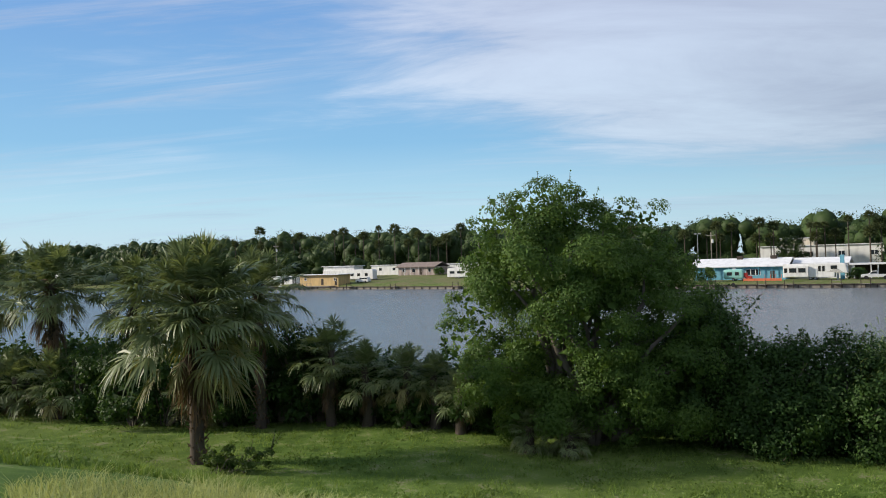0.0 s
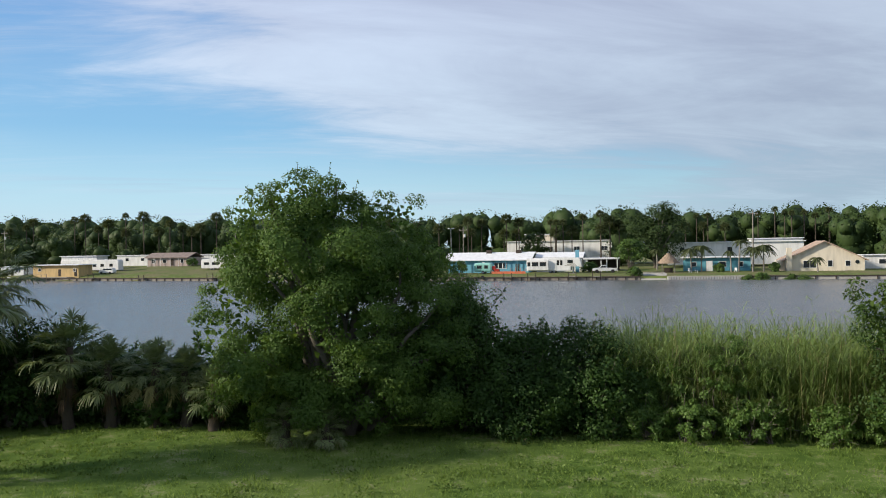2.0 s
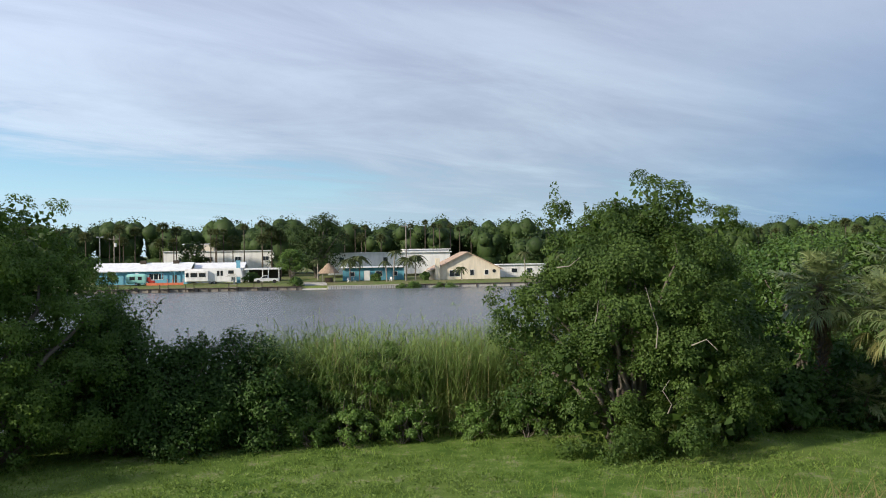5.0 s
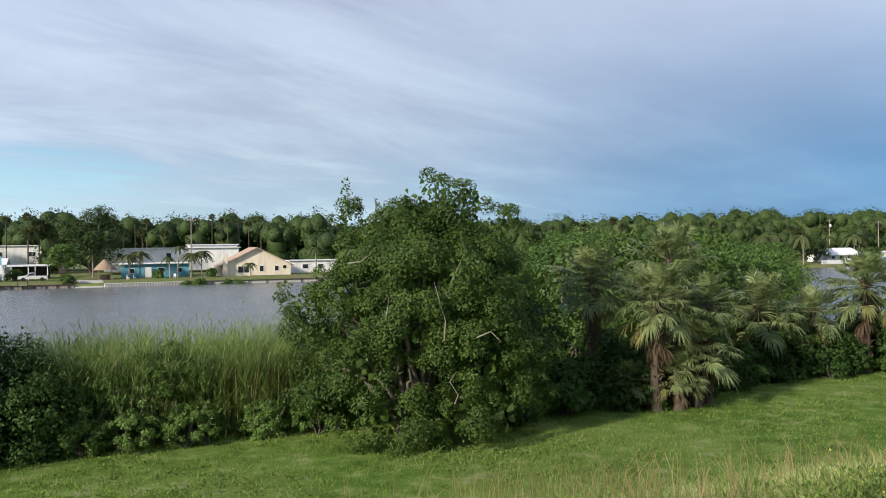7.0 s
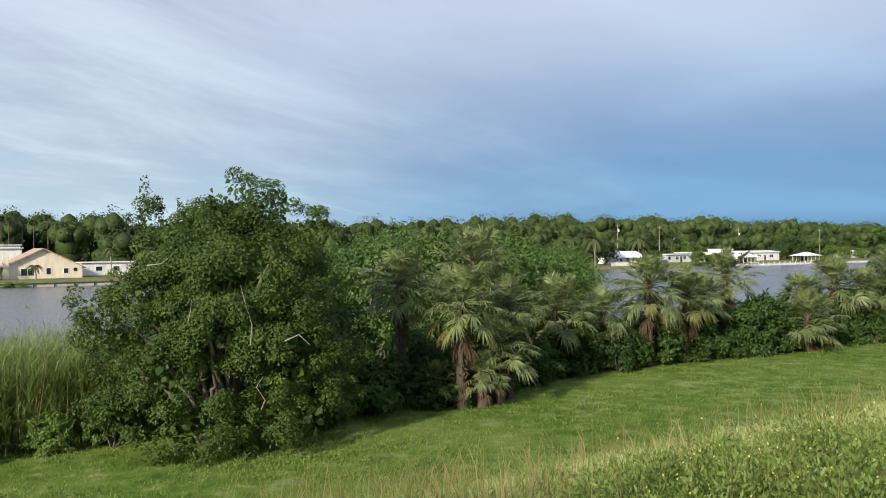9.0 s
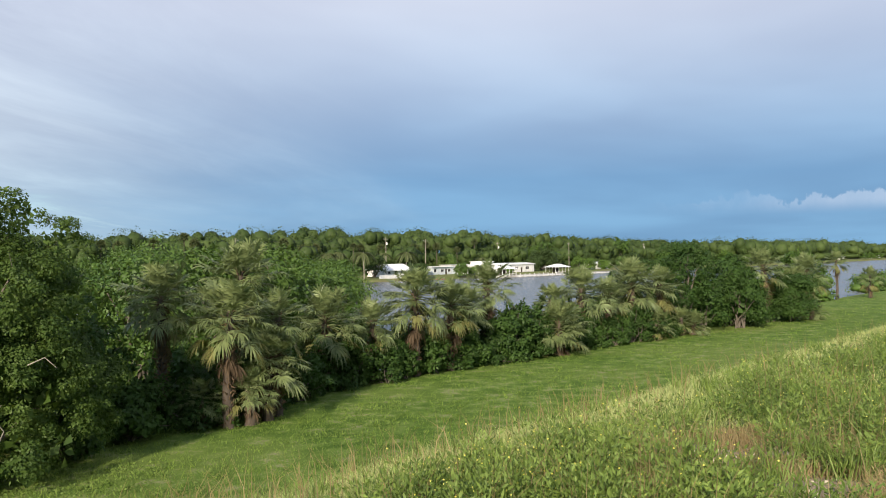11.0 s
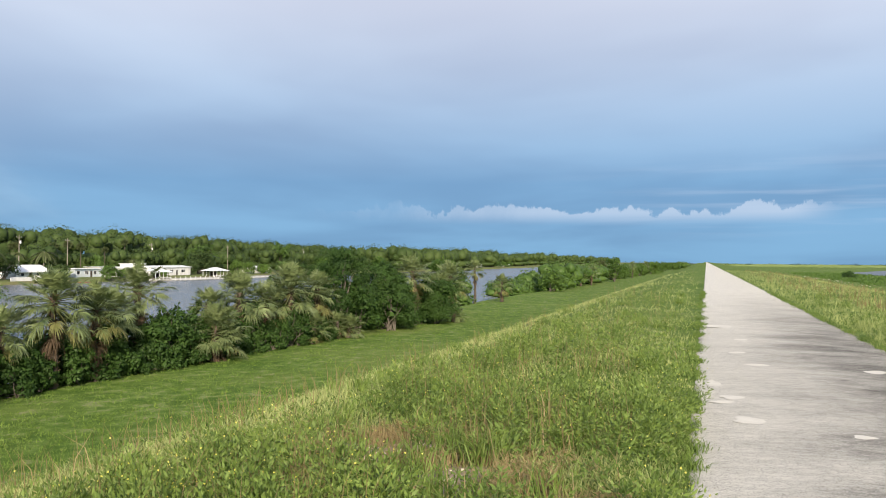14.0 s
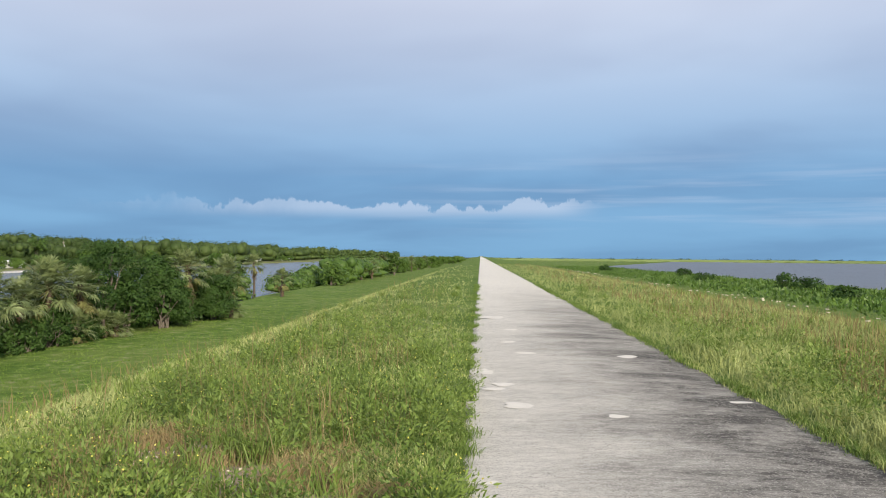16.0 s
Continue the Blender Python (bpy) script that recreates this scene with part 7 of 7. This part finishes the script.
for k in range(24):
    px = -440 + k * 8.6 + rng.uniform(-3, 3)
    py = float(shore(px)) + rng.uniform(5, 18)
    spots.append((px, py, fz(px, py), rng.uniform(5, 9), rng.uniform(4, 5.5)))
wood("far_woods", "dark green woods behind the houses", [p for p in spots if p[0] < 95], 70, LEAF_FAR, 620, 0.72)
wood("far_woods", "mixed green woods behind the white houses", [p for p in spots if p[0] >= 95], 75, LEAF_MIXED, 620, 0.72)
spots = []
for k in range(150):
    px = 540 + 2200 * (k / 150) ** 1.5 + rng.uniform(-5, 5)
    py = float(shore(px)) + rng.uniform(3, 60) + 0.03 * (px - 560)
    spots.append((px, py, fz(px, py), rng.uniform(13, 18) + 2.0 * float(soft(px, 0, 80, 1.0)), rng.uniform(8, 12)))
wood("far_woods", "hazy dark woods far up the canal", spots, 71, LEAF_MIXED, 380, 0.95)
spots = [(-560 - 30 * k, 290 + 8 * k + rng.uniform(-10, 10), 2.0, rng.uniform(13, 18), 9.0) for k in range(30)]
wood("far_woods", "distant woods down the canal", spots, 72, LEAF_FAR, 330, 1.1)
# this side of the canal, past the last palms
spots = []
for k in range(105):
    px = 186 + 1300 * (k / 105) ** 1.7 + rng.uniform(-5, 5)
    py = 36 + rng.uniform(-5, 9)
    spots.append((px, py, fz(px, py), rng.uniform(5.6, 7.0) * (0.72 if px < 192 else 1.0), rng.uniform(2.8, 4.4) + px * 0.004))
for k in range(44):
    px = 88 + k * 5.6 + rng.uniform(-3, 3)
    spots.append((px, 39 + rng.uniform(-2, 12), 0.6, rng.uniform(2.2, 3.4), rng.uniform(2.0, 3.2)))
wood("bank_thicket", "green thicket along the near bank", spots, 73, LEAF_GROVE, 300, 0.55)
for k, px in enumerate((255, 290, 310, 440, 520)):
    far_palm(px, 30.5 + 3 * (k % 3), 6.2 + (k * 7 % 5) * 0.55, k, 2.0)
# trees on the horizon ahead and over the lake marsh
spots = [(1900 + 12 * k, 40 - 26 * k + rng.uniform(-30, 30), -0.9, rng.uniform(1.8, 5.5), rng.uniform(8, 22)) for k in range(46)]
wood("horizon_trees", "tiny trees on the marsh horizon", spots, 74, LEAF_FAR, 90, 2.0)


# ---------------------------------------------------------------- lake side marsh
def far_reeds():
    """The pale reed flats on the far side of the lake."""
    rng = np.random.default_rng(83)
    n = 2600
    a, d = np.radians(rng.uniform(-45, -1.0, n)), rng.uniform(1500, 2400, n)
    at = np.stack([d * np.cos(a), d * np.sin(a), np.zeros(n)], -1)
    axis = unit(rng.normal(0, 0.3, (n, 3)) + np.array((0, 0, 1.0)))
    side = np.stack([-np.sin(a), np.cos(a), 0 * a], -1)
    tagged(new("reed_flats", raw_mesh("reed_flats", *leaf_quads(at, axis, side, rng.uniform(1.0, 2.6, n), rng.uniform(18, 40, n)), REED_PALE)), "pale green reed flats beyond the lake", "reeds", kind="stuff")


REED_PALE = leaf_material("pale_reeds", (0.13, 0.18, 0.07), (0.24, 0.30, 0.13), 0.2, 0.8, 0.1, 0.01)
far_reeds()


def marsh():
    rng = np.random.default_rng(80)
    n = 3600
    x = 45 + 520 * rng.random(n) ** 1.5
    y = -46.5 - 42 * rng.random(n) ** 0.9
    lift = np.maximum(0.25, 0.75 + 0.7 * soft(x, y, 9, 2.0) + 0.45 * soft(x, y, 3, 1.0))
    z = np.maximum(ground_z(x, y), 0.0)
    k = np.repeat(np.arange(n), 9)
    m = len(k)
    d = random_units(rng, m)
    at = np.stack([x[k], y[k], z[k]], -1) + d * np.array((1.0, 1.0, 0.0)) * 0.9 + np.array((0, 0, 1.0)) * (lift[k] * rng.random(m))[:, None]
    axis = unit(d * 0.7 + np.array((0, 0, 0.8)))
    side = unit(np.cross(axis, random_units(rng, m)))
    s = rng.uniform(0.4, 0.95, m)
    tagged(new("marsh_plants", raw_mesh("marsh_plants", *leaf_quads(at, axis, side, s, s * 0.5), LEAF_GROVE)), "thick green marsh plants along the lake", "marsh", kind="stuff")


marsh()
for k, (px, py, ph, pw) in enumerate(((184, -66, 4.2, 3.0), (178, -69, 3.2, 2.6), (140, -60, 2.6, 2.4), (300, -72, 3.4, 3.0), (390, -58, 3.4, 3.4), (120, -62, 2.2, 2.4), (250, -66, 2.6, 3.0))):
    broadleaf("shrub", "dark willow shrub in the lake marsh", px, py, k * 40, [(0, 0, ph * 0.5, pw, pw * 0.8, ph * 0.5), (0.6, 0, ph * 0.8, pw * 0.5, pw * 0.5, ph * 0.22)], 700 + k, 40, 1500, 0.45, LEAF_BUSH, 2, 0.05, 0, "shrubs in the marsh", (0.5, 0.9), sink=0.2)
